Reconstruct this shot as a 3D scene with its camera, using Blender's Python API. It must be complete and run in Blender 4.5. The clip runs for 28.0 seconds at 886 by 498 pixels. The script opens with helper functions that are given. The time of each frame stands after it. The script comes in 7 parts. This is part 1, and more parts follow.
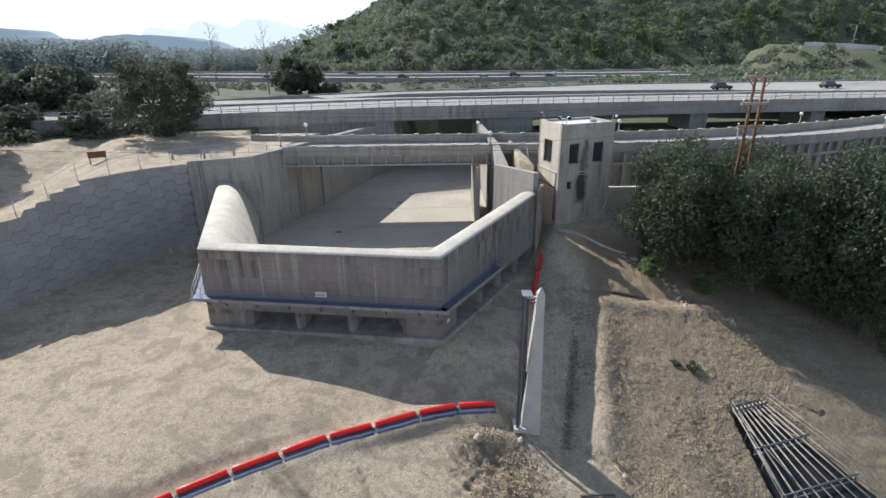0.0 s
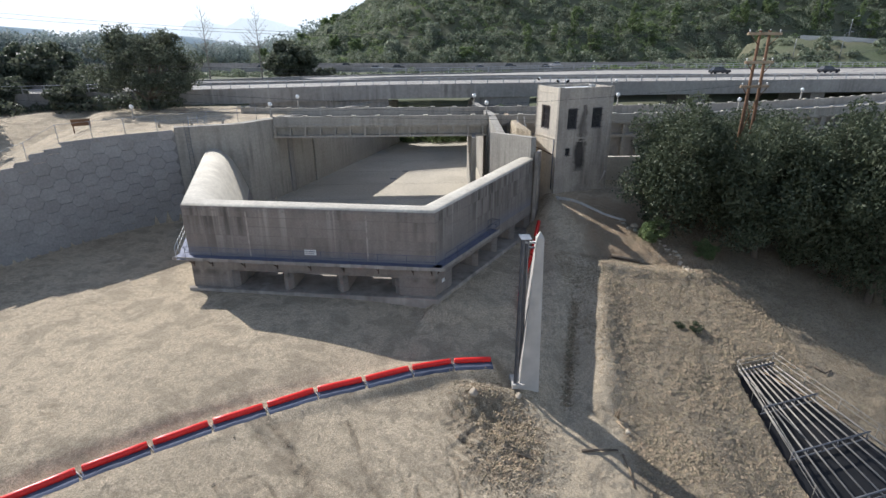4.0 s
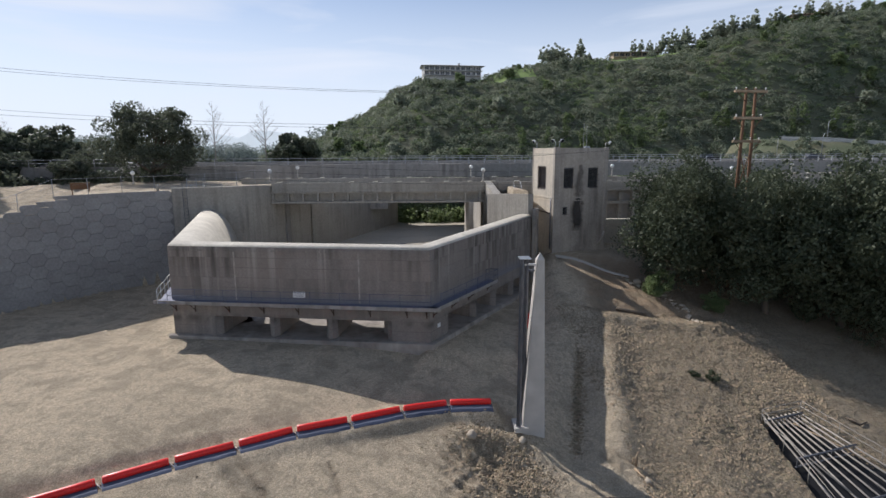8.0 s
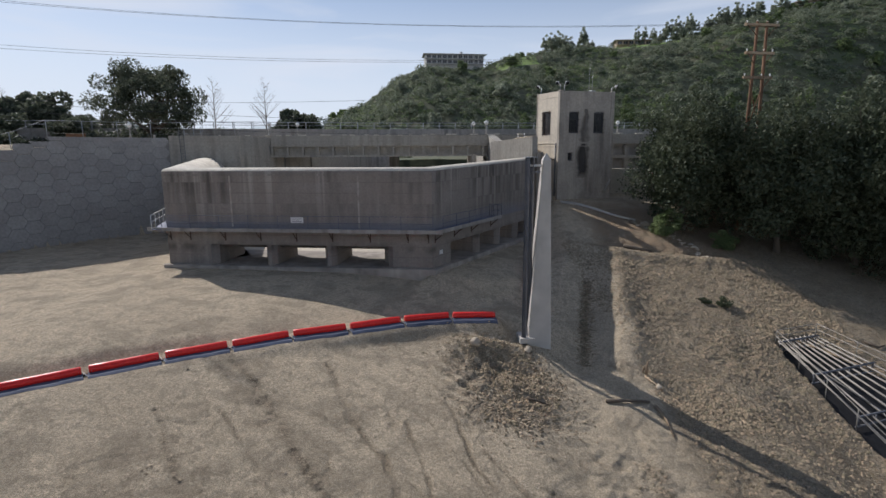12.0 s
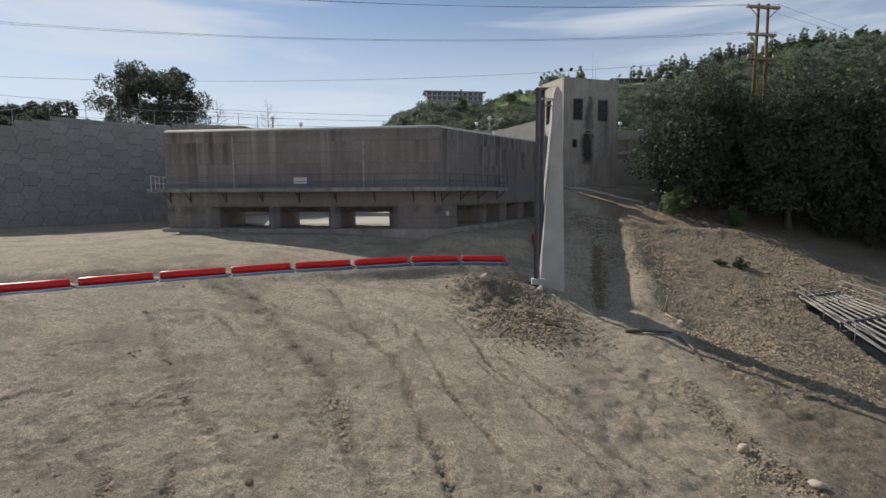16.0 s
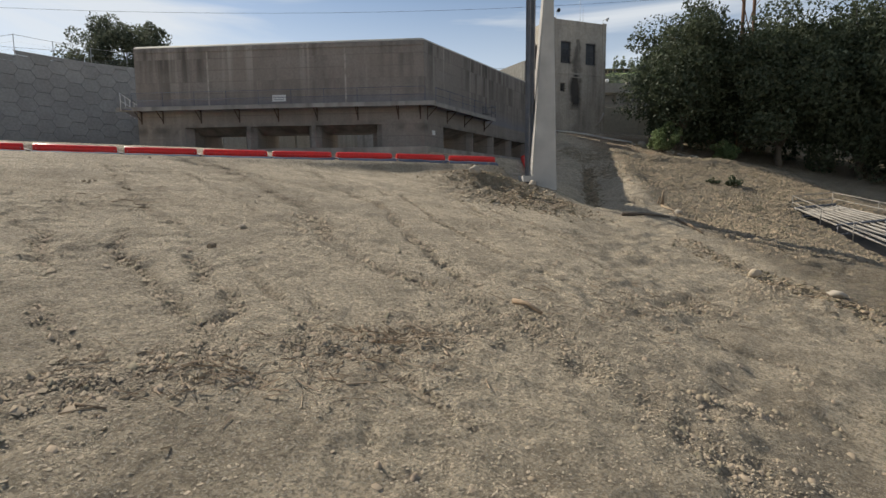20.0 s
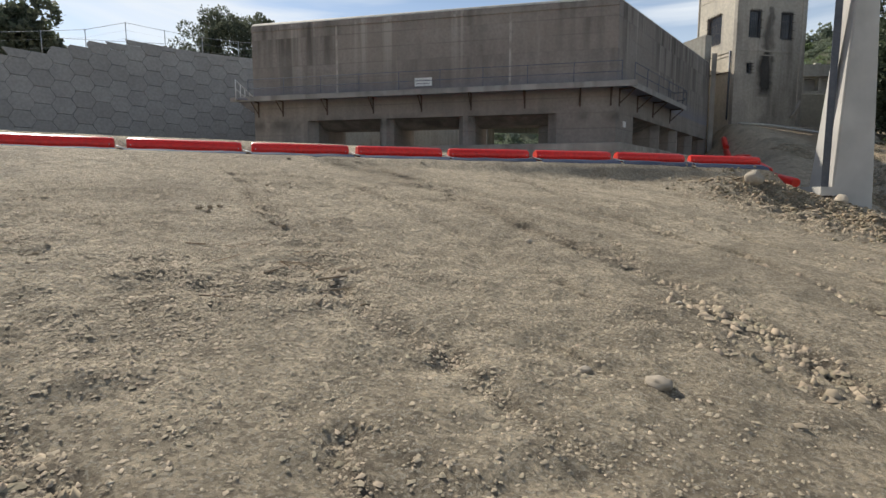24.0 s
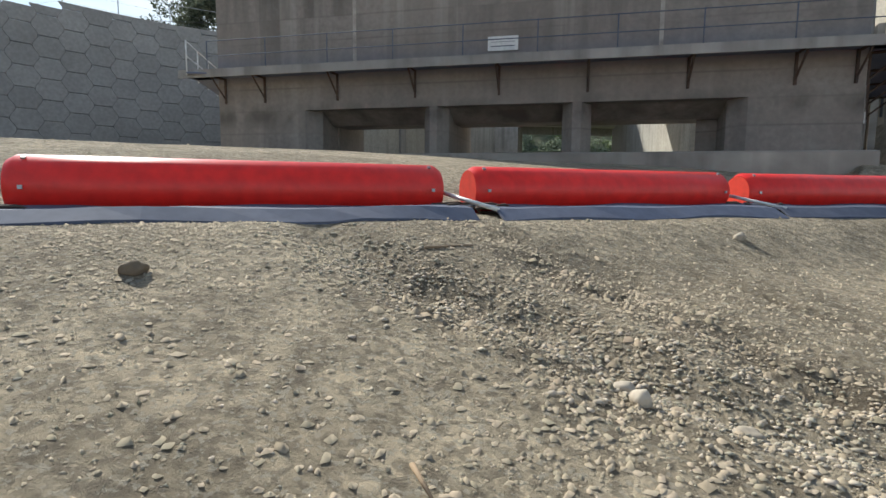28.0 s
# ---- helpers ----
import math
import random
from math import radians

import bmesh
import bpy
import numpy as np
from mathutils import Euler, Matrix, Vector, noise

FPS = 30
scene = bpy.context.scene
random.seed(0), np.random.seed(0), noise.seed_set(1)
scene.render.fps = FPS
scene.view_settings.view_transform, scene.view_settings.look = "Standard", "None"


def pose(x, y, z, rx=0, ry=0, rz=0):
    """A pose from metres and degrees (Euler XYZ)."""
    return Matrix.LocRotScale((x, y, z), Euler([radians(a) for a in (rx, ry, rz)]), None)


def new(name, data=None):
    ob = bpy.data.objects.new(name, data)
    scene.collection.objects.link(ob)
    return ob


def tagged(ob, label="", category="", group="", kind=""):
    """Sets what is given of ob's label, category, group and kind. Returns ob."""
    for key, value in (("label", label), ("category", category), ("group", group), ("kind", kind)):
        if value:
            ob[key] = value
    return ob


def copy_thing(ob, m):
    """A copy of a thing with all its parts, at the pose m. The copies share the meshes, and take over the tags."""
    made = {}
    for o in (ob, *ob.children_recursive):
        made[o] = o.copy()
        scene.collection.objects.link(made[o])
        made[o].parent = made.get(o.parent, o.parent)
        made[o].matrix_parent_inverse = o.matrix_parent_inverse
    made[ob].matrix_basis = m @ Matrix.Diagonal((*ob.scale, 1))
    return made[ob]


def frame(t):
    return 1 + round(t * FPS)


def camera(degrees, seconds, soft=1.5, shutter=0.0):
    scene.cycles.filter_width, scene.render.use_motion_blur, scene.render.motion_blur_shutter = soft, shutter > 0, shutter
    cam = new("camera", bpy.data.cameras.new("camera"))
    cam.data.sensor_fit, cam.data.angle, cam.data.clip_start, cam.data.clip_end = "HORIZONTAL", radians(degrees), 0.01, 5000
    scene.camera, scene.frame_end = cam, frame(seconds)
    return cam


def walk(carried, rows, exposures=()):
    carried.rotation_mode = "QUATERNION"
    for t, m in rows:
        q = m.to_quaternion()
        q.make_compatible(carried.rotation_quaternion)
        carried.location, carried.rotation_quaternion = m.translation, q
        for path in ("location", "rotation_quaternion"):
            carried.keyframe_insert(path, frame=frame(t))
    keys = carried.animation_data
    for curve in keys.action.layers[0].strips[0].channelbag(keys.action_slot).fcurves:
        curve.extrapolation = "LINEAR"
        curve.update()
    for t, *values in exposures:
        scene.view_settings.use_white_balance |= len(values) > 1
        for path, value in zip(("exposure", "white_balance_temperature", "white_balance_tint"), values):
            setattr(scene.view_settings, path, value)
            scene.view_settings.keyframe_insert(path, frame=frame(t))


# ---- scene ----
cam = camera(79.3, 28.0)
METRES, EYE, TILT, LEAN, TURN = 50.0, 23.2, 0.0, 0.0, -1.8
ROWS = [
    (0.0, 0.0, 0.0, 0.0, -0.16, -21.41, 0.4),
    (0.5, -0.0002, -0.0003, -0.0084, -0.23, -21.38, 0.38),
    (1.0, 0.0, 0.0002, -0.0181, -0.28, -21.33, 0.35),
    (1.5, 0.0007, 0.0004, -0.0275, -0.35, -21.3, 0.31),
    (2.0, 0.0014, -0.0, -0.0366, -0.38, -21.31, 0.29),
    (2.5, 0.001, 0.0017, -0.0463, -0.43, -21.28, 0.26),
    (3.0, 0.0009, 0.0036, -0.0564, -0.49, -21.26, 0.25),
    (3.5, 0.0013, 0.005, -0.0685, -0.53, -21.26, 0.23),
    (5.5, 0.0021, 0.0094, -0.1146, -0.68, -21.18, 0.17),
    (6.0, 0.0031, 0.0113, -0.1274, -0.65, -17.49, 0.16),
    (6.5, 0.0044, 0.0112, -0.1424, -0.64, -15.41, 0.16),
    (7.0, 0.0054, 0.0111, -0.1567, -0.66, -15.43, 0.21),
    (7.5, 0.0064, 0.0119, -0.1699, -0.66, -15.33, 0.24),
    (8.0, 0.0073, 0.0132, -0.1837, -0.61, -10.18, 0.25),
    (8.5, 0.008, 0.0138, -0.1979, -0.61, -10.23, 0.27),
    (9.0, 0.0084, 0.014, -0.2103, -0.57, -10.28, 0.29),
    (9.5, 0.0079, 0.0152, -0.2235, -0.59, -10.34, 0.3),
    (10.0, 0.0071, 0.0169, -0.2375, -0.57, -10.38, 0.33),
    (10.5, 0.0067, 0.0173, -0.2512, -0.53, -10.42, 0.34),
    (11.0, 0.0064, 0.017, -0.2662, -0.44, -10.46, 0.36),
    (11.5, 0.0072, 0.0175, -0.2804, -0.39, -10.49, 0.39),
    (12.0, 0.0074, 0.0185, -0.2939, -0.35, -10.52, 0.4),
    (12.5, 0.0069, 0.019, -0.3072, -0.34, -10.33, 0.37),
    (14.5, -0.0042, 0.0241, -0.3634, -0.43, -6.02, 0.27),
    (15.0, -0.0041, 0.0237, -0.38, -0.4, -6.02, 0.29),
    (15.5, -0.0037, 0.0233, -0.3965, -0.39, -6.06, 0.31),
    (16.0, -0.0035, 0.0237, -0.4123, -0.41, -6.09, 0.33),
    (16.5, -0.0035, 0.025, -0.4285, -0.77, -6.13, 0.36),
    (17.0, -0.0027, 0.0267, -0.4449, -1.12, -6.19, 0.37),
    (17.5, -0.0019, 0.0281, -0.4613, -1.54, -6.21, 0.38),
    (18.0, -0.0012, 0.0289, -0.478, -1.67, -6.23, 0.38),
    (18.5, -0.0013, 0.0289, -0.4967, -1.84, -6.22, 0.4),
    (19.0, -0.0015, 0.0277, -0.5152, -1.9, -6.24, 0.42),
    (19.5, -0.0032, 0.0304, -0.5215, -1.95, -6.3, 0.44),
    (20.0, -0.0063, 0.0404, -0.5215, -2.05, -6.36, 0.47),
    (20.5, -0.0103, 0.0569, -0.5196, -0.3, -6.37, 0.44),
    (21.0, -0.0142, 0.0774, -0.5171, 3.53, -6.42, 0.3),
    (21.5, -0.0206, 0.0999, -0.515, 4.94, -6.41, 0.24),
    (23.5, -0.0973, 0.1871, -0.5101, 6.37, -6.55, -0.08),
    (24.0, -0.1141, 0.2117, -0.509, 6.57, -6.53, -0.06),
    (24.5, -0.1295, 0.2373, -0.5079, 6.72, -6.49, -0.06),
    (25.0, -0.1434, 0.2645, -0.5064, 6.81, -6.48, -0.11),
    (25.5, -0.1562, 0.2937, -0.5053, 6.89, -6.49, -0.13),
    (26.0, -0.168, 0.3255, -0.5039, 6.92, -6.5, -0.22),
    (26.5, -0.178, 0.3571, -0.4999, 6.97, -6.49, -0.29),
    (27.0, -0.1864, 0.3889, -0.4975, 6.96, -6.47, -0.44),
    (27.5, -0.1935, 0.4207, -0.4903, 6.94, -6.48, -0.52),
    (28.0, -0.1992, 0.4503, -0.4869, 6.82, -6.38, -0.51),
]
walk(cam, [(t, pose(0, 0, EYE, TILT, LEAN, TURN) @ pose(METRES * x, METRES * y, METRES * z, 90 + pitch, roll, yaw)) for t, x, y, z, yaw, pitch, roll in ROWS],
     exposures=[(0.0, 0.50, 5850, 11), (5.5, 0.46, 5950, 12), (6.8, 0.28, 5980, 13), (8.0, 0.07, 6000, 14), (11.0, -0.10, 6000, 14), (14.5, -0.11, 6100, 12), (17.0, -0.13, 6200, 10), (20.0, 0.08, 6550, 9),
                (23.5, 0.25, 6450, 9), (25.0, 0.33, 6350, 7), (28.0, 0.55, 6150, 5)])

# ---- light ----
SUN_AZ = Vector((-0.69, 0.724, 0)).normalized()
SUN_EL = radians(36.5)
sun_dir = SUN_AZ * math.cos(SUN_EL) + Vector((0, 0, math.sin(SUN_EL)))
sun_data = bpy.data.lights.new("sun", "SUN")
sun_data.energy, sun_data.angle, sun_data.color = 4.6, radians(0.53), (1.0, 0.93, 0.83)
sun = new("sun", sun_data)
sun.rotation_euler = sun_dir.to_track_quat("Z", "Y").to_euler()

world = bpy.data.worlds.new("world")
scene.world = world
world.use_nodes = True
wn, wl = world.node_tree.nodes, world.node_tree.links
sky = wn.new("ShaderNodeTexSky")
sky.sky_type, sky.sun_disc = "NISHITA", False
sky.sun_elevation, sky.sun_rotation = SUN_EL, math.atan2(SUN_AZ.x, SUN_AZ.y)
sky.air_density, sky.dust_density, sky.ozone_density = 1.0, 0.4, 2.5
# thin streaks of high cloud over the whole sky
wtc = wn.new("ShaderNodeTexCoord")
wmap = wn.new("ShaderNodeMapping")
wmap.inputs["Scale"].default_value = (1.0, 1.8, 8.0)
wmap.inputs["Rotation"].default_value = (0.25, 0.2, 0.5)
wnoise = wn.new("ShaderNodeTexNoise")
wnoise.inputs["Scale"].default_value, wnoise.inputs["Detail"].default_value = 1.6, 6.0
wnoise.inputs["Distortion"].default_value = 0.6
wramp = wn.new("ShaderNodeMapRange")
wramp.inputs["From Min"].default_value, wramp.inputs["From Max"].default_value = 0.48, 0.66
wramp.inputs["To Max"].default_value = 0.8
wmix = wn.new("ShaderNodeMixRGB")
wmix.inputs["Color2"].default_value = (8.5, 8.8, 9.2, 1)
wl.new(wtc.outputs["Generated"], wmap.inputs["Vector"])
wl.new(wmap.outputs["Vector"], wnoise.inputs["Vector"])
wl.new(wnoise.outputs["Fac"], wramp.inputs["Value"])
wl.new(wramp.outputs["Result"], wmix.inputs["Fac"])
wl.new(sky.outputs["Color"], wmix.inputs["Color1"])
# pale haze that thickens towards the horizon all round
wsep = wn.new("ShaderNodeSeparateXYZ")
wl.new(wtc.outputs["Generated"], wsep.inputs[0])
whz = wn.new("ShaderNodeMapRange")
whz.interpolation_type = "SMOOTHERSTEP"
whz.inputs["From Min"].default_value, whz.inputs["From Max"].default_value = -0.02, 0.44
whz.inputs["To Min"].default_value, whz.inputs["To Max"].default_value = 0.92, 0.0
wl.new(wsep.outputs["Z"], whz.inputs["Value"])
whaze = wn.new("ShaderNodeMixRGB")
whaze.inputs["Color2"].default_value = (9.3, 9.9, 10.5, 1)
wl.new(whz.outputs["Result"], whaze.inputs["Fac"])
wl.new(wmix.outputs["Color"], whaze.inputs["Color1"])
wl.new(whaze.outputs["Color"], wn["Background"].inputs["Color"])
wn["Background"].inputs["Strength"].default_value = 0.085
scene.view_settings.exposure = 0.0

# ---- materials ----
def mat(name, a, b, rough=0.85, big=0.3, small=6.0, bump=0.3, bump_scale=20.0, streak=0.0, streak_col=(0.05, 0.045, 0.04), lines=0.0, line_gap=1.2,
        metal=0.0, rand=0.0, island=0.0, spec=0.3, dist=0.006, detail=6.0, grain=0.45):
    """A surface with two colours mixed by large and small noise, optional run-down stains, pour lines and relief, in metres."""
    m = bpy.data.materials.new(name)
    m.use_nodes = True
    n, l = m.node_tree.nodes, m.node_tree.links
    bsdf = n["Principled BSDF"]
    geo = n.new("ShaderNodeNewGeometry")

    def noise_node(scale, det, stretch=None, warp=0.0):
        t = n.new("ShaderNodeTexNoise")
        t.inputs["Scale"].default_value, t.inputs["Detail"].default_value, t.inputs["Distortion"].default_value = scale, det, warp
        if stretch:
            mp = n.new("ShaderNodeMapping")
            mp.inputs["Scale"].default_value = stretch
            l.new(geo.outputs["Position"], mp.inputs["Vector"])
            l.new(mp.outputs["Vector"], t.inputs["Vector"])
        else:
            l.new(geo.outputs["Position"], t.inputs["Vector"])
        return t.outputs["Fac"]

    def rng(fac, lo, hi, to0=0.0, to1=1.0):
        r = n.new("ShaderNodeMapRange")
        r.inputs["From Min"].default_value, r.inputs["From Max"].default_value = lo, hi
        r.inputs["To Min"].default_value, r.inputs["To Max"].default_value = to0, to1
        l.new(fac, r.inputs["Value"])
        return r.outputs["Result"]

    def mix(kind, fac, c1, c2):
        x = n.new("ShaderNodeMixRGB")
        x.blend_type = kind
        if isinstance(fac, float):
            x.inputs["Fac"].default_value = fac
        else:
            l.new(fac, x.inputs["Fac"])
        for s, c in (("Color1", c1), ("Color2", c2)):
            if isinstance(c, tuple):
                x.inputs[s].default_value = (*c, 1)
            else:
                l.new(c, x.inputs[s])
        return x.outputs["Color"]

    col = mix("MIX", rng(noise_node(big, 4.0, warp=0.5), 0.3, 0.7), a, b)
    fine = noise_node(small, detail)
    tone = n.new("ShaderNodeCombineColor")
    v = rng(fine, 0.3, 0.7, 1 - 0.28 * grain, 1 + 0.25 * grain)
    for k in range(3):
        l.new(v, tone.inputs[k])
    col = mix("MULTIPLY", 1.0, col, tone.outputs["Color"])
    if streak:
        s = rng(noise_node(1.0, 4.0, (1.5, 1.5, 0.13)), 0.46, 0.74, 0.0, streak)
        patch = rng(noise_node(0.16, 4.0, warp=0.6), 0.40, 0.58)
        mm = n.new("ShaderNodeMath")
        mm.operation = "MULTIPLY"
        l.new(s, mm.inputs[0])
        l.new(patch, mm.inputs[1])
        col = mix("MIX", mm.outputs[0], col, streak_col)
        s2 = rng(noise_node(1.0, 4.0, (1.1, 1.1, 0.05)), 0.6, 0.75, 0.0, streak * 0.6)
        col = mix("MIX", s2, col, tuple(min(1, c * 1.5) for c in a))
    if lines:
        sep = n.new("ShaderNodeSeparateXYZ")
        l.new(geo.outputs["Position"], sep.inputs[0])
        md = n.new("ShaderNodeMath")
        md.operation = "PINGPONG"
        md.inputs[1].default_value = line_gap / 2
        l.new(sep.outputs["Z"], md.inputs[0])
        col = mix("MIX", rng(md.outputs[0], 0.0, 0.05, lines, 0.0), col, tuple(c * 0.55 for c in a))
    if rand:
        oi = n.new("ShaderNodeObjectInfo")
        cc = n.new("ShaderNodeCombineColor")
        rv = rng(oi.outputs["Random"], 0.0, 1.0, 1 - rand, 1 + rand)
        for k in range(3):
            l.new(rv, cc.inputs[k])
        col = mix("MULTIPLY", 1.0, col, cc.outputs["Color"])
    if island:
        cc = n.new("ShaderNodeCombineColor")
        for k, w in enumerate((1.0, 0.8, 0.9)):
            l.new(rng(geo.outputs["Random Per Island"], 0.0, 1.0, 1 - island * w, 1 + island * w), cc.inputs[k])
        col = mix("MULTIPLY", 1.0, col, cc.outputs["Color"])
    l.new(col, bsdf.inputs["Base Color"])
    bsdf.inputs["Roughness"].default_value, bsdf.inputs["Metallic"].default_value = rough, metal
    bsdf.inputs["Specular IOR Level"].default_value = spec
    if bump:
        bp = n.new("ShaderNodeBump")
        bp.inputs["Strength"].default_value, bp.inputs["Distance"].default_value = bump, dist
        l.new(noise_node(bump_scale, 8.0), bp.inputs["Height"])
        l.new(bp.outputs["Normal"], bsdf.inputs["Normal"])
    return m


def weir_mat():
    """Board-marked concrete: pour lifts of differing tone, run-down stains from the lift lines, a slate-blue film over the ledge."""
    m = mat("board_marked_concrete", (0.295, 0.263, 0.232), (0.23, 0.204, 0.18), 0.9, 0.35, 7.0, 0.2, 14)
    n, l = m.node_tree.nodes, m.node_tree.links
    bsdf = n["Principled BSDF"]
    col = bsdf.inputs["Base Color"].links[0].from_socket
    geo = n.new("ShaderNodeNewGeometry")
    sep = n.new("ShaderNodeSeparateXYZ")
    l.new(geo.outputs["Position"], sep.inputs[0])

    def op(kind, p, q):
        mm = n.new("ShaderNodeMath")
        mm.operation = kind
        for k, v in enumerate((p, q)):
            if isinstance(v, float):
                mm.inputs[k].default_value = v
            else:
                l.new(v, mm.inputs[k])
        return mm.outputs[0]

    def rng(fac, lo, hi, t0=0.0, t1=1.0):
        r = n.new("ShaderNodeMapRange")
        r.inputs["From Min"].default_value, r.inputs["From Max"].default_value = lo, hi
        r.inputs["To Min"].default_value, r.inputs["To Max"].default_value = t0, t1
        l.new(fac, r.inputs["Value"])
        return r.outputs["Result"]

    def tex(scale, det, stretch, offset=None):
        t = n.new("ShaderNodeTexNoise")
        t.inputs["Scale"].default_value, t.inputs["Detail"].default_value = scale, det
        mp = n.new("ShaderNodeMapping")
        mp.inputs["Scale"].default_value = stretch
        if offset is None:
            l.new(geo.outputs["Position"], mp.inputs["Vector"])
        else:
            comb = n.new("ShaderNodeCombineXYZ")
            l.new(sep.outputs["X"], comb.inputs[0])
            l.new(sep.outputs["Y"], comb.inputs[1])
            l.new(offset, comb.inputs[2])
            l.new(comb.outputs[0], mp.inputs["Vector"])
        l.new(mp.outputs["Vector"], t.inputs["Vector"])
        return t.outputs["Fac"]

    def mixc(fac, c1, c2):
        x = n.new("ShaderNodeMixRGB")
        l.new(fac, x.inputs["Fac"])
        l.new(c1, x.inputs["Color1"])
        x.inputs["Color2"].default_value = (*c2, 1)
        return x.outputs["Color"]

    gap = 0.78
    lift = op("FLOOR", op("DIVIDE", sep.outputs["Z"], gap), 0.0)
    panel = tex(1.0, 2.0, (0.22, 0.22, 1.0), op("MULTIPLY", lift, 7.3))
    col = mixc(rng(panel, 0.35, 0.65, 0.0, 0.45), col, (0.25, 0.215, 0.18))
    # stains run down within the upper lifts
    run_ = tex(1.0, 5.0, (1.5, 1.5, 0.12), op("ADD", sep.outputs["Z"], op("MULTIPLY", op("FLOOR", op("DIVIDE", sep.outputs["Z"], gap * 2), 0.0), 31.7)))
    patch = rng(tex(1.0, 4.0, (0.18, 0.18, 0.2)), 0.37, 0.56, 0.10, 1.0)
    high = rng(sep.outputs["Z"], 3.0, 6.6, 0.25, 1.0)
    col = mixc(op("MULTIPLY", op("MULTIPLY", rng(run_, 0.42, 0.60, 0.0, 0.9), patch), high), col, (0.088, 0.077, 0.066))
    pale = tex(1.0, 4.0, (2.2, 2.2, 0.06))
    col = mixc(op("MULTIPLY", rng(pale, 0.58, 0.68, 0.0, 0.45), high), col, (0.52, 0.475, 0.41))
    # lift lines, uneven
    pp = op("PINGPONG", sep.outputs["Z"], gap / 2)
    broken = rng(tex(1.0, 4.0, (0.3, 0.3, 1.0)), 0.42, 0.60, 0.1, 0.6)
    col = mixc(op("MULTIPLY", rng(pp, 0.0, 0.045, 1.0, 0.0), broken), col, (0.15, 0.13, 0.115))
    # blue-grey film just over the walkway's ledge
    edge = op("ADD", sep.outputs["Z"], op("MULTIPLY", tex(1.0, 4.0, (0.5, 0.5, 0.2)), 1.1))
    film = op("MULTIPLY", rng(edge, 3.3, 4.3, 0.6, 0.0), rng(sep.outputs["Z"], 2.55, 2.7, 0.0, 1.0))
    col = mixc(film, col, (0.19, 0.195, 0.235))
    # uneven dark patches along the lintel's edge
    blotch = op("MULTIPLY", rng(sep.outputs["Z"], 1.9, 1.45, 0.0, 0.8), rng(tex(1.0, 5.0, (0.9, 0.9, 0.5)), 0.44, 0.60, 0.0, 0.9))
    col = mixc(op("MULTIPLY", blotch, rng(sep.outputs["Z"], 0.9, 1.3, 0.0, 1.0)), col, (0.10, 0.088, 0.075))
    l.new(col, bsdf.inputs["Base Color"])
    return m


M = {}
M["weir"] = weir_mat()
M["concrete"] = mat("weathered_concrete", (0.42, 0.375, 0.32), (0.25, 0.222, 0.19), 0.9, 0.5, 1.1, 0.25, 14, streak=0.55, lines=0.35, line_gap=1.22)
M["crest"] = mat("worn_crest_concrete", (0.58, 0.54, 0.45), (0.45, 0.41, 0.34), 0.85, 0.5, 4, 0.2, 16)
M["wall_clean"] = mat("pale_wall_concrete", (0.375, 0.35, 0.30), (0.305, 0.28, 0.24), 0.9, 0.2, 4, 0.2, 14, streak=0.45, lines=0.25, line_gap=2.4)
M["floor"] = mat("channel_floor_concrete", (0.50, 0.45, 0.36), (0.40, 0.36, 0.29), 0.9, 0.15, 3, 0.2, 10)
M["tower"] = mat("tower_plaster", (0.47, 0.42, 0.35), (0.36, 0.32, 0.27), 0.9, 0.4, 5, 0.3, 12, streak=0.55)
# less streaked than the front, and lightened to carry the sun on this side
M["tower_side"] = mat("sun_side_plaster", (0.66, 0.59, 0.475), (0.55, 0.49, 0.395), 0.9, 0.4, 5, 0.3, 12, streak=0.25)
M["iron"] = mat("dark_iron_bars", (0.075, 0.07, 0.068), (0.11, 0.10, 0.095), 0.7, 2, 12, 0.2, 30, metal=0.3)
M["hex"] = mat("precast_panel", (0.335, 0.322, 0.305), (0.29, 0.278, 0.262), 0.95, 0.5, 5, 0.35, 9, rand=0.075, dist=0.02)
M["joint"] = mat("panel_joint", (0.20, 0.192, 0.178), (0.24, 0.23, 0.214), 0.95, 1, 5, 0.2, 20)
M["pylon"] = mat("pylon_concrete", (0.51, 0.485, 0.44), (0.45, 0.425, 0.385), 0.85, 0.5, 0.9, 0.06, 9, streak=0.18, dist=0.008)
M["road"] = mat("road_concrete", (0.40, 0.375, 0.335), (0.33, 0.31, 0.28), 0.95, 0.05, 1.0, 0.1, 8, spec=0.15)
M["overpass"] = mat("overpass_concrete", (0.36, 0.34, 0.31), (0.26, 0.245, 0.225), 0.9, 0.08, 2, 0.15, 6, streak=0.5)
M["asphalt"] = mat("asphalt", (0.06, 0.06, 0.062), (0.085, 0.083, 0.08), 0.85, 0.1, 6, 0.2, 30)
M["red"] = mat("red_float_plastic", (0.80, 0.020, 0.012), (0.68, 0.022, 0.014), 0.38, 0.8, 10, 0.08, 6, spec=0.45, rand=0.06)
M["red_end"] = mat("red_float_end", (0.72, 0.05, 0.025), (0.62, 0.045, 0.025), 0.5, 1.5, 10, 0.1, 20)
M["mat_blue"] = mat("slate_blue_sheet", (0.075, 0.09, 0.135), (0.11, 0.12, 0.16), 0.85, 0.9, 12, 0.15, 8, rand=0.15)
M["steel"] = mat("galvanised_steel", (0.42, 0.43, 0.44), (0.30, 0.31, 0.32), 0.45, 2, 15, 0.1, 30, metal=0.7)
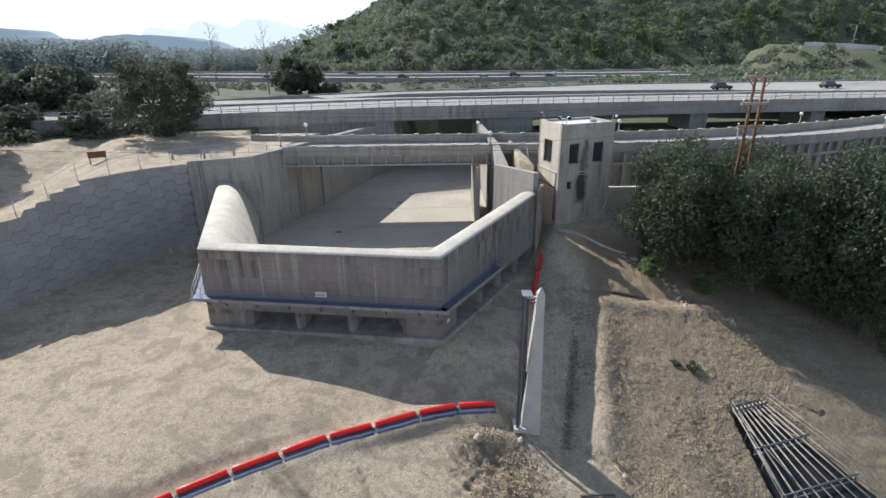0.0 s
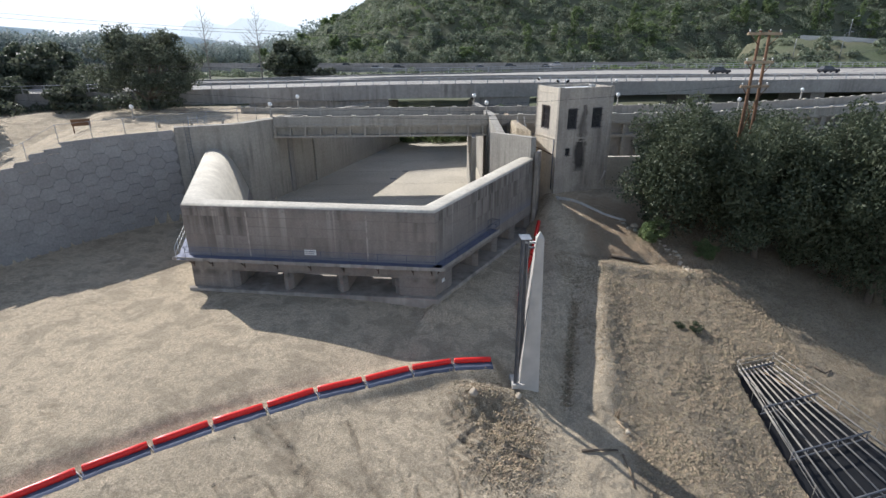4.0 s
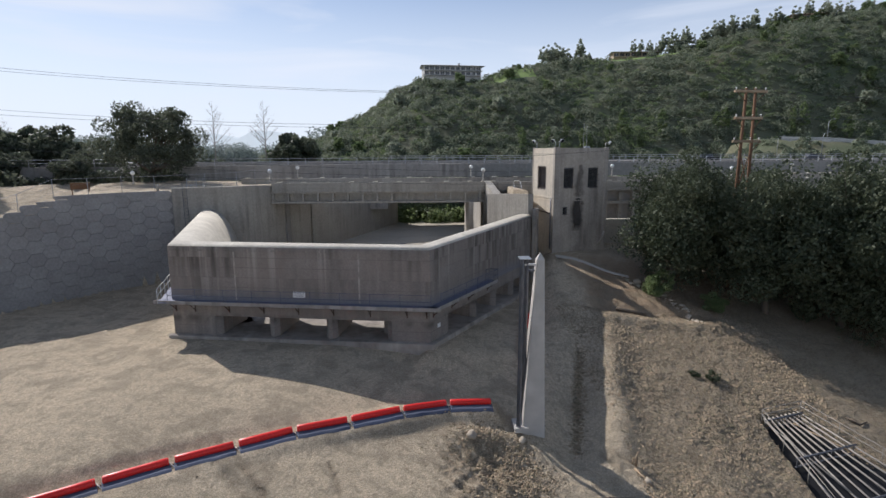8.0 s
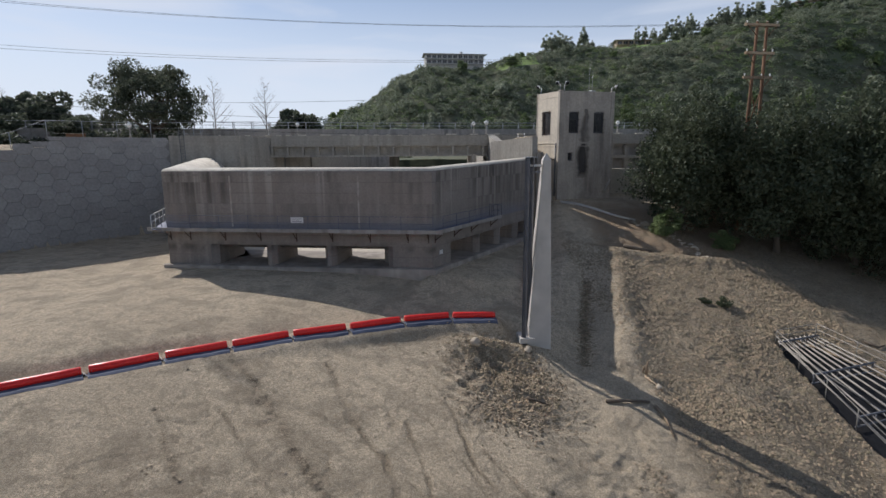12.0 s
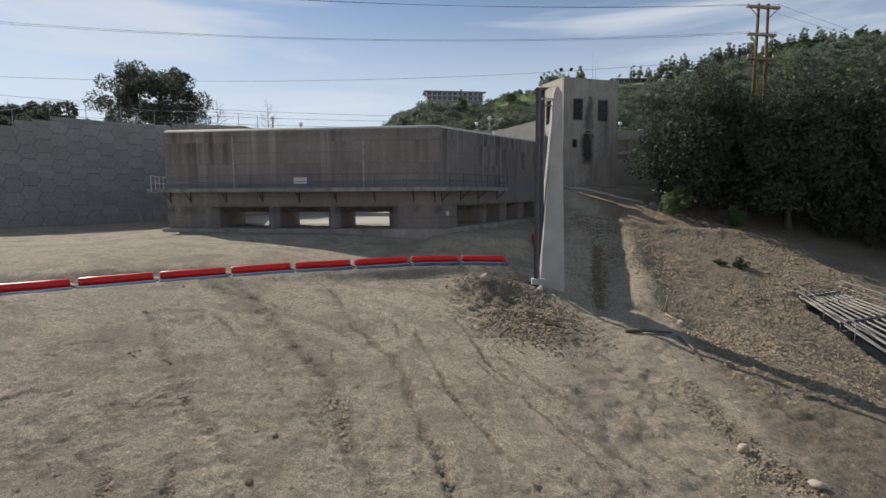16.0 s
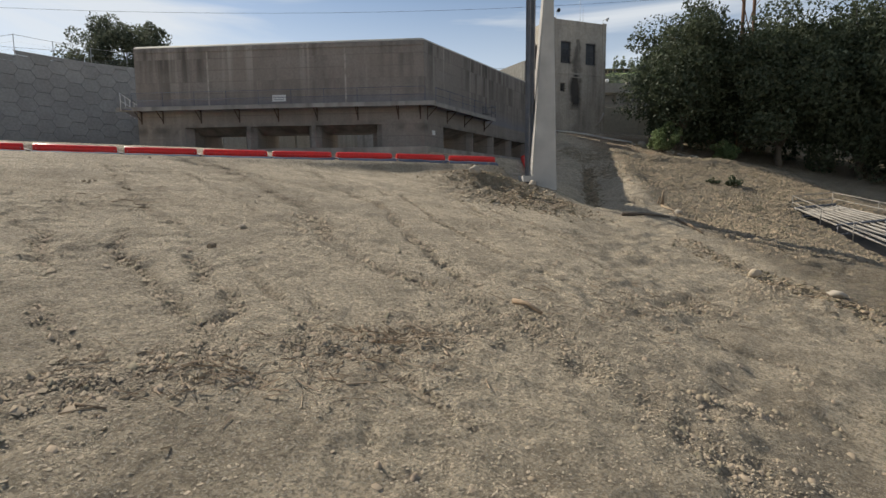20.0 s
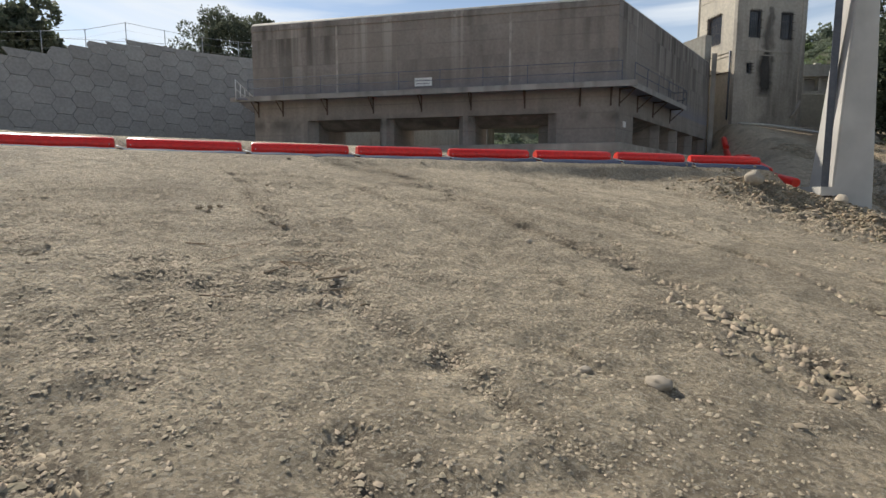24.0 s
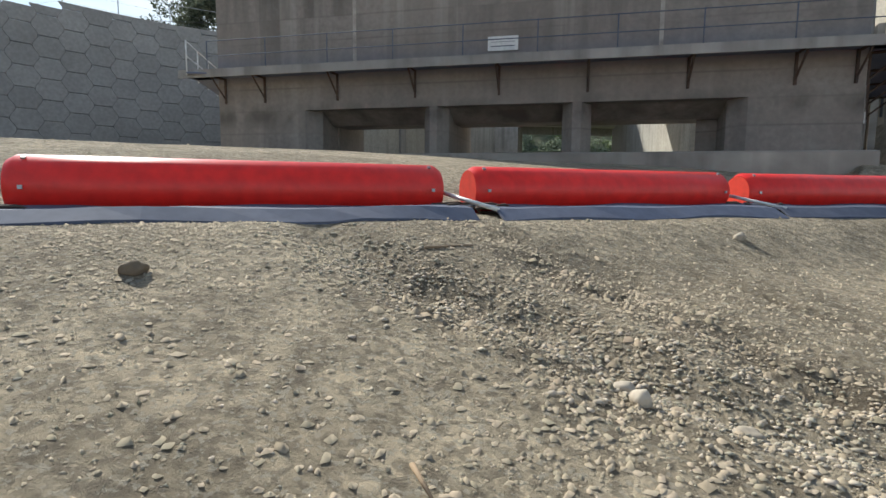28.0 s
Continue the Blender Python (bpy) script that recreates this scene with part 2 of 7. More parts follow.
M["steel_dark"] = mat("weathered_dark_steel", (0.13, 0.14, 0.16), (0.19, 0.19, 0.20), 0.55, 1.5, 12, 0.15, 25, metal=0.5)
M["rail_paint"] = mat("dull_blue_rail_paint", (0.10, 0.115, 0.16), (0.14, 0.15, 0.18), 0.85, 1.5, 12, 0.1, 25, spec=0.15)
M["steel_white"] = mat("white_painted_steel", (0.74, 0.74, 0.72), (0.62, 0.61, 0.58), 0.45, 2, 15, 0.05, 30)
M["grating"] = mat("blue_grey_walkway", (0.13, 0.145, 0.21), (0.18, 0.19, 0.24), 0.6, 1.2, 14, 0.2, 40, metal=0.2)
M["rust"] = mat("rusty_iron", (0.07, 0.052, 0.045), (0.11, 0.075, 0.055), 0.85, 2, 15, 0.3, 30)
M["wood"] = mat("weathered_wood", (0.26, 0.18, 0.11), (0.36, 0.28, 0.19), 0.85, 1.5, 12, 0.4, 25, rand=0.3)
M["pole_wood"] = mat("creosoted_pole_wood", (0.12, 0.065, 0.035), (0.18, 0.10, 0.055), 0.85, 0.6, 10, 0.3, 20)
M["sign_white"] = mat("white_sign_face", (0.78, 0.77, 0.73), (0.66, 0.65, 0.62), 0.6, 3, 15, 0.03, 30)
M["dark"] = mat("dark_opening", (0.012, 0.012, 0.013), (0.02, 0.02, 0.021), 0.6, 1, 6, 0.0)
M["glass"] = mat("dark_window_glass", (0.035, 0.038, 0.042), (0.05, 0.052, 0.056), 0.15, 1, 6, 0.0, spec=0.6)
M["globe"] = mat("opal_lamp_globe", (0.86, 0.85, 0.80), (0.78, 0.77, 0.73), 0.25, 4, 10, 0.0, spec=0.5)
M["bark"] = mat("oak_bark", (0.10, 0.08, 0.06), (0.16, 0.13, 0.10), 0.95, 1.2, 8, 0.6, 18)
M["twig"] = mat("bare_twig_bark", (0.22, 0.19, 0.16), (0.30, 0.27, 0.23), 0.95, 1, 6, 0.2, 20)
M["stone"] = mat("pale_stone", (0.46, 0.40, 0.31), (0.35, 0.30, 0.225), 0.9, 1.5, 14, 0.4, 30, rand=0.2, island=0.3)
M["spoil"] = mat("spoil_clod", (0.36, 0.285, 0.185), (0.22, 0.172, 0.112), 0.95, 1.5, 14, 0.5, 30, island=0.35)
M["dark_clod"] = mat("dark_earth_clod", (0.15, 0.115, 0.08), (0.20, 0.155, 0.105), 0.95, 3, 25, 0.6, 40)
M["clod"] = mat("earth_clod", (0.455, 0.375, 0.266), (0.37, 0.302, 0.212), 0.95, 0.7, 14, 0.5, 30, island=0.17)
M["clod_dark"] = mat("dark_broken_clod", (0.40, 0.325, 0.225), (0.29, 0.232, 0.16), 0.95, 0.7, 14, 0.5, 30, island=0.25)
M["lime"] = mat("lime_streak", (0.44, 0.40, 0.35), (0.27, 0.24, 0.21), 0.9, 2.5, 5, 0.2, 14)
M["house_white"] = mat("pale_stucco", (0.62, 0.60, 0.56), (0.52, 0.50, 0.47), 0.8, 0.3, 3, 0.1, 8)
M["house_roof"] = mat("grey_roof", (0.30, 0.29, 0.29), (0.38, 0.37, 0.36), 0.8, 0.3, 3, 0.1, 8)
M["house_tan"] = mat("tan_stucco", (0.46, 0.35, 0.26), (0.38, 0.30, 0.23), 0.8, 0.3, 3, 0.1, 8)
M["car_dark"] = mat("dark_car_paint", (0.018, 0.02, 0.026), (0.024, 0.026, 0.032), 0.25, 1, 5, 0.0, spec=0.6)
M["car_white"] = mat("white_car_paint", (0.75, 0.75, 0.74), (0.70, 0.70, 0.70), 0.25, 1, 5, 0.0, spec=0.6)
M["tyre"] = mat("black_rubber", (0.02, 0.02, 0.02), (0.03, 0.03, 0.03), 0.8, 2, 10, 0.1, 30)
M["rack_steel"] = mat("weathered_rack_steel", (0.36, 0.335, 0.29), (0.24, 0.22, 0.19), 0.6, 1.5, 10, 0.1, 25, metal=0.2)
M["wire"] = mat("dark_cable", (0.05, 0.05, 0.055), (0.07, 0.07, 0.075), 0.6, 1, 5, 0.0)
M["hose"] = mat("bleached_hose", (0.55, 0.52, 0.46), (0.42, 0.39, 0.34), 0.7, 1, 8, 0.2, 20)


def film_mat():
    """A dark damp film, patchy, that lets the plaster under it show."""
    m = mat("damp_film", (0.06, 0.054, 0.048), (0.10, 0.09, 0.08), 0.9, 0.8, 5, 0.0)
    n, l = m.node_tree.nodes, m.node_tree.links
    geo = n.new("ShaderNodeNewGeometry")
    mp = n.new("ShaderNodeMapping")
    mp.inputs["Scale"].default_value = (1.6, 1.6, 0.25)
    t = n.new("ShaderNodeTexNoise")
    t.inputs["Scale"].default_value, t.inputs["Detail"].default_value = 1.3, 8.0
    r = n.new("ShaderNodeMapRange")
    r.inputs["From Min"].default_value, r.inputs["From Max"].default_value, r.inputs["To Max"].default_value = 0.12, 0.48, 0.92
    l.new(geo.outputs["Position"], mp.inputs["Vector"])
    l.new(mp.outputs["Vector"], t.inputs["Vector"])
    l.new(t.outputs["Fac"], r.inputs["Value"])
    att = n.new("ShaderNodeAttribute")
    att.attribute_name = "wet"
    mm = n.new("ShaderNodeMath")
    mm.operation = "MULTIPLY"
    l.new(r.outputs["Result"], mm.inputs[0])
    l.new(att.outputs["Fac"], mm.inputs[1])
    l.new(mm.outputs[0], n["Principled BSDF"].inputs["Alpha"])
    return m


M["film"] = film_mat()


def leaf_mat(name, a, b, trans=0.25):
    m = mat(name, a, b, 0.6, 0.35, 1.2, 0.0, island=0.4, spec=0.25, grain=1.0)
    n, l = m.node_tree.nodes, m.node_tree.links
    bsdf, out = n["Principled BSDF"], n["Material Output"]
    tr = n.new("ShaderNodeBsdfTranslucent")
    mx = n.new("ShaderNodeMixShader")
    mx.inputs[0].default_value = trans
    l.new(bsdf.inputs["Base Color"].links[0].from_socket, tr.inputs["Color"])
    l.new(bsdf.outputs[0], mx.inputs[1])
    l.new(tr.outputs[0], mx.inputs[2])
    l.new(mx.outputs[0], out.inputs["Surface"])
    return m


M["leaf_oak"] = leaf_mat("oak_leaves", (0.080, 0.098, 0.056), (0.108, 0.125, 0.074), 0.30)
M["leaf_dark"] = leaf_mat("dark_leaves", (0.10, 0.115, 0.078), (0.125, 0.14, 0.095), 0.42)
M["leaf_hill"] = leaf_mat("chaparral_leaves", (0.165, 0.20, 0.125), (0.23, 0.25, 0.175), 0.38)
M["leaf_pale"] = leaf_mat("pale_green_leaves", (0.16, 0.215, 0.09), (0.205, 0.255, 0.12), 0.45)
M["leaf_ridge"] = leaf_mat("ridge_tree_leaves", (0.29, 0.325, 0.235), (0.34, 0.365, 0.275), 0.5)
# valley haze is mixed into this leaf colour, paler and greyer than near leaves
M["leaf_hazy"] = leaf_mat("hazed_far_leaves", (0.20, 0.24, 0.22), (0.26, 0.30, 0.28), 0.5)
M["scrub"] = mat("scrub_soil", (0.085, 0.108, 0.058), (0.13, 0.125, 0.078), 0.95, 0.04, 0.8, 0.5, 1.5, dist=0.3)
M["lawn"] = mat("hill_grass", (0.16, 0.24, 0.06), (0.20, 0.26, 0.09), 0.95, 0.05, 0.8, 0.3, 2)


def dirt_mat():
    """Trodden silt: pale crust, darker crumbly gravel, scattered pebbles."""
    m = mat("basin_dirt", (0.68, 0.56, 0.39), (0.56, 0.458, 0.315), 0.95, 0.12, 7.0, 1.0, 5.0, dist=0.06, detail=10, grain=1.0)
    for nd in m.node_tree.nodes:
        if nd.bl_idname == "ShaderNodeTexNoise" and nd.inputs["Scale"].default_value == 5.0:
            nd.inputs["Detail"].default_value, nd.inputs["Roughness"].default_value = 12.0, 0.72
    n, l = m.node_tree.nodes, m.node_tree.links
    bsdf = n["Principled BSDF"]
    geo = n.new("ShaderNodeNewGeometry")
    src = bsdf.inputs["Base Color"].links[0].from_socket

    def noise_node(scale, det=6.0, warp=0.0, stretch=None, rot=0.0):
        t = n.new("ShaderNodeTexNoise")
        t.inputs["Scale"].default_value, t.inputs["Detail"].default_value, t.inputs["Distortion"].default_value = scale, det, warp
        if stretch:
            mp = n.new("ShaderNodeMapping")
            mp.inputs["Scale"].default_value = stretch
            mp.inputs["Rotation"].default_value = (0, 0, rot)
            l.new(geo.outputs["Position"], mp.inputs["Vector"])
            l.new(mp.outputs["Vector"], t.inputs["Vector"])
        else:
            l.new(geo.outputs["Position"], t.inputs["Vector"])
        return t.outputs["Fac"]

    def rng(fac, lo, hi, t0=0.0, t1=1.0):
        r = n.new("ShaderNodeMapRange")
        r.inputs["From Min"].default_value, r.inputs["From Max"].default_value = lo, hi
        r.inputs["To Min"].default_value, r.inputs["To Max"].default_value = t0, t1
        l.new(fac, r.inputs["Value"])
        return r.outputs["Result"]

    def mixc(fac, c1, c2):
        x = n.new("ShaderNodeMixRGB")
        l.new(fac, x.inputs["Fac"])
        l.new(c1, x.inputs["Color1"])
        x.inputs["Color2"].default_value = (*c2, 1)
        return x.outputs["Color"]

    att = n.new("ShaderNodeAttribute")
    att.attribute_name = "crumb"

    def attr(name):
        a = n.new("ShaderNodeAttribute")
        a.attribute_name = name
        return a.outputs["Fac"]

    def times(p, q):
        mm = n.new("ShaderNodeMath")
        mm.operation = "MULTIPLY"
        l.new(p, mm.inputs[0])
        l.new(q, mm.inputs[1])
        return mm.outputs[0]

    grav = rng(noise_node(0.45, 12.0, 0.6), 0.49, 0.60, 0.0, 0.6)
    col = mixc(grav, src, (0.29, 0.235, 0.16))
    col = mixc(rng(noise_node(1.9, 12.0, 0.4), 0.53, 0.62, 0.0, 0.5), col, (0.27, 0.22, 0.15))
    # soils of the bank: grey-brown gravel, red upper soil, pale trodden path
    bk = attr("bank")
    tuft = noise_node(4.4, 10.0)
    tuft.node.inputs["Roughness"].default_value = 0.72
    col = mixc(times(bk, rng(noise_node(0.3, 6.0, 0.5), 0.3, 0.65, 0.55, 1.0)), col, (0.205, 0.155, 0.092))
    col = mixc(times(bk, rng(tuft, 0.49, 0.57, 0.0, 0.9)), col, (0.115, 0.088, 0.052))
    col = mixc(times(bk, rng(noise_node(2.1, 9.0), 0.55, 0.68, 0.0, 0.5)), col, (0.36, 0.31, 0.17))
    col = mixc(times(attr("red_soil"), rng(tuft, 0.35, 0.6, 0.85, 0.5)), col, (0.34, 0.215, 0.12))
    col = mixc(times(attr("pale_path"), rng(noise_node(1.4, 8.0), 0.3, 0.6, 0.9, 0.55)), col, (0.53, 0.435, 0.30))
    # crumbs, pebbles and chips told apart by tone; dark flecks paint in crumb shadows
    lump = noise_node(9.0, 12.0)
    lump.node.inputs["Roughness"].default_value = 0.75
    col = mixc(rng(lump, 0.52, 0.58, 0.0, 0.45), col, (0.25, 0.20, 0.14))
    col = mixc(rng(lump, 0.46, 0.40, 0.0, 0.4), col, (0.66, 0.56, 0.41))
    speck = rng(noise_node(22.0, 8.0), 0.50, 0.58, 0.0, 0.62)
    col = mixc(speck, col, (0.24, 0.195, 0.14))
    cell = n.new("ShaderNodeTexVoronoi")
    cell.inputs["Scale"].default_value, cell.inputs["Randomness"].default_value = 26.0, 1.0
    l.new(geo.outputs["Position"], cell.inputs["Vector"])
    chip = n.new("ShaderNodeSeparateColor")
    l.new(cell.outputs["Color"], chip.inputs[0])
    tone = n.new("ShaderNodeCombineColor")
    for k in range(3):
        l.new(rng(chip.outputs[0], 0.0, 1.0, 0.80, 1.2), tone.inputs[k])
    mul = n.new("ShaderNodeMixRGB")
    mul.blend_type = "MULTIPLY"
    mul.inputs["Fac"].default_value = 1.0
    l.new(col, mul.inputs["Color1"])
    l.new(tone.outputs["Color"], mul.inputs["Color2"])
    col = mul.outputs["Color"]
    light = rng(noise_node(40.0, 6.0), 0.55, 0.62, 0.0, 0.7)
    col = mixc(light, col, (0.62, 0.55, 0.43))
    # freshly broken soil, with rill shade darkened in, where rilled or churned
    col = mixc(times(att.outputs["Fac"], rng(noise_node(11.0, 8.0), 0.38, 0.52, 0.15, 0.95)), col, (0.19, 0.15, 0.102))
    l.new(col, bsdf.inputs["Base Color"])
    # relief in metres: lumps, crumbs and half-sunk pebbles
    old = bsdf.inputs["Normal"].links[0].from_node

    def scaled(fac, k):
        mm = n.new("ShaderNodeMath")
        mm.operation = "MULTIPLY"
        mm.inputs[1].default_value = k
        l.new(fac, mm.inputs[0])
        return mm.outputs[0]

    def plus(p, q):
        mm = n.new("ShaderNodeMath")
        l.new(p, mm.inputs[0])
        l.new(q, mm.inputs[1])
        return mm.outputs[0]

    def rough_noise(scale, det, rough):
        f = noise_node(scale, det)
        f.node.inputs["Roughness"].default_value = rough
        return f

    vor = n.new("ShaderNodeTexVoronoi")
    vor.inputs["Scale"].default_value = 24.0
    l.new(geo.outputs["Position"], vor.inputs["Vector"])
    peb = rng(vor.outputs["Distance"], 0.0, 0.45, 1.0, 0.0)
    pm = n.new("ShaderNodeMath")
    pm.operation = "MULTIPLY"
    l.new(peb, pm.inputs[0])
    l.new(rng(att.outputs["Fac"], 0.0, 1.0, 0.4, 2.2), pm.inputs[1])
    h = plus(plus(scaled(rough_noise(4.0, 10.0, 0.62), 0.07), plus(scaled(rough_noise(20.0, 8.0, 0.78), 0.10), scaled(rough_noise(70.0, 6.0, 0.78), 0.042))), plus(scaled(pm.outputs[0], 0.022), scaled(lump, -0.05)))
    old.inputs["Distance"].default_value, old.inputs["Strength"].default_value = 1.0, 1.0
    l.new(h, old.inputs["Height"])
    return m


M["dirt"] = dirt_mat()

# ---- building helpers ----
def part(name, bm, material, parent=None, label="", smooth=False):
    """Links a bmesh as one mesh object under its thing or part."""
    me = bpy.data.meshes.new(name)
    bm.normal_update()
    bm.to_mesh(me)
    bm.free()
    me.materials.append(material)
    if smooth:
        me.shade_smooth()
    ob = new(name, me)
    if parent:
        ob.parent = parent
    if label:
        tagged(ob, label)
    return ob


def from_arrays(name, verts, faces, material, parent=None, smooth=False):
    """A mesh object from numpy arrays of vertices and equal-sided faces."""
    me = bpy.data.meshes.new(name)
    verts, faces = np.asarray(verts, np.float32), np.asarray(faces, np.int32)
    k = faces.shape[1]
    me.vertices.add(len(verts))
    me.vertices.foreach_set("co", verts.ravel())
    me.loops.add(faces.size)
    me.loops.foreach_set("vertex_index", faces.ravel())
    me.polygons.add(len(faces))
    me.polygons.foreach_set("loop_start", np.arange(0, faces.size, k, dtype=np.int32))
    if smooth:
        me.polygons.foreach_set("use_smooth", np.ones(len(faces), bool))
    me.update(calc_edges=True)
    me.materials.append(material)
    ob = new(name, me)
    if parent:
        ob.parent = parent
    return ob


def thing(name, label, category, m=None, group="", kind=""):
    ob = new(name)
    ob.empty_display_size = 0.3
    if m is not None:
        ob.matrix_basis = m
    return tagged(ob, label, category, group, kind)


def box(bm, x0, y0, z0, x1, y1, z1, bevel=0.0, m=None):
    vs = [bm.verts.new((x, y, z)) for z in (z0, z1) for x, y in ((x0, y0), (x1, y0), (x1, y1), (x0, y1))]
    fs = [bm.faces.new([vs[i] for i in f]) for f in ((3, 2, 1, 0), (4, 5, 6, 7), (0, 1, 5, 4), (1, 2, 6, 5), (2, 3, 7, 6), (3, 0, 4, 7))]
    if bevel:
        geom = list({e for f in fs for e in f.edges})
        r = bmesh.ops.bevel(bm, geom=geom, offset=bevel, segments=2, profile=0.5, affect="EDGES")
        vs = list({v for v in vs if v.is_valid} | {v for f in r["faces"] for v in f.verts})
    if m is not None:
        bmesh.ops.transform(bm, matrix=m, verts=vs)
    return vs


def prism(bm, pts, z0, z1):
    """An upright prism over plan points in counterclockwise order. z1: a height, or one a point."""
    n = len(pts)
    zt = z1 if isinstance(z1, (list, tuple)) else [z1] * n
    a = [bm.verts.new((x, y, z0)) for x, y in pts]
    b = [bm.verts.new((x, y, z)) for (x, y), z in zip(pts, zt)]
    bm.faces.new(a[::-1])
    bm.faces.new(b)
    for i in range(n):
        j = (i + 1) % n
        bm.faces.new((a[i], a[j], b[j], b[i]))


def tube(bm, pts, r, seg=8, caps=True):
    """A round bar along points. r: a radius, or one a point."""
    pts = [Vector(p) for p in pts]
    rr = r if isinstance(r, (list, tuple)) else [r] * len(pts)
    rings = []
    for i, p in enumerate(pts):
        d = (pts[min(i + 1, len(pts) - 1)] - pts[max(i - 1, 0)]).normalized()
        u = d.orthogonal().normalized() if abs(d.z) > 0.95 else d.cross(Vector((0, 0, 1))).normalized()
        w = d.cross(u)
        rings.append([bm.verts.new(p + (u * math.cos(k * math.tau / seg) + w * math.sin(k * math.tau / seg)) * rr[i]) for k in range(seg)])
    for a, b in zip(rings, rings[1:]):
        for k in range(seg):
            bm.faces.new((a[k], a[(k + 1) % seg], b[(k + 1) % seg], b[k]))
    if caps and seg > 2:
        bm.faces.new(rings[0][::-1])
        bm.faces.new(rings[-1])


def tube_part(name, pts, r, material, parent, seg=8, label="", smooth=True):
    bm = bmesh.new()
    tube(bm, pts, r, seg)
    return part(name, bm, material, parent, label, smooth)


def box_part(name, dims, material, parent, bevel=0.0, m=None, label=""):
    bm = bmesh.new()
    box(bm, *dims, bevel=bevel, m=m)
    return part(name, bm, material, parent, label)


def sweep(bm, path, profile):
    """Sweeps a closed profile of (inward, height) pairs along a plan path with mitred corners; inward is to the left of the way. Heights may be
    callables of the path's index."""
    n, rings = len(path), []
    P = [Vector(p) for p in path]
    for i in range(n):
        d0 = (P[i] - P[i - 1]).normalized() if i else (P[1] - P[0]).normalized()
        d1 = (P[i + 1] - P[i]).normalized() if i < n - 1 else d0
        n0, n1 = Vector((-d0.y, d0.x)), Vector((-d1.y, d1.x))
        b = (n0 + n1).normalized()
        b = b / max(0.3, b.dot(n0))
        rings.append([bm.verts.new((P[i].x + b.x * u, P[i].y + b.y * u, h(i) if callable(h) else h)) for u, h in profile])
    k = len(profile)
    for a, b in zip(rings, rings[1:]):
        for j in range(k):
            bm.faces.new((a[j], b[j], b[(j + 1) % k], a[(j + 1) % k]))
    bm.faces.new(rings[0])
    bm.faces.new(rings[-1][::-1])


def smooth01(t):
    t = np.clip(t, 0, 1)
    return t * t * (3 - 2 * t)


def smin(a, b, k):
    h = np.clip(0.5 + 0.5 * (b - a) / k, 0, 1)
    return b * (1 - h) + a * h - k * h * (1 - h)


def value_noise(x, y, seed=0):
    """Smooth noise in 0..1 on arrays, one unit between its knots."""
    xi, yi = np.floor(x).astype(np.int64), np.floor(y).astype(np.int64)
    fx, fy = smooth01(x - xi), smooth01(y - yi)

    def hsh(a, b):
        h = (a * 374761393 + b * 668265263 + seed * 1274126177) & 0x7FFFFFFF
        h = ((h ^ (h >> 13)) * 1274126177) & 0x7FFFFFFF
        return ((h ^ (h >> 16)) & 0xFFFF) / 65535.0

    return (hsh(xi, yi) * (1 - fx) + hsh(xi + 1, yi) * fx) * (1 - fy) + (hsh(xi, yi + 1) * (1 - fx) + hsh(xi + 1, yi + 1) * fx) * fy


def fbm(x, y, octaves=4, seed=0):
    s, a, f = 0.0, 0.5, 1.0
    for o in range(octaves):
        s, a, f = s + a * (value_noise(x * f, y * f, seed + o) - 0.5), a / 2, f * 2.03
    return s

# ---- ground ----
WALL = [(-47.5, 30.0), (-44.2, 38.5), (-40.6, 46.3), (-37.9, 50.9), (-34.9, 55.6), (-31.4, 59.6), (-27.6, 62.2)]   # retaining wall, along its foot
ABUT = [(-27.6, 62.2), (-20.7, 64.7), (-18.9, 69.7)]
CH_L = ((-20.7, 64.7), (-4.3, 110.0))      # channel's two side walls, in plan
CH_R = ((8.9, 62.5), (9.6, 110.0))
HILL_X = (-400, -150, -110, -72, -44, -18, 1, 46, 67, 93, 145, 171, 197, 222, 252, 282, 340, 420, 600, 900)
HILL_Z = (9, 9, 11, 25, 39, 56, 64, 67, 74, 77, 80, 84, 87, 94, 101, 107, 116, 124, 130, 115)
RAMP = [(170.0, 250.0), (184.0, 238.0), (206.0, 224.0), (250.0, 206.0), (330.0, 198.0)]


def side_of(path, x, y):
    """Distance from a plan path, above zero to the left of its way."""
    best = np.full(np.shape(x), 1e9)
    sign = np.ones(np.shape(x))
    for (ax, ay), (bx, by) in zip(path, path[1:]):
        dx, dy = bx - ax, by - ay
        t = np.clip(((x - ax) * dx + (y - ay) * dy) / (dx * dx + dy * dy), 0, 1)
        d = np.hypot(x - ax - t * dx, y - ay - t * dy)
        s = np.sign(dx * (y - ay) - dy * (x - ax))
        sign = np.where(d < best, s, sign)
        best = np.minimum(best, d)
    return best * sign


BOOM = [(-26.3, 16.2), (-23.3, 18.2), (-20.4, 20.4), (-17.7, 22.4), (-14.94, 24.19), (-12.29, 25.80), (-9.56, 27.20), (-6.82, 28.62), (-3.90, 29.62), (-0.92, 30.75), (1.93, 31.55), (4.75, 31.75)]
WASH = [(-10.2, 25.8), (-9.7, 25.35), (-8.95, 25.0), (-8.5, 24.6), (-8.0, 24.4), (-7.3, 24.2), (-6.2, 23.4), (-4.6, 22.2)]
BASIN_EDGE = [(-60.0, -120.0), (-50.0, 5.0), *WALL, (-20.7, 64.7), (-19.3, 68.8), (-16.6, 80.0), (-8.0, 109.0), (-8.0, 127.0), (12.5, 127.0), (11.0, 70.0), (10.4, 62.0), (12.3, 57.5)]
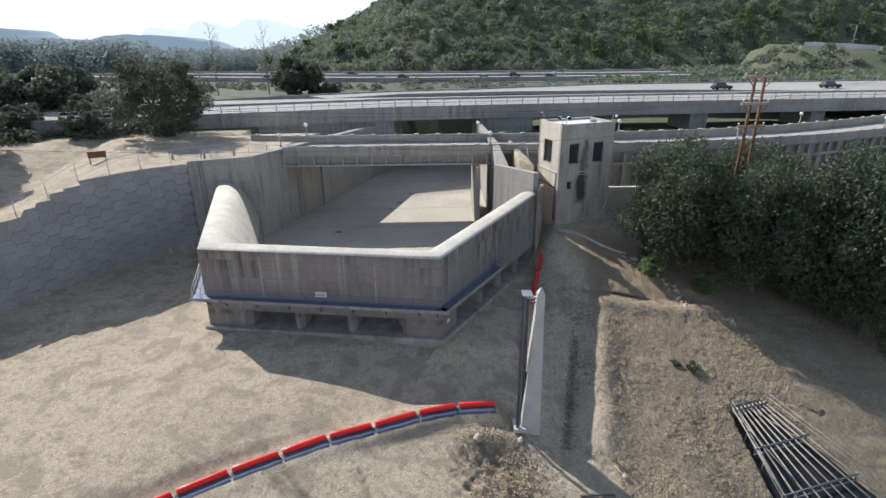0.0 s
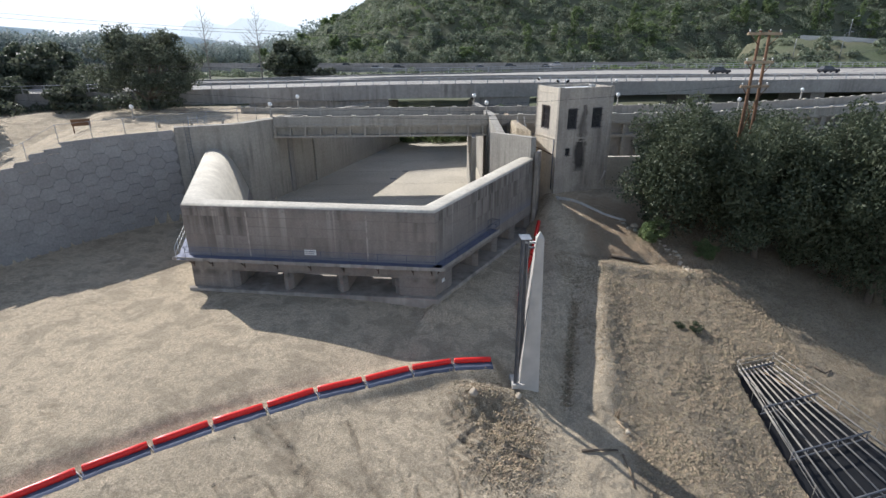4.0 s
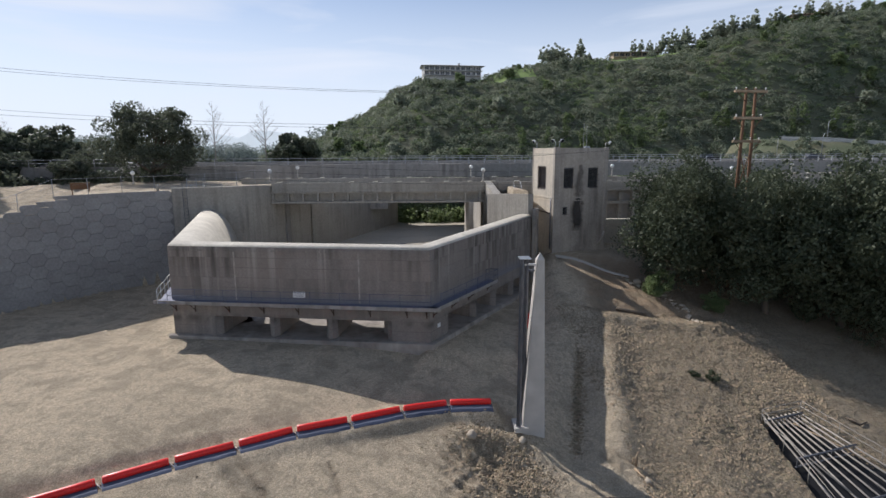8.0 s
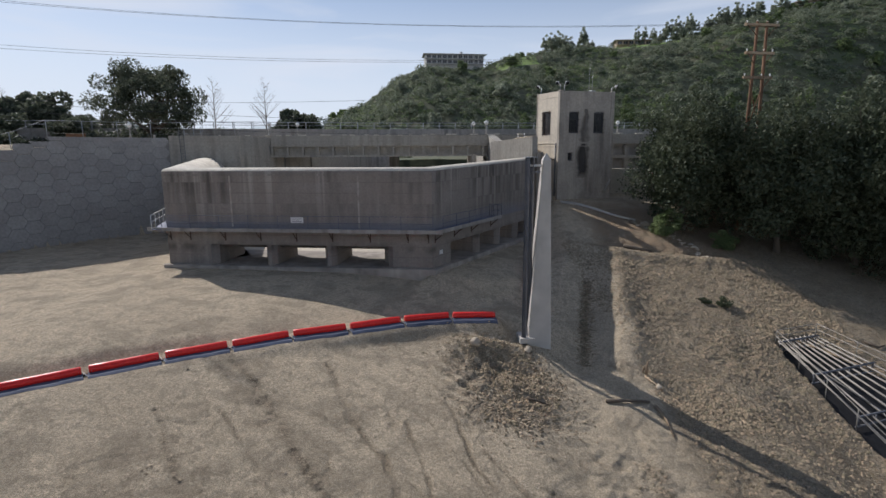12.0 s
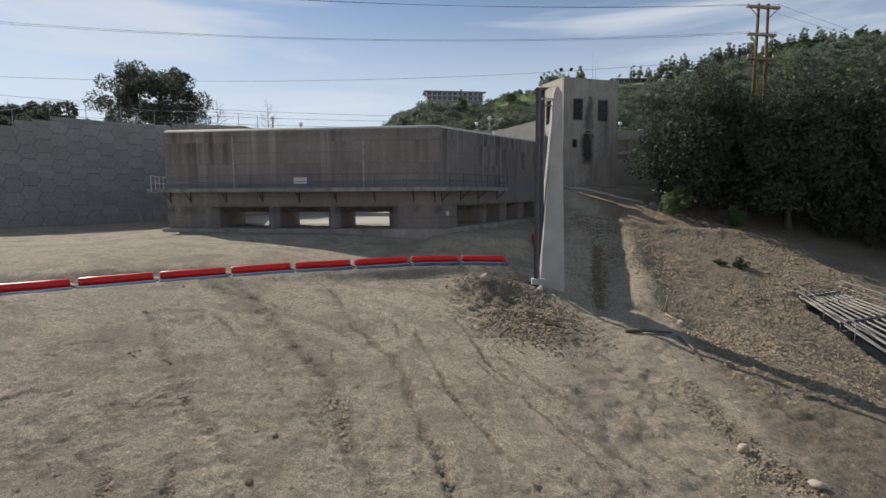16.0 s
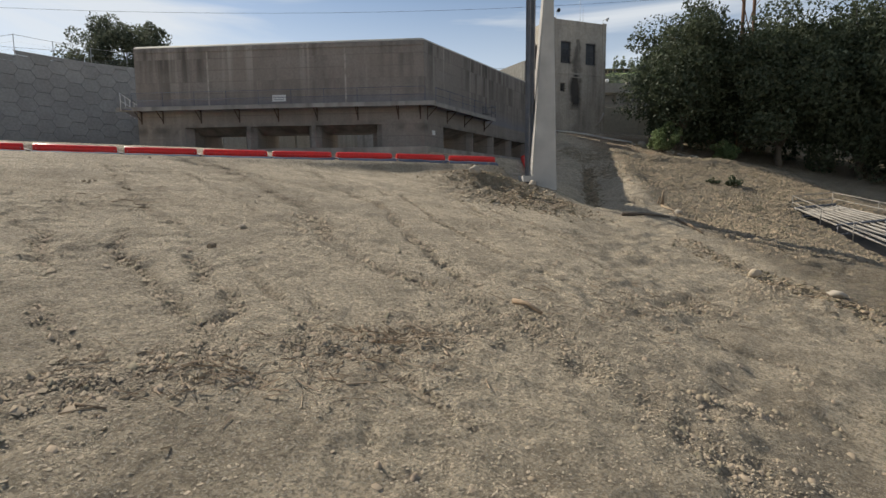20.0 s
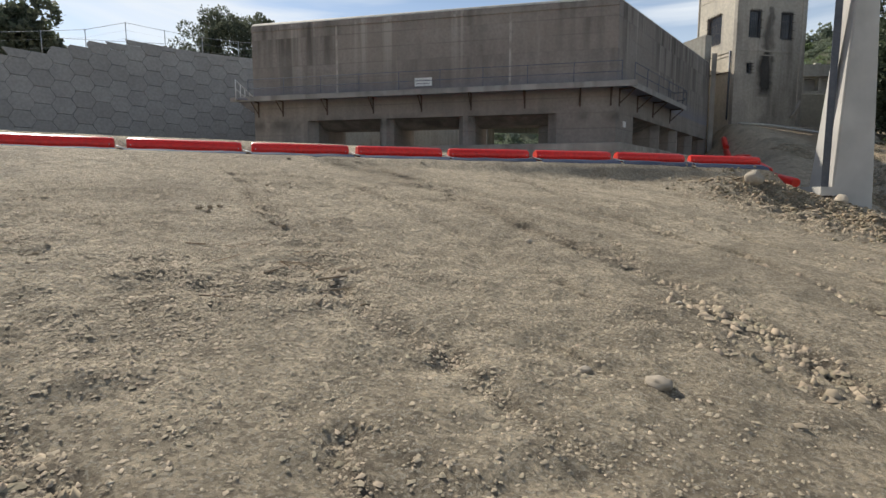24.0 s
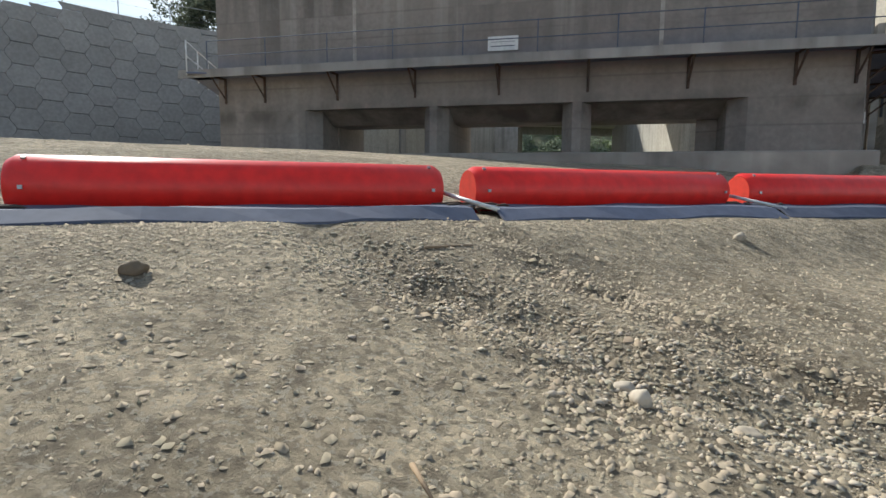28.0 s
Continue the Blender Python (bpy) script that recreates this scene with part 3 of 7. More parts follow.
BANK_EDGE = [(12.3, 57.5), (15.0, 58.5), (22.0, 66.0), (40.0, 71.0), (70.0, 80.0), (120.0, 92.0)]


# small rills in the silt slope, each with its width
RILLS = [([(-10.6, 27.6), (-7.4, 24.4), (-5.1, 20.5), (-3.2, 18.0), (-2.05, 14.45), (-1.0, 12.65), (0.1, 11.7), (0.85, 11.15), (1.4, 10.5), (1.8, 9.8), (2.15, 8.9), (3.2, 7.2)], 0.21),
         ([(-4.6, 26.6), (-2.75, 22.0), (-1.15, 19.9), (-0.15, 15.7), (0.5, 12.9), (1.0, 11.9)], 0.13),
         ([(-10.8, 21.9), (-8.3, 18.0), (-6.5, 15.5), (-5.1, 14.1), (-4.25, 13.0)], 0.10),
         ([(-4.24, 12.05), (-3.8, 11.6), (-3.63, 11.0), (-3.15, 10.5), (-2.75, 9.8), (-2.94, 9.3), (-2.55, 8.4), (-2.0, 7.8)], 0.12),
         ([(-2.96, 11.33), (-2.45, 10.6), (-1.83, 9.74), (-1.6, 9.3)], 0.09),
         ([(-6.1, 13.5), (-5.4, 11.9), (-4.6, 11.1), (-3.95, 10.2), (-3.35, 9.55), (-3.0, 9.0)], 0.11),
         ([(-9.1, 14.0), (-7.3, 12.75), (-6.5, 11.5), (-5.8, 10.5), (-5.15, 9.35), (-4.8, 8.8), (-3.9, 8.05)], 0.12),
         ([(-8.3, 22.2), (-5.9, 19.0), (-3.95, 16.4), (-2.7, 14.9)], 0.07),
         ([(-0.49, 22.2), (0.6, 18.04), (2.0, 14.73), (3.3, 12.49)], 0.09),
         ([(1.2, 24.5), (2.2, 20.5), (3.6, 16.8), (5.6, 13.2)], 0.07)]
EDGE_LINE = [(9.8, 21.0), (9.9, 17.3), (10.1, 15.8), (10.7, 14.7), (10.5, 13.0), (10.3, 11.6), (10.0, 9.5)]
TRAIL = [(-9.4, 25.2), (-7.4, 23.4), (-5.8, 21.8), (-4.6, 19.8), (-3.6, 18.4), (-2.6, 16.2)]
TWIG_TRACK = [(-7.0, 5.9), (-3.48, 7.62), (-2.02, 8.32), (-0.52, 9.3), (1.35, 10.6), (2.83, 11.62), (6.9, 13.6), (10.0, 15.4)]


def rill_at(x, y):
    """How deep into a rill a place lies, 0 to 1; the rills run down the slope."""
    wx, wy = x + 0.42 * fbm(x / 0.8, y / 0.8, 3, 23), y + 0.42 * fbm(x / 0.8, y / 0.8, 3, 24)
    line = np.zeros(np.shape(x))
    for path, w in RILLS:
        line = np.maximum(line, np.clip(1.3 - np.abs(side_of(path, wx, wy)) / (w * 1.25), 0, 1))
    line = line * np.clip(0.65 + 2.6 * fbm(x / 1.1, y / 1.1, 4, 31), 0, 1)
    a = 0.78 * x + 0.63 * y + 2.2 * fbm(x / 6, y / 6, 3, 9)
    l = 0.63 * x - 0.78 * y
    n1 = value_noise(a / 2.1, l / 13.0, 21) + 0.12 * fbm(x / 0.7, y / 0.7, 3, 23)
    faint = np.clip(1 - np.abs(n1 - 0.5) / 0.045, 0, 1) * np.clip(4.0 * fbm(x / 2.2, y / 2.2, 3, 29), 0, 0.8)
    n2 = value_noise(a / 0.9, l / 7.0, 27) + 0.16 * fbm(x / 0.5, y / 0.5, 3, 28)
    fine = np.clip(1 - np.abs(n2 - 0.5) / 0.05, 0, 1) * np.clip(3.6 * fbm(x / 1.5, y / 1.5, 3, 30) - 0.1, 0, 0.6)
    return np.maximum(np.maximum(line, faint), fine)


def crumb_at(x, y):
    """How churned and crumbly the ground is, 0 to 1: rills, old wheel tracks and loose patches."""
    loose = np.clip(4.0 * fbm(x / 1.6, y / 1.6, 5, 91) - 0.75, 0, 0.6) * (0.4 + 0.6 * smooth01((14 - y) / 6))
    track = np.exp(-(side_of(TWIG_TRACK, x, y) / 0.6) ** 2) * np.clip(0.35 + 3.5 * fbm(x / 0.9, y / 0.9, 3, 93), 0, 1)
    heap = np.exp(-((x - 4.0) / 2.9) ** 4 - ((y - 26.2) / 3.4) ** 4) * np.clip(0.55 + 0.6 * np.sin(np.hypot(x - 7.5, y - 31.5) * 9.0 + 5 * fbm(x / 1.5, y / 1.5, 2, 98)) + 2 * fbm(x / 0.6, y / 0.6, 3, 97), 0, 1)
    trail = np.exp(-(side_of(TRAIL, x, y) / 0.34) ** 2) * np.clip(0.45 + 3.0 * fbm(x / 0.5, y / 0.5, 3, 95), 0, 0.9)
    foot = np.exp(-(side_of(EDGE_LINE, x, y) / 0.45) ** 2) * np.clip(0.5 + 3.0 * fbm(x / 0.7, y / 0.7, 3, 96), 0, 1)
    soft = np.exp(-((x + 8.6) / 2.6) ** 2 - ((y - 17.5) / 3.2) ** 2) * np.clip(3.2 * fbm(x / 0.55, y / 0.55, 4, 94) + 0.15, 0, 0.9)
    return np.clip(np.maximum.reduce([rill_at(x, y), 0.8 * track, loose, 1.2 * heap, trail, foot, soft]), 0, 1)


def ground_z(x, y):
    x, y = np.asarray(x, float), np.asarray(y, float)
    apron = -0.22 - 0.25 * smooth01((-19.5 - x) / 3) + 0.25 * fbm(x / 9, y / 9, 3, 5) - 0.012 * np.clip(38 - y, 0, 30)
    slope = -6.31 - 0.1146 * x + 0.1413 * y
    slope = np.maximum(slope, -7.5 - 0.02 * np.abs(y))
    left = smin(apron, slope + 0.05, 0.8)
    bank = -10.6 - 0.1055 * x + 0.2686 * y + 0.5 * np.exp(-((x - 27) / 5) ** 2 - ((y - 43) / 4) ** 2)
    bank = -smin(-bank, -(slope - 0.35), 0.8)
    bank = smin(bank, 3.35 + 0.02 * (y - 57), 1.2)
    d = (x - (6.2 + (y - 28) * 0.22 - 1.2 * smooth01((y - 46) / 8))) * 0.97
    w = smooth01((d + 0.3) / 3.6)
    z = left * (1 - w) + bank * w
    pit = smooth01((x - 23.4) / 0.5) * smooth01((34.4 + 0.22 * (x - 24) - y) / 0.5) * smooth01((27.3 + 0.42 * (34.4 - y) - x) / 0.6)
    near_rack = smooth01((x - 17) / 5) * smooth01((37 - y) / 5)
    z = z - near_rack * (0.25 + 0.09 * np.clip(34 - y, 0, 20)) - 0.75 * pit * (y > 18)
    # the gully between the pylon and the track, and the track's raised shoulder
    g = x - (10.2 + (y - 32) * 0.30) + 0.9 * fbm(x / 5, y / 3.5, 3, 15)
    along = smooth01((y - 26) / 5) * smooth01((49 - y) / 10)
    z = z - 0.42 * along * np.exp(-(g / 1.4) ** 2) - 0.2 * along * np.exp(-(g / 0.35) ** 2) + 0.62 * along * np.exp(-((g - 2.6) / 1.5) ** 2)
    # the apron along the weir's side
    d3 = -side_of([(1.0, 38.9), (11.9, 55.7)], x, y)
    w3 = smooth01((d3 + 1.0) / 0.8) * smooth01((7.5 - d3) / 3) * smooth01((y - 36) / 3) * smooth01((53 - y) / 4)
    z = z * (1 - w3) + w3 * np.maximum(z, -0.3 - 0.10 * d3)
    # the spoil heap beside the pylon's foot
    z = z + 0.55 * np.exp(-((x - 3.4) / 2.2) ** 2 - ((y - 29.3) / 1.0) ** 2) - 0.25 * np.exp(-((x - 5.2) / 2.4) ** 2 - ((y - 27.6) / 1.0) ** 2)
    z = z + 0.09 * fbm(x / 3.0, y / 3.0, 4, 1) * smooth01((40 - y) / 6)
    hm = np.exp(-((x - 4.0) / 2.7) ** 4 - ((y - 26.0) / 3.2) ** 4)
    z = z + hm * (0.06 * np.sin(np.hypot(x - 7.5, y - 31.5) * 7.0 + 6 * fbm(x / 1.5, y / 1.5, 3, 98)) + 0.55 * fbm(x / 0.8, y / 0.8, 4, 99))
    # rills that run down the slope, and trodden crumbs
    front = smooth01((31 - y) / 4) * smooth01((20 - x) / 6)
    rill = rill_at(x, y)
    crumb = crumb_at(x, y)
    z = z - np.where((x < -3.5) & (y > 12.5), 0.045, 0.10) * front * rill ** 0.7 + 0.20 * front * crumb * fbm(x / 0.2, y / 0.2, 2, 81)
    z = z + front * (0.05 * fbm(x / 0.9, y / 0.9, 4, 33) + np.where(y > 16, 0.13, 0.17) * fbm(x / 0.27, y / 0.27, 3, 41) * np.clip(fbm(x / 2.5, y / 2.5, 2, 51) * 4 + 0.6, 0.2, 1))
    bankw = w * smooth01((56 - y) / 4)
    z = z + bankw * (0.26 * fbm(x / 0.9, y / 0.9, 3, 61) + 0.22 * fbm(x / 0.36, y / 0.36, 3, 63) * np.clip(0.7 + 2.5 * fbm(x / 3.5, y / 3.5, 2, 65), 0.25, 1.4))
    # the boom's trampled line
    bd = np.abs(side_of(BOOM, x, y))
    bw = np.exp(-(bd / 1.2) ** 4) * smooth01((6.0 - x) / 1.5)
    z = z * (1 - bw) + bw * (-1.34 - 0.03 * np.clip(x, 0, 5) + 0.03 * fbm(x / 0.5, y / 0.5, 3, 111))
    # the gravel rill below the boom
    wd = np.abs(side_of(WASH, x, y))
    z = z - 0.09 * np.exp(-(wd / 0.16) ** 2)
    # the bench that the track follows across the bank
    by = y - (45.6 - 0.10 * (x - 18))
    bx = smooth01((x - 14.5) / 2.5) * smooth01((28 - x) / 3)
    z = z + bx * (0.40 * np.exp(-((by + 1.0) / 0.9) ** 2) - 0.40 * np.exp(-((by - 1.3) / 0.9) ** 2))
    # outside the basin
    out = 9.75 + 0.5 * fbm(x / 14, y / 14, 3, 3) - 0.02 * np.clip(-x - 50, 0, 100)
    out = np.where(x < -34, np.minimum(out, np.interp(x, (-48, -40, -35, -28), (3.6, 7.3, 9.7, 9.75)) - 0.3 + 0.22 * np.abs(side_of(WALL, x, y))), out)
    down = np.where((y > 84) & (x > -28), 6.2 + 1.0 * fbm(x / 10, y / 10, 3, 13), out)
    fill = smooth01((side_of(BASIN_EDGE, x, y) - 0.15) / 0.5) * (x < 12.3)
    z = z * (1 - fill) + down * fill
    s2 = side_of(BANK_EDGE, x, y)
    fill2 = smooth01((s2 - 11.5) / 2.0) * (x >= 12.3)
    far_r = np.where(y > 84, 6.2 + 1.0 * fbm(x / 10, y / 10, 3, 13), 4.0)
    z = z * (1 - fill2) + far_r * fill2
    # low land towards the freeway, then the hill behind it, and the valley to the left
    fw = smooth01((y - 150) / 45)
    z = z * (1 - fw) + 8.6 * fw
    top = np.interp(x * 420 / np.maximum(y, 300), HILL_X, HILL_Z)
    t = np.clip((y - 272) / 150.0, 0, 1)
    hill = 8.6 + (top - 8.6) * np.clip(np.sin(t * math.pi / 2) ** 1.15, 0, 1)
    hill = hill + 14 * fbm(x / 45, y / 45, 4, 71) * smooth01((y - 285) / 30) * smooth01((x + 95) / 50) * smooth01((412 - y) / 30)
    hill = np.where(y > 422, hill - (y - 422) * 0.03, hill)
    # the embankment that carries the ramp road
    rd = np.abs(side_of(RAMP, x, y) - 6.5)
    bed = np.interp(x, (150, 184, 206, 250, 330), (21.0, 18.8, 16.4, 13.8, 12.6))
    z = np.where((x > 130) & (y > 150) & (y < 270), np.maximum(z, bed - 0.5 * np.clip(rd - 7.5, 0, 60)), z)
    h = smooth01((y - 270) / 6)
    return z * (1 - h) + np.maximum(hill, 2.0) * h


def spread(points):
    """Grid lines from (start, end, step) stretches, each joined to the next."""
    return np.unique(np.round(np.concatenate([np.arange(a, b, s) for a, b, s in points]), 4))


gx = spread([(-3000, -600, 300), (-600, -200, 25), (-200, -52, 6), (-52, -16, 0.55), (-16, -12, 0.12), (-12, 4, 0.066), (4, 12, 0.10), (12, 25, 0.13), (25, 36, 0.28), (36, 80, 1.5), (80, 260, 5), (260, 600, 12), (600, 3300, 300)])
gy = spread([(-400, -40, 40), (-40, 5, 3), (5, 10, 0.1), (10, 14, 0.066), (14, 27.5, 0.075), (27.5, 31, 0.11), (31, 46, 0.16), (46, 60, 0.3), (60, 84, 0.7), (84, 128, 1.2), (128, 150, 3), (150, 270, 5), (270, 440, 5), (440, 700, 40), (700, 4300, 300)])
GX, GY = np.meshgrid(gx, gy)
GZ = ground_z(GX, GY)
nx, ny = len(gx), len(gy)
idx = np.arange(nx * ny).reshape(ny, nx)
quads = np.stack([idx[:-1, :-1], idx[:-1, 1:], idx[1:, 1:], idx[1:, :-1]], -1).reshape(-1, 4)
ground = from_arrays("ground", np.stack([GX, GY, GZ], -1).reshape(-1, 3), quads, M["dirt"], smooth=True)
tagged(ground, "pale trodden silt and dirt basin rising to scrubby hills", "ground", kind="structure")
ground.data.materials.append(M["scrub"])
ground.data.materials.append(M["lawn"])
att = ground.data.attributes.new("crumb", "FLOAT", "POINT")
att.data.foreach_set("value", (crumb_at(GX, GY) * smooth01((31.5 - GY) / 3) * smooth01((24 - GX) / 4)).astype(np.float32).ravel())
PALE_PATH = [(10.4, 22.0), (11.6, 26.0), (11.7, 29.1), (12.2, 32.0), (12.9, 35.0), (13.6, 38.0), (14.5, 41.0), (15.6, 43.0), (17.0, 44.2), (19.8, 44.9), (24.2, 44.8)]
pale = np.exp(-(side_of(PALE_PATH, GX, GY) / 0.95) ** 2) * np.clip(0.8 + 2 * fbm(GX / 1.5, GY / 1.5, 3, 121), 0, 1)
lobe = np.exp(-((GX - 9.3) / 2.6) ** 4 - ((GY - 23.5) / 5.0) ** 4)
att = ground.data.attributes.new("pale_path", "FLOAT", "POINT")
att.data.foreach_set("value", np.clip(np.maximum(pale, lobe), 0, 1).astype(np.float32).ravel())
red = smooth01((GY - 45.2) / 1.5) * smooth01((GX - 14.5) / 2.0) * smooth01((31 - GX) / 3) * smooth01((60 - GY) / 4)
att = ground.data.attributes.new("red_soil", "FLOAT", "POINT")
att.data.foreach_set("value", (red * np.clip(0.75 + 2 * fbm(GX / 1.3, GY / 1.3, 3, 123), 0, 1)).astype(np.float32).ravel())
bankside = smooth01((GX - 12.2 - (GY - 28) * 0.17) / 1.6) * smooth01((58 - GY) / 4)
att = ground.data.attributes.new("bank", "FLOAT", "POINT")
att.data.foreach_set("value", bankside.astype(np.float32).ravel())
cx, cy = GX[:-1, :-1].ravel(), GY[:-1, :-1].ravel()
slot = np.where((cy > 88) | ((cx > 30) & (cy > 82)) | (cx > 60), 1, 0)
slot = np.where(((cy > 385) & (cy < 421) & (np.abs(cx - 160) < 26)) | ((cy > 372) & (cy < 412) & (np.abs(cx - 66) < 14)) | ((cy > 404) & (cy < 421) & (np.abs(cx - 110) < 30)), 2, slot)
ground.data.polygons.foreach_set("material_index", slot.astype(np.int32))


def mesh_z(x, y):
    """The ground sheet's height under plan points, as its faces have it."""
    x, y = np.asarray(x, float), np.asarray(y, float)
    i = np.clip(np.searchsorted(gx, x) - 1, 0, nx - 2)
    j = np.clip(np.searchsorted(gy, y) - 1, 0, ny - 2)
    fx, fy = (x - gx[i]) / (gx[i + 1] - gx[i]), (y - gy[j]) / (gy[j + 1] - gy[j])
    return (GZ[j, i] * (1 - fx) + GZ[j, i + 1] * fx) * (1 - fy) + (GZ[j + 1, i] * (1 - fx) + GZ[j + 1, i + 1] * fx) * fy


def gz(x, y):
    return float(mesh_z(x, y))

# ---- the spillway weir ----
FL, FR, RE, LB = (-19.2, 42.1), (1.0, 38.9), (11.9, 55.7), (-24.4, 61.9)
CREST = (7.85, 7.30, 7.28, 7.7)
LOW = 1.58          # top of the sluice openings


def run(a, b):
    """A plan frame along a wall's outer face: place(u, d) is u metres along and d metres in."""
    d = (Vector(b) - Vector(a))
    length = d.length
    d.normalize()
    n = Vector((-d.y, d.x))
    return length, lambda u, w: (a[0] + d.x * u + n.x * w, a[1] + d.y * u + n.y * w)


weir = thing("spillway_weir", "three-sided weathered concrete spillway weir with stained faces and rounded crest", "spillway", kind="")
crest_at = lambda dz: (lambda i: CREST[i] + dz)
bm = bmesh.new()
prof = [(0.0, LOW), (0.0, crest_at(-0.30))]
for k in range(1, 7):
    a = k / 6 * math.pi / 2
    prof.append((0.32 - 0.32 * math.cos(a), crest_at(-0.30 + 0.26 * math.sin(a))))
for u, dz in ((0.6, 0.0), (0.95, 0.0), (1.3, -0.06), (1.7, -0.22), (2.1, -0.52), (2.5, -1.0), (2.9, -1.7), (3.3, -2.6), (3.7, -3.7), (4.1, -4.9)):
    prof.append((u, crest_at(dz)))
prof.append((4.35, LOW))
sweep(bm, [LB, FL, FR, RE], prof)
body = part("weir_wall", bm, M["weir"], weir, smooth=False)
body.data.materials.append(M["crest"])
for p in body.data.polygons:
    p.material_index = 1 if p.normal.z > 0.25 and p.center.z > 2.5 else 0
    p.use_smooth = p.normal.z > 0.1 and p.center.z > 2.5

pier_label = "concrete pier with rounded nose between sluice openings"


def pier(place, u0, u1, solid_l=False, solid_r=False, depth=4.3):
    """A pier from u0 to u1 with chamfered noses; a solid end has none."""
    c = 0.45
    pts = [place(u0 if solid_l else u0 + 0.0, 0 if solid_l else c), place(u0 + (0 if solid_l else min(c, (u1 - u0) * 0.35)), 0),
           place(u1 - (0 if solid_r else min(c, (u1 - u0) * 0.35)), 0), place(u1, 0 if solid_r else c), place(u1, depth), place(u0, depth)]
    pts = [p for i, p in enumerate(pts) if i == 0 or (Vector(p) - Vector(pts[i - 1])).length > 0.01]
    b = bmesh.new()
    prism(b, pts, -0.75, LOW)
    part("pier", b, M["weir"], weir)


front_len, front = run(FL, FR)
side_len, side = run(FR, RE)
left_len, left = run(LB, FL)
for u0, u1, a, b in ((0.0, 3.9, True, False), (7.7, 8.55, False, False), (12.3, 13.2, False, False), (17.1, front_len, False, True)):
    pier(front, u0, u1, a, b)
for u0, u1, a, b in ((0.0, 3.1, True, False), (7.15, 7.75, False, False), (11.2, 11.8, False, False), (15.3, 15.9, False, False), (19.3, side_len, False, True)):
    pier(side, u0, u1, a, b)
pier(left, 0.0, left_len, True, True)
# sloped lintels over the openings
for place, spans in ((front, ((3.9, 7.7), (8.55, 12.3), (13.2, 17.1))), (side, ((3.1, 7.15), (7.75, 11.2), (11.8, 15.3), (15.9, 19.3)))):
    for u0, u1 in spans:
        b = bmesh.new()
        v = [b.verts.new((*place(u, d), z)) for u in (u0, u1) for d, z in ((0.45, LOW), (2.6, LOW), (2.6, LOW - 0.42), (1.3, LOW - 0.42))]
        for f in ((0, 1, 2, 3), (7, 6, 5, 4), (0, 4, 5, 1), (1, 5, 6, 2), (2, 6, 7, 3), (3, 7, 4, 0)):
            b.faces.new([v[i] for i in f])
        bmesh.ops.recalc_face_normals(b, faces=b.faces)
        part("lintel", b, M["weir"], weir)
# plinth slab
bm = bmesh.new()
sweep(bm, [left(left_len - 0.1, -0.02), FL, FR, RE], [(-0.45, -0.9), (-0.45, -0.02), (-0.40, 0.02), (6.0, 0.02), (6.0, -0.9)])
part("plinth", bm, M["concrete"], weir, "low concrete footing slab")
# raised vertical construction joints and a horizontal one
for u in (5.35, 15.1):
    b = bmesh.new()
    v = [front(u - 0.06, 0.02), front(u - 0.06, -0.018), front(u + 0.06, -0.018), front(u + 0.06, 0.02)]
    prism(b, v, 2.9, 6.75)
    part("joint_strip", b, M["lime"], weir)
bm = bmesh.new()
prism(bm, [front(0.0, 0.02), front(0.0, -0.05), front(front_len + 0.02, -0.05), front(front_len + 0.02, 0.02)], 6.72, 6.86)
part("drip_edge", bm, M["weir"], weir)

# ---- the walkway along the weir ----
walkway = thing("weir_walkway", "narrow steel walkway on brackets along the stained weir face", "walkway")
WZ = 2.82


def strip(name, place, u0, u1, d0, d1, z0, z1, material, label=""):
    b = bmesh.new()
    prism(b, [place(u0, d1), place(u0, d0), place(u1, d0), place(u1, d1)][::-1] if d1 < d0 else [place(u0, d0), place(u1, d0), place(u1, d1), place(u0, d1)], z0, z1)
    bmesh.ops.recalc_face_normals(b, faces=b.faces)
    return part(name, b, material, walkway, label)


strip("deck", front, -0.98, front_len + 0.55, -0.85, 0.0, WZ - 0.05, WZ, M["grating"], "blue-grey walkway deck")
strip("toe_plate", front, -0.98, front_len + 0.9, -0.90, -0.86, WZ - 0.16, WZ + 0.12, M["overpass"], "grey toe plate")
strip("deck", side, -0.5, 10.0, -0.85, 0.0, WZ - 0.05, WZ, M["grating"], "blue-grey walkway deck")
strip("toe_plate", side, -0.6, 10.0, -0.90, -0.86, WZ - 0.16, WZ + 0.12, M["overpass"], "grey toe plate")


def rail_run(place, us, d, z0, parent, material, heights=(0.55, 1.05), r=0.022, top=1.07):
    for u in us:
        tube_part("rail_post", [(*place(u, d), z0 - 0.1), (*place(u, d), z0 + top)], r, material, parent, 6)
    for h in heights:
        tube_part("rail", [(*place(us[0], d), z0 + h), (*place(us[-1], d), z0 + h)], r * 0.9, material, parent, 6)


rail_run(front, [0.2 + k * 2.27 for k in range(10)], -0.86, WZ, walkway, M["rail_paint"], r=0.018)
rail_run(side, [0.1 + k * 1.98 for k in range(6)], -0.86, WZ, walkway, M["rail_paint"], r=0.018)
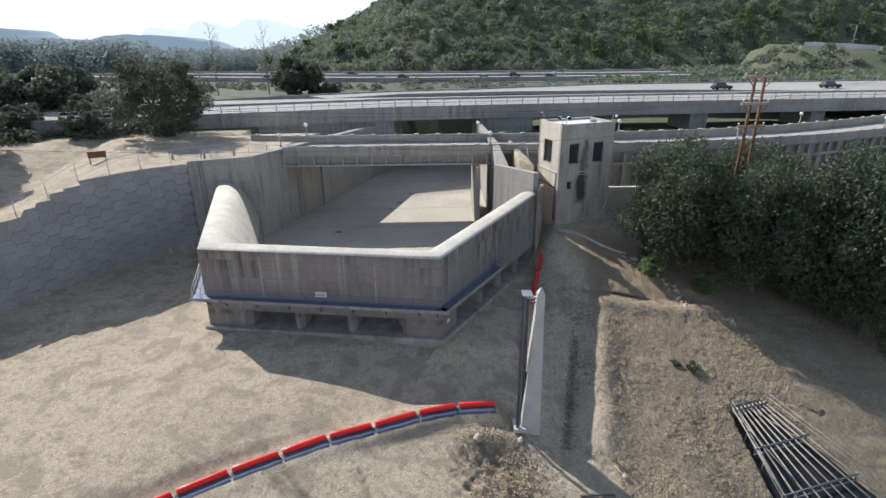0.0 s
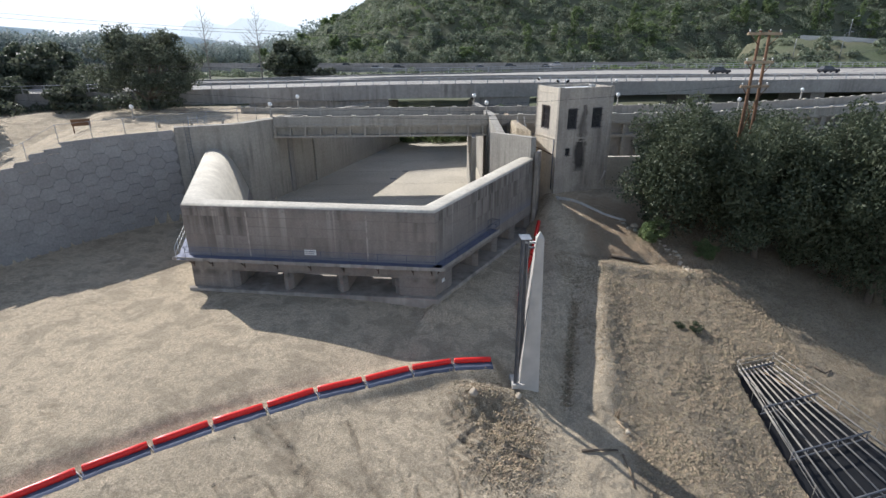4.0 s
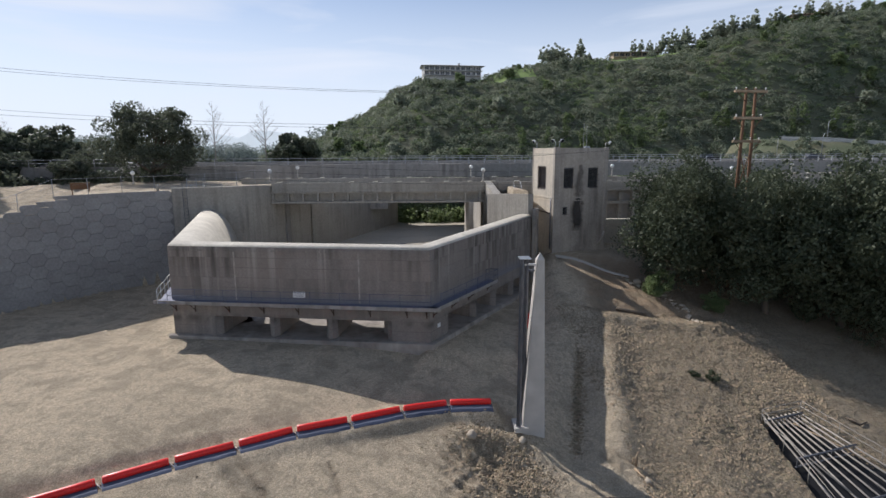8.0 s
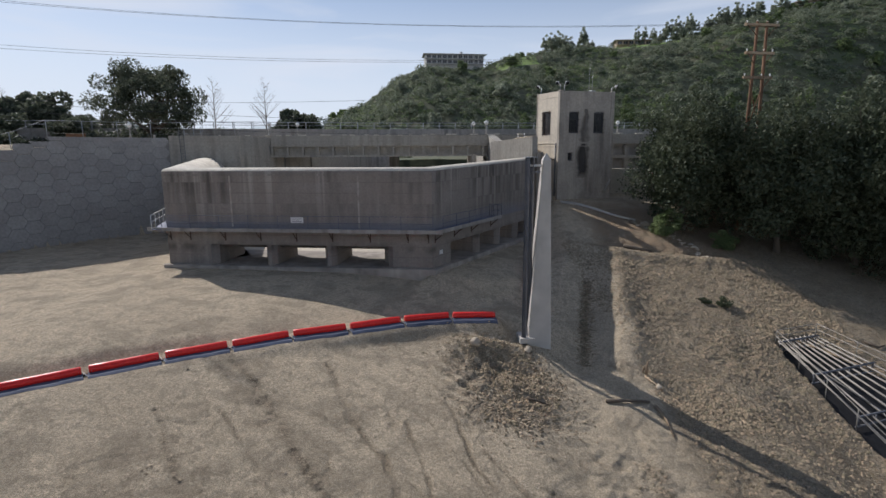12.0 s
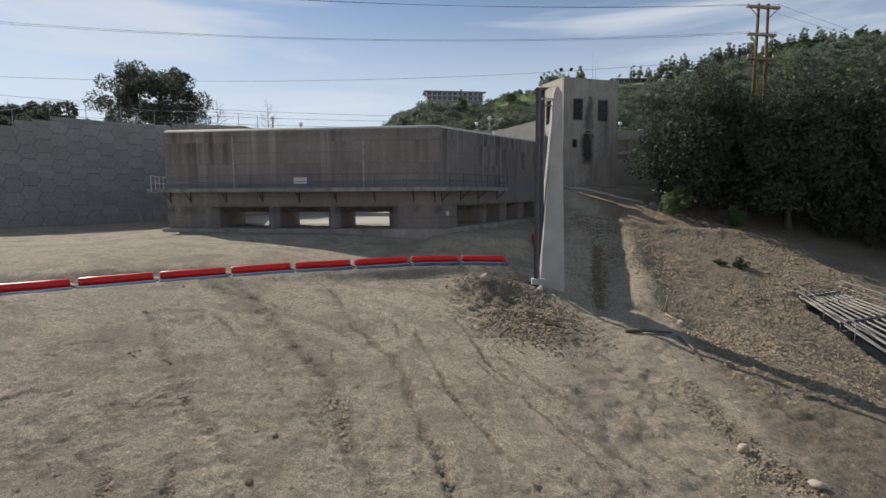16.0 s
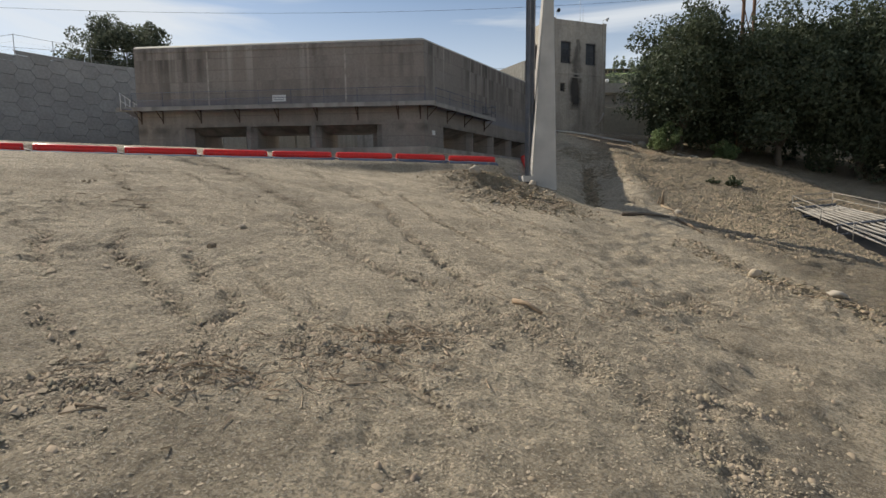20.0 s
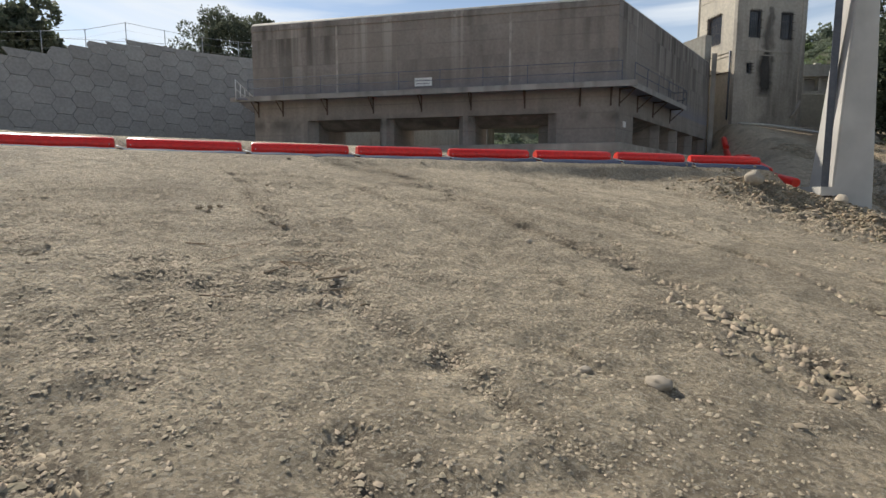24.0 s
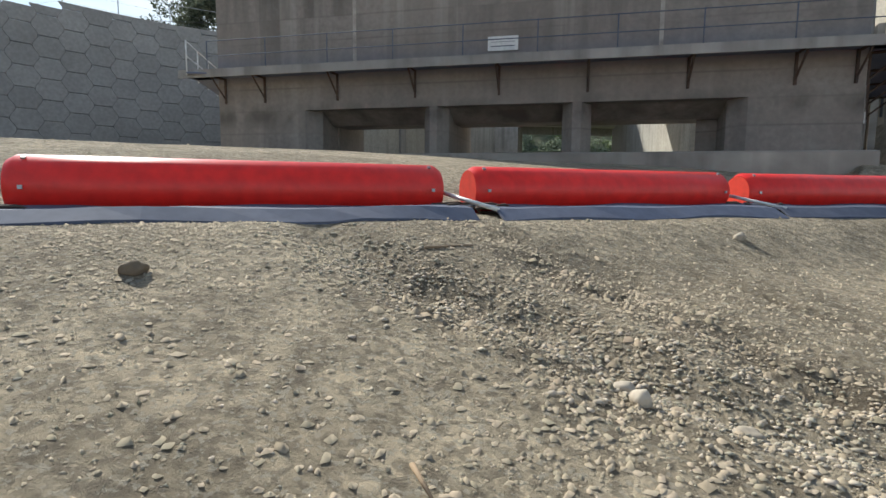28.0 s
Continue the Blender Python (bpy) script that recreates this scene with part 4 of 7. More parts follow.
# guarded landing at each end
strip("deck", left, left_len - 5.0, left_len + 0.9, -0.85, 0.0, WZ - 0.05, WZ - 0.003, M["grating"])
rail_run(left, [left_len - 5.0 + k * 1.45 for k in range(5)], -0.86, WZ, walkway, M["steel_white"], r=0.026)
for place, ends, mm in ((side, (9.2, 10.0), M["steel_dark"]),):
    for d in (-0.86, 0.35 if mm is M["steel_white"] else -0.1):
        for u in ends:
            tube_part("rail_post", [(*place(u, d), WZ - 0.1), (*place(u, d), WZ + 1.1)], 0.025, mm, walkway, 6)
        for h in (0.5, 1.0):
            tube_part("rail", [(*place(ends[0], d), WZ + h), (*place(ends[1], d), WZ + h)], 0.024, mm, walkway, 6)
    e = ends[0] if mm is M["steel_white"] else ends[1]
    for h in (0.5, 1.0):
        tube_part("rail", [(*place(e, -0.86), WZ + h), (*place(e, 0.35 if mm is M["steel_white"] else -0.1), WZ + h)], 0.024, mm, walkway, 6)
for place, us in ((front, (0.3, 1.9, 4.7, 7.5, 10.3, 13.05, 15.9, 18.7, 20.2)), (side, (0.4, 3.2, 6.0, 9.6))):
    for u in us:
        b = bmesh.new()
        tube(b, [(*place(u, -0.03), WZ - 0.8), (*place(u, -0.80), WZ - 0.14)], 0.035, 4)
        tube(b, [(*place(u, -0.03), WZ - 0.09), (*place(u, -0.84), WZ - 0.09)], 0.04, 4)
        tube(b, [(*place(u, -0.02), WZ - 0.95), (*place(u, -0.02), WZ - 0.05)], 0.05, 4)
        part("bracket", b, M["rust"], walkway, "rust-stained steel bracket")
# notice on the weir, whose writing cannot be read
notice = thing("notice_board", "small white rectangular notice with two lines on weir", "sign")
b = bmesh.new()
prism(b, [front(9.92, -0.01), front(9.92, -0.05), front(10.88, -0.05), front(10.88, -0.01)], 3.24, 3.68)
bmesh.ops.recalc_face_normals(b, faces=b.faces)
part("panel", b, M["sign_white"], notice)
for z in (3.36, 3.50, 3.58):
    b = bmesh.new()
    prism(b, [front(10.02, -0.05), front(10.02, -0.055), front(10.78, -0.055), front(10.78, -0.05)], z, z + (0.012 if z > 3.4 else 0.03))
    bmesh.ops.recalc_face_normals(b, faces=b.faces)
    part("text_bar", b, M["steel_dark"], notice)
plate = tagged(box_part("number_plate", (-0.2, -0.02, -0.15, 0.2, 0.02, 0.15), M["sign_white"], None, m=pose(*side(1.2, -0.03), 1.05, 0, 0, 57)),
               "small white plate on the weir's side face", "sign")

# ---- channel floor and walls ----
bm = bmesh.new()
prism(bm, [(-18.9, 43.0), (0.6, 40.0), (12.0, 57.0), (10.6, 63), (10.6, 113), (-4.6, 113), (-21.5, 65.0), (-24.8, 62.5)], -1.4, -0.03)
channel = tagged(part("channel_floor", bm, M["floor"]), "pale concrete channel floor behind the weir", "floor", kind="structure")
# floor slab joints and drains
for k, y in enumerate((60.0, 68.0, 76.0, 84.0, 92.0, 100.0)):
    t = (y - 64.7) / 45.3
    b = bmesh.new()
    box(b, -20.7 + 16.4 * max(t, 0), y - 0.03, -0.05, 8.9, y + 0.03, -0.024)
    part("slab_joint", b, M["joint"], channel)
for x, y in ((-11.5, 66.0), (-2.5, 84.0), (-4.2, 79.0)):
    tagged(box_part("floor_drain", (x - 0.45, y - 0.3, -0.04, x + 0.45, y + 0.3, -0.018), M["steel_dark"], None), "dark rectangular drain grate in the floor", "drain")


def wall_along(name, path, thick, z0, z1, material, label, parent=None, zs=None):
    """A wall over a plan path, thickness to the left of its way. zs: top heights point by point."""
    b = bmesh.new()
    n = len(path)
    zt = zs or [z1] * n
    sweep(b, path, [(0.0, z0), (0.0, lambda i: zt[i]), (thick, lambda i: zt[i]), (thick, z0)])
    bmesh.ops.recalc_face_normals(b, faces=b.faces)
    ob = part(name, b, material, parent)
    if not parent:
        tagged(ob, label, "wall", kind="structure")
    return ob


wall_along("wall_channel_left", [CH_L[0], CH_L[1]], 1.2, -1.2, 9.2, M["wall_clean"], "pale stained concrete wall of the spillway channel", zs=[10.3, 8.4])
wall_along("wall_abutment", [WALL[-1], CH_L[0]], 1.1, -1.2, 10.25, M["wall_clean"], "plain concrete abutment wall beside the weir")
wall_along("wall_channel_right", [(9.6, 110.0), (8.75, 71.0), (8.9, 62.3)], 0.9, -1.2, 9, M["wall_clean"], "concrete right wall of the spillway channel", zs=[8.4, 10.4, 9.2])
wall_along("wall_wing", [(8.7, 62.6), (12.2, 56.4)][::-1], 0.7, -1.2, 9.6, M["wall_clean"], "grey concrete wing wall joining the weir", zs=[9.75, 9.35])
wall_along("wall_wing_return", [(12.0, 55.6), (12.7, 57.4)][::-1], 0.35, -1.2, 8.2, M["concrete"], "dark concrete return wall at the weir's end")
ribs = thing("wall_ribs", "projecting concrete ribs on the channel wall", "buttress")
for y, wdt in ((73.2, 0.9), (79.0, 0.5)):
    t = (y - 64.7) / 45.3
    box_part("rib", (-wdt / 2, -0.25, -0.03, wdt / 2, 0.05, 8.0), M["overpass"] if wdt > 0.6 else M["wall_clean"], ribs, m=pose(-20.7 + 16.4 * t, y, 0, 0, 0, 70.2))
bpier = thing("bridge_pier", "slim pale concrete pier under the crest bridge", "pier")
bm = bmesh.new()
prism(bm, [(6.5, 67.4), (7.0, 67.4), (7.3, 77.5), (6.7, 77.5)], -0.05, 7.9)
part("pier_shaft", bm, M["wall_clean"], bpier)

# ---- the dam's crest road and its bridge ----
crest_path_near = [(-26.5, 71.5), (-18.6, 70.0), (8.6, 70.0), (26.0, 70.0), (42.0, 71.5), (56.0, 74.6), (70.0, 79.4), (86.0, 86.5), (104, 96)]
crest = thing("crest_road", "concrete crest road with low parapets over the spillway", "road", kind="structure")
bm = bmesh.new()
sweep(bm, crest_path_near, [(0.3, 8.9), (0.3, 9.45), (7.3, 9.45), (7.3, 8.9)])
bmesh.ops.recalc_face_normals(bm, faces=bm.faces)
part("roadway", bm, M["road"], crest)
bm = bmesh.new()
sweep(bm, crest_path_near[1:], [(0.0, 9.25), (0.0, 10.32), (0.32, 10.32), (0.32, 9.25)])
bmesh.ops.recalc_face_normals(bm, faces=bm.faces)
part("parapet", bm, M["wall_clean"], crest, "near concrete parapet with raised blocks")
bm = bmesh.new()
sweep(bm, crest_path_near, [(7.2, 8.6), (7.2, 10.55), (7.5, 10.55), (7.5, 8.6)])
bmesh.ops.recalc_face_normals(bm, faces=bm.faces)
part("parapet", bm, M["wall_clean"], crest, "far concrete parapet")
bm = bmesh.new()
sweep(bm, crest_path_near[1:], [(-0.12, 9.12), (-0.12, 9.32), (0.0, 9.32), (0.0, 9.12)])
bmesh.ops.recalc_face_normals(bm, faces=bm.faces)
part("cornice", bm, M["wall_clean"], crest)
# parapet cap blocks
def along(path, step, off=0.0, start=0.0):
    """Points and headings (degrees) at even steps along a plan path, moved to its left by off."""
    res, carry = [], start
    for a, b in zip(path, path[1:]):
        d = Vector(b) - Vector(a)
        n = d.length
        d.normalize()
        while carry < n:
            p = Vector(a) + d * carry + Vector((-d.y, d.x)) * off
            res.append((p.x, p.y, math.degrees(math.atan2(d.y, d.x))))
            carry += step
        carry -= n
    return res


block = box_part("cap_block", (-0.3, -0.2, 0, 0.3, 0.2, 0.14), M["crest"], crest, 0.02)
first = True
for path, off, z in ((crest_path_near[1:], 0.16, 10.322), (crest_path_near, 7.35, 10.552)):
    for x, y, a in along(path, 3.05, off, 1.0):
        o = block if first else block.copy()
        if not first:
            scene.collection.objects.link(o)
        first = False
        o.matrix_basis = pose(x, y, z, 0, 0, a)
# girder with panels under the near parapet, across the channel
girder = thing("bridge_girder", "coffered concrete girder of the bridge across the channel", "girder")
box_part("web", (-18.8, 70.6, 7.85, 8.6, 71.0, 9.2), M["wall_clean"], girder)
box_part("flange", (-18.8, 69.95, 7.70, 8.6, 71.0, 7.95), M["wall_clean"], girder)
box_part("flange", (-18.8, 69.95, 8.98, 8.6, 71.0, 9.12), M["wall_clean"], girder)
for k in range(15):
    x = -18.5 + k * 1.9
    box_part("stiffener", (x - 0.14, 69.98, 7.951, x + 0.14, 70.6, 8.979), M["wall_clean"], girder)
box_part("web", (-17.5, 76.6, 7.75, 8.9, 77.1, 8.9), M["wall_clean"], girder)
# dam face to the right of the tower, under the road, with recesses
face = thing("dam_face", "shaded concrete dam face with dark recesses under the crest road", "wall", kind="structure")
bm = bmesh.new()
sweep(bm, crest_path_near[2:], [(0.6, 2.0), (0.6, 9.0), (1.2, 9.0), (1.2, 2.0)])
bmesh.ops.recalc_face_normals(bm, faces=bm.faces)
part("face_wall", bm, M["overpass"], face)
for x, y, a in along(crest_path_near[2:], 1.9, 0.35, 1.0):
    if x > 11:
        box_part("pilaster", (-0.2, -0.28, 2.5, 0.2, 0.26, 9.0), M["wall_clean"], face, m=pose(x, y, 0, 0, 0, a))
bm = bmesh.new()
sweep(bm, crest_path_near[2:], [(0.05, 7.3), (0.05, 7.7), (0.61, 7.7), (0.61, 7.3)])
bmesh.ops.recalc_face_normals(bm, faces=bm.faces)
part("string_course", bm, M["wall_clean"], face)

# globe lamps on the parapets
def globe_lamp(m):
    t = thing("globe_lamp", "short concrete lamp post with white glass globe", "lamp", m, "lamps along the crest road")
    tube_part("post", [(0, 0, 0), (0, 0, 0.25), (0, 0, 0.26), (0, 0, 1.2)], [0.16, 0.16, 0.09, 0.07], M["wall_clean"], t, 10)
    tube_part("collar", [(0, 0, 1.2), (0, 0, 1.3)], 0.12, M["steel"], t, 10)
    b = bmesh.new()
    bmesh.ops.create_uvsphere(b, u_segments=16, v_segments=10, radius=0.27, matrix=Matrix.Translation((0, 0, 1.52)))
    part("globe", b, M["globe"], t, "white opal glass globe", True)
    return t


lamp = globe_lamp(pose(-18.76, 70.15, 10.32))
for x, y, z in ((-35.7, 69.9, 10.2), (-16.9, 77.6, 10.56), (8.5, 70.1, 10.32), (7.6, 77.4, 10.56), (42.3, 71.7, 10.32), (58.5, 83.0, 10.56), (69.0, 79.2, 10.32), (28.0, 77.4, 10.56)):
    copy_thing(lamp, pose(x, y, z))

# ---- the gate tower ----
TW, TD, TZ0, TZ1 = 6.75, 4.7, 1.6, 14.5
tower = thing("gate_tower", "square plastered concrete gate tower with barred windows and dark stains", "tower", pose(14.85, 58.2, 0, 0, 0, 17.7))


def wall_with_holes(bm, w, z0, z1, thick, holes):
    """An upright wall panel in the plane y = 0 .. thick, with rectangular openings (x0, z0, x1, z1) cut through it."""
    xs = sorted({0.0, w, *[h[0] for h in holes], *[h[2] for h in holes]})
    zs = sorted({z0, z1, *[h[1] for h in holes], *[h[3] for h in holes]})
    for xa, xb in zip(xs, xs[1:]):
        for za, zb in zip(zs, zs[1:]):
            mx, mz = (xa + xb) / 2, (za + zb) / 2
            if not any(h[0] < mx < h[2] and h[1] < mz < h[3] for h in holes):
                box(bm, xa, 0, za, xb, thick, zb)
    bmesh.ops.remove_doubles(bm, verts=bm.verts, dist=0.001)
    inner = [f for f in bm.faces if sum(1 for g in bm.faces if g is not f and (g.calc_center_median() - f.calc_center_median()).length < 0.002)]
    bmesh.ops.delete(bm, geom=inner, context="FACES")


front_holes = [(1.15, 10.15, 2.35, 12.35), (4.25, 10.15, 5.5, 12.35), (1.15, 7.25, 1.7, 8.1)]
left_holes = [(1.1, 10.0, 2.9, 12.5)]
bm = bmesh.new()
wall_with_holes(bm, TW, TZ0, TZ1, 0.35, front_holes)
part("front_wall", bm, M["tower"], tower)
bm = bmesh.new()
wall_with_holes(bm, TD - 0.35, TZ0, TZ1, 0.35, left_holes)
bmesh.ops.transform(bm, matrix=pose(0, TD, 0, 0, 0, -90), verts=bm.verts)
part("side_wall", bm, M["tower_side"], tower, "cleaner cream plaster wall, coloured lighter for the sun")
box_part("side_wall", (TW - 0.35, 0.35, TZ0, TW, TD, TZ1), M["tower"], tower)
box_part("rear_wall", (0.35, TD - 0.35, TZ0, TW - 0.35, TD - 0.002, TZ1), M["tower"], tower)
box_part("roof", (0.35, 0.35, TZ1 - 0.45, TW - 0.35, TD - 0.35, TZ1 - 0.25), M["sign_white"], tower, label="white coated flat roof")
for x, y in ((0, 0), (TW, 0), (0, TD)):
    box_part("corner_pilaster", (x - 0.06, y - 0.06, TZ0, x + (0.38 if x == 0 else 0.06), y + (0.3 if y == 0 else 0.06), TZ1 + 0.08) if x == 0 else (x - 0.38, y - 0.06, TZ0, x + 0.06, y + 0.3, TZ1 + 0.08), M["tower"], tower, 0.015)
for z, h, p in ((9.05, 0.16, 0.05), (8.75, 0.08, 0.03), (13.9, 0.06, 0.03)):
    box_part("belt_course", (0.38, -p, z, TW - 0.38, 0.02, z + h), M["tower"], tower)
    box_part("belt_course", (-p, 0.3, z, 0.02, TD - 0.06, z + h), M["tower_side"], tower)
for side_w, holes in ((0, front_holes), (1, left_holes)):
    for x0, z0, x1, z1 in holes:
        mt = pose(0, 0, 0) if side_w == 0 else pose(0, TD, 0, 0, 0, -90)
        win = box_part("window", (x0 - 0.02, 0.24, z0 - 0.02, x1 + 0.02, 0.28, z1 + 0.02), M["glass"], tower, m=mt, label="dark window behind iron bars")
        b = bmesh.new()
        f = 0.08
        for d in ((x0, 0.12, z0, x0 + f, 0.22, z1), (x1 - f, 0.12, z0, x1, 0.22, z1), (x0 + f, 0.12, z0, x1 - f, 0.22, z0 + f), (x0 + f, 0.12, z1 - f, x1 - f, 0.22, z1)):
            box(b, *d)
        bmesh.ops.transform(b, matrix=mt, verts=b.verts)
        part("window_frame", b, M["steel_dark"], win)
        nb = max(2, int((x1 - x0) / 0.17))
        for k in range(1, nb):
            x = x0 + (x1 - x0) * k / nb
            b = bmesh.new()
            tube(b, [mt @ Vector((x, -0.05, z0 - 0.08)), mt @ Vector((x, -0.05, z1 + 0.08))], 0.018, 5)
            part("bar", b, M["rust"] if side_w else M["iron"], win)
        for k in range(4):
            z = z0 + (z1 - z0) * (k + 0.2) / 3.4
            b = bmesh.new()
            tube(b, [mt @ Vector((x0 - 0.1, -0.06, z)), mt @ Vector((x1 + 0.1, -0.06, z))], 0.02, 5)
            part("bar", b, M["rust"] if side_w else M["iron"], win)
# damp run-down stain between the windows, an uneven thin film
rs = random.Random(4)
bm = bmesh.new()
wet = bm.verts.layers.float.new("wet")
prev = None
for k in range(28):
    z = 12.7 - k * 0.27
    w = 0.25 + 0.42 * min(1, k / 14) + rs.uniform(-0.09, 0.09)
    c = 3.25 + 0.10 * math.sin(k * 0.6) - k * 0.012 + rs.uniform(-0.05, 0.05)
    if 8.7 < z < 9.3:
        w *= 0.6
    row = [bm.verts.new((c + w * q, -0.004, z)) for q in (-1.25, -0.45, 0.45, 1.25)]
    for v, q in zip(row, (0.0, 1.0, 1.0, 0.0)):
        v[wet] = q * min(1.0, (28 - k) / 4) * (0.55 if z > 9.0 else 1.0)
    for q in range(3 if prev else 0):
        bm.faces.new((prev[q], prev[q + 1], row[q + 1], row[q]))
    prev = row
bmesh.ops.recalc_face_normals(bm, faces=bm.faces)
part("damp_stain", bm, M["film"], tower, "dark run-down damp stain")
tube_part("drain_pipe", [(-0.09, 0.5, 9.1), (-0.09, 0.5, 3.5)], 0.07, M["steel_dark"], tower, 8)
tube_part("drain_pipe", [(-0.08, 4.2, 7.6), (-0.08, 0.6, 7.4)], 0.06, M["rust"], tower, 8)
tube_part("drain_pipe", [(5.6, -0.25, 3.75), (6.2, -0.22, 4.3), (6.65, -0.12, 5.2)], 0.09, M["tower"], tower, 8)


def antenna(name, label, x, y, h, r=0.025):
    t = thing(name, label, "antenna", tower.matrix_basis @ pose(x, y, TZ1 - 0.25))
    tube_part("mast", [(0, 0, 0), (0, 0, h)], [r, r * 0.4], M["steel"], t, 6)
    box_part("base", (-0.12, -0.12, 0, 0.12, 0.12, 0.12), M["steel_dark"], t, 0.01)
    return t


antenna("antenna", "tall thin whip antenna on the tower roof", 4.1, 0.9, 3.2)
antenna("antenna", "shorter whip antenna on the tower roof", 5.4, 2.2, 2.9)


def floodlight(x, y, turn, h=0.9):
    t = thing("floodlight", "small white floodlight on a post at roof edge", "floodlight", tower.matrix_basis @ pose(x, y, TZ1 - 0.2, 0, 0, turn), "floodlights on the tower roof")
    tube_part("post", [(0, 0, 0), (0, 0, h)], 0.03, M["steel"], t, 6)
    tube_part("arm", [(0, 0, h), (0.35, 0, h + 0.1)], 0.025, M["steel"], t, 6)
    tube_part("lamp_head", [(0.3, 0, h + 0.15), (0.52, 0, h + 0.02)], [0.10, 0.22], M["steel_white"], t, 12)
    b = bmesh.new()
    bmesh.ops.create_circle(b, cap_ends=True, segments=12, radius=0.2, matrix=Matrix.Translation((0.525, 0, h + 0.015)) @ (Vector((0.22, 0, -0.13)).to_track_quat("Z", "Y").to_matrix().to_4x4()))
    part("lens", b, M["glass"], t)


floodlight(0.2, 4.3, 190)
floodlight(0.15, 0.3, 200)
floodlight(0.6, 0.2, 270)
floodlight(6.6, 0.3, 320, 0.7)
cabinet = thing("roof_cabinet", "small grey equipment cabinet on the tower roof", "cabinet", tower.matrix_basis @ pose(4.6, 1.0, TZ1 - 0.25))
box_part("body", (-0.3, -0.2, 0, 0.3, 0.2, 0.45), M["steel"], cabinet, 0.02)
box_part("door", (-0.26, -0.215, 0.04, 0.26, -0.201, 0.41), M["steel"], cabinet)
# caged stair between wing wall and tower
cstair = thing("steel_stair", "narrow galvanised stair with rails beside the tower", "stair")
for k in range(9):
    z = 5.2 + k * 0.5
    box_part("tread", (-0.4, -0.14, 0, 0.4, 0.14, 0.04), M["steel"], cstair, m=pose(12.6 - 0.02 * k, 61.2 + 0.75 * k, z, 0, 0, 12))
for dx in (-0.42, 0.42):
    tube_part("stringer", [(12.6 + dx, 61.0, 5.0), (12.42 + dx, 67.4, 9.4)], 0.04, M["steel"], cstair, 6)
    tube_part("handrail", [(12.6 + dx, 61.0, 6.0), (12.42 + dx, 67.4, 10.4)], 0.025, M["steel"], cstair, 6)
    for k in range(4):
        tube_part("baluster", [(12.58 + dx - 0.05 * k, 61.3 + 1.9 * k, 5.2 + 1.3 * k), (12.58 + dx - 0.05 * k, 61.3 + 1.9 * k, 6.2 + 1.3 * k)], 0.022, M["steel"], cstair, 6)

# ---- the tapered pylon and the boom's steel guide ----
pyl = thing("boom_pylon", "tall tapered pale concrete pylon with pointed top", "pylon")
bm = bmesh.new()
x0, y0 = 7.1, 30.9
lv = []
for z, xl, xr, ya, yb in ((-3.4, -0.80, 0.62, -0.75, 0.75), (7.9, -0.05, 0.42, -0.24, 0.24), (8.3, 0.18, 0.2, -0.02, 0.02)):
    lv.append([bm.verts.new((x0 + x, y0 + y, z)) for x, y in ((xl, ya), (xr, ya), (xr, yb), (xl, yb))])
for a, b in zip(lv, lv[1:]):
    for k in range(4):
        bm.faces.new((a[k], a[(k + 1) % 4], b[(k + 1) % 4], b[k]))
bm.faces.new(lv[0][::-1])
bm.faces.new(lv[-1])
bmesh.ops.bevel(bm, geom=[e for e in bm.edges if abs(e.verts[0].co.z - e.verts[1].co.z) > 5], offset=0.05, segments=1, affect="EDGES")
part("shaft", bm, M["pylon"], pyl)
box_part("footing", (6.2, 29.95, -3.6, 7.95, 31.85, -3.1), M["pylon"], pyl, 0.04, label="rough concrete footing block")
for z in (0.4, 3.2, 6.0):
    box_part("form_joint", (7.12 - 0.5 * (1 - z / 9), 30.9 - 0.73 + (z + 3.4) * 0.0452, z, 7.5 - z * 0.005, 30.9 - 0.70 + (z + 3.4) * 0.0452, z + 0.02), M["pylon"], pyl, label="thin form joint in the concrete")
box_part("cable_eye", (6.55, 30.86, 7.2, 6.98, 30.96, 7.3), M["steel_dark"], pyl, label="dark steel eye bracket")
guide = thing("boom_guide", "pair of dark steel guide columns beside the pylon", "guide")
for dx, dy in ((-0.17, -0.8), (0.22, -0.12)):
    b = bmesh.new()
    for d in ((-0.085, -0.018, -3.2, 0.085, 0.018, 8.05), (-0.105, -0.1, -3.2, -0.086, 0.1, 8.05), (0.086, -0.1, -3.2, 0.105, 0.1, 8.05)):
        box(b, *d, m=pose(6.28 + dx, 31.0 + dy, 0, 0, 0, -30))
    part("column", b, M["steel_dark"], guide)
box_part("bracket", (6.35, 30.82, 7.55, 7.08, 30.94, 7.66), M["steel_white"], guide)
box_part("top_plate", (5.98, 30.08, 8.051, 6.64, 31.0, 8.09), M["steel"], guide)
box_part("base_plate", (5.85, 29.95, -2.5, 6.7, 31.2, -2.2), M["pylon"], guide)

# ---- retaining wall of interlocking panels ----
def smooth_path(pts, n=8):
    """A Catmull-Rom curve through plan points."""
    P = [Vector(pts[0]) * 2 - Vector(pts[1]), *[Vector(p) for p in pts], Vector(pts[-1]) * 2 - Vector(pts[-2])]
    res = []
    for i in range(1, len(P) - 2):
        for k in range(n):
            t = k / n
            res.append(0.5 * (2 * P[i] + (P[i + 1] - P[i - 1]) * t + (2 * P[i - 1] - 5 * P[i] + 4 * P[i + 1] - P[i + 2]) * t * t
                              + (3 * P[i] - P[i - 1] - 3 * P[i + 1] + P[i + 2]) * t ** 3))
    return [(p.x, p.y) for p in res] + [tuple(pts[-1])]


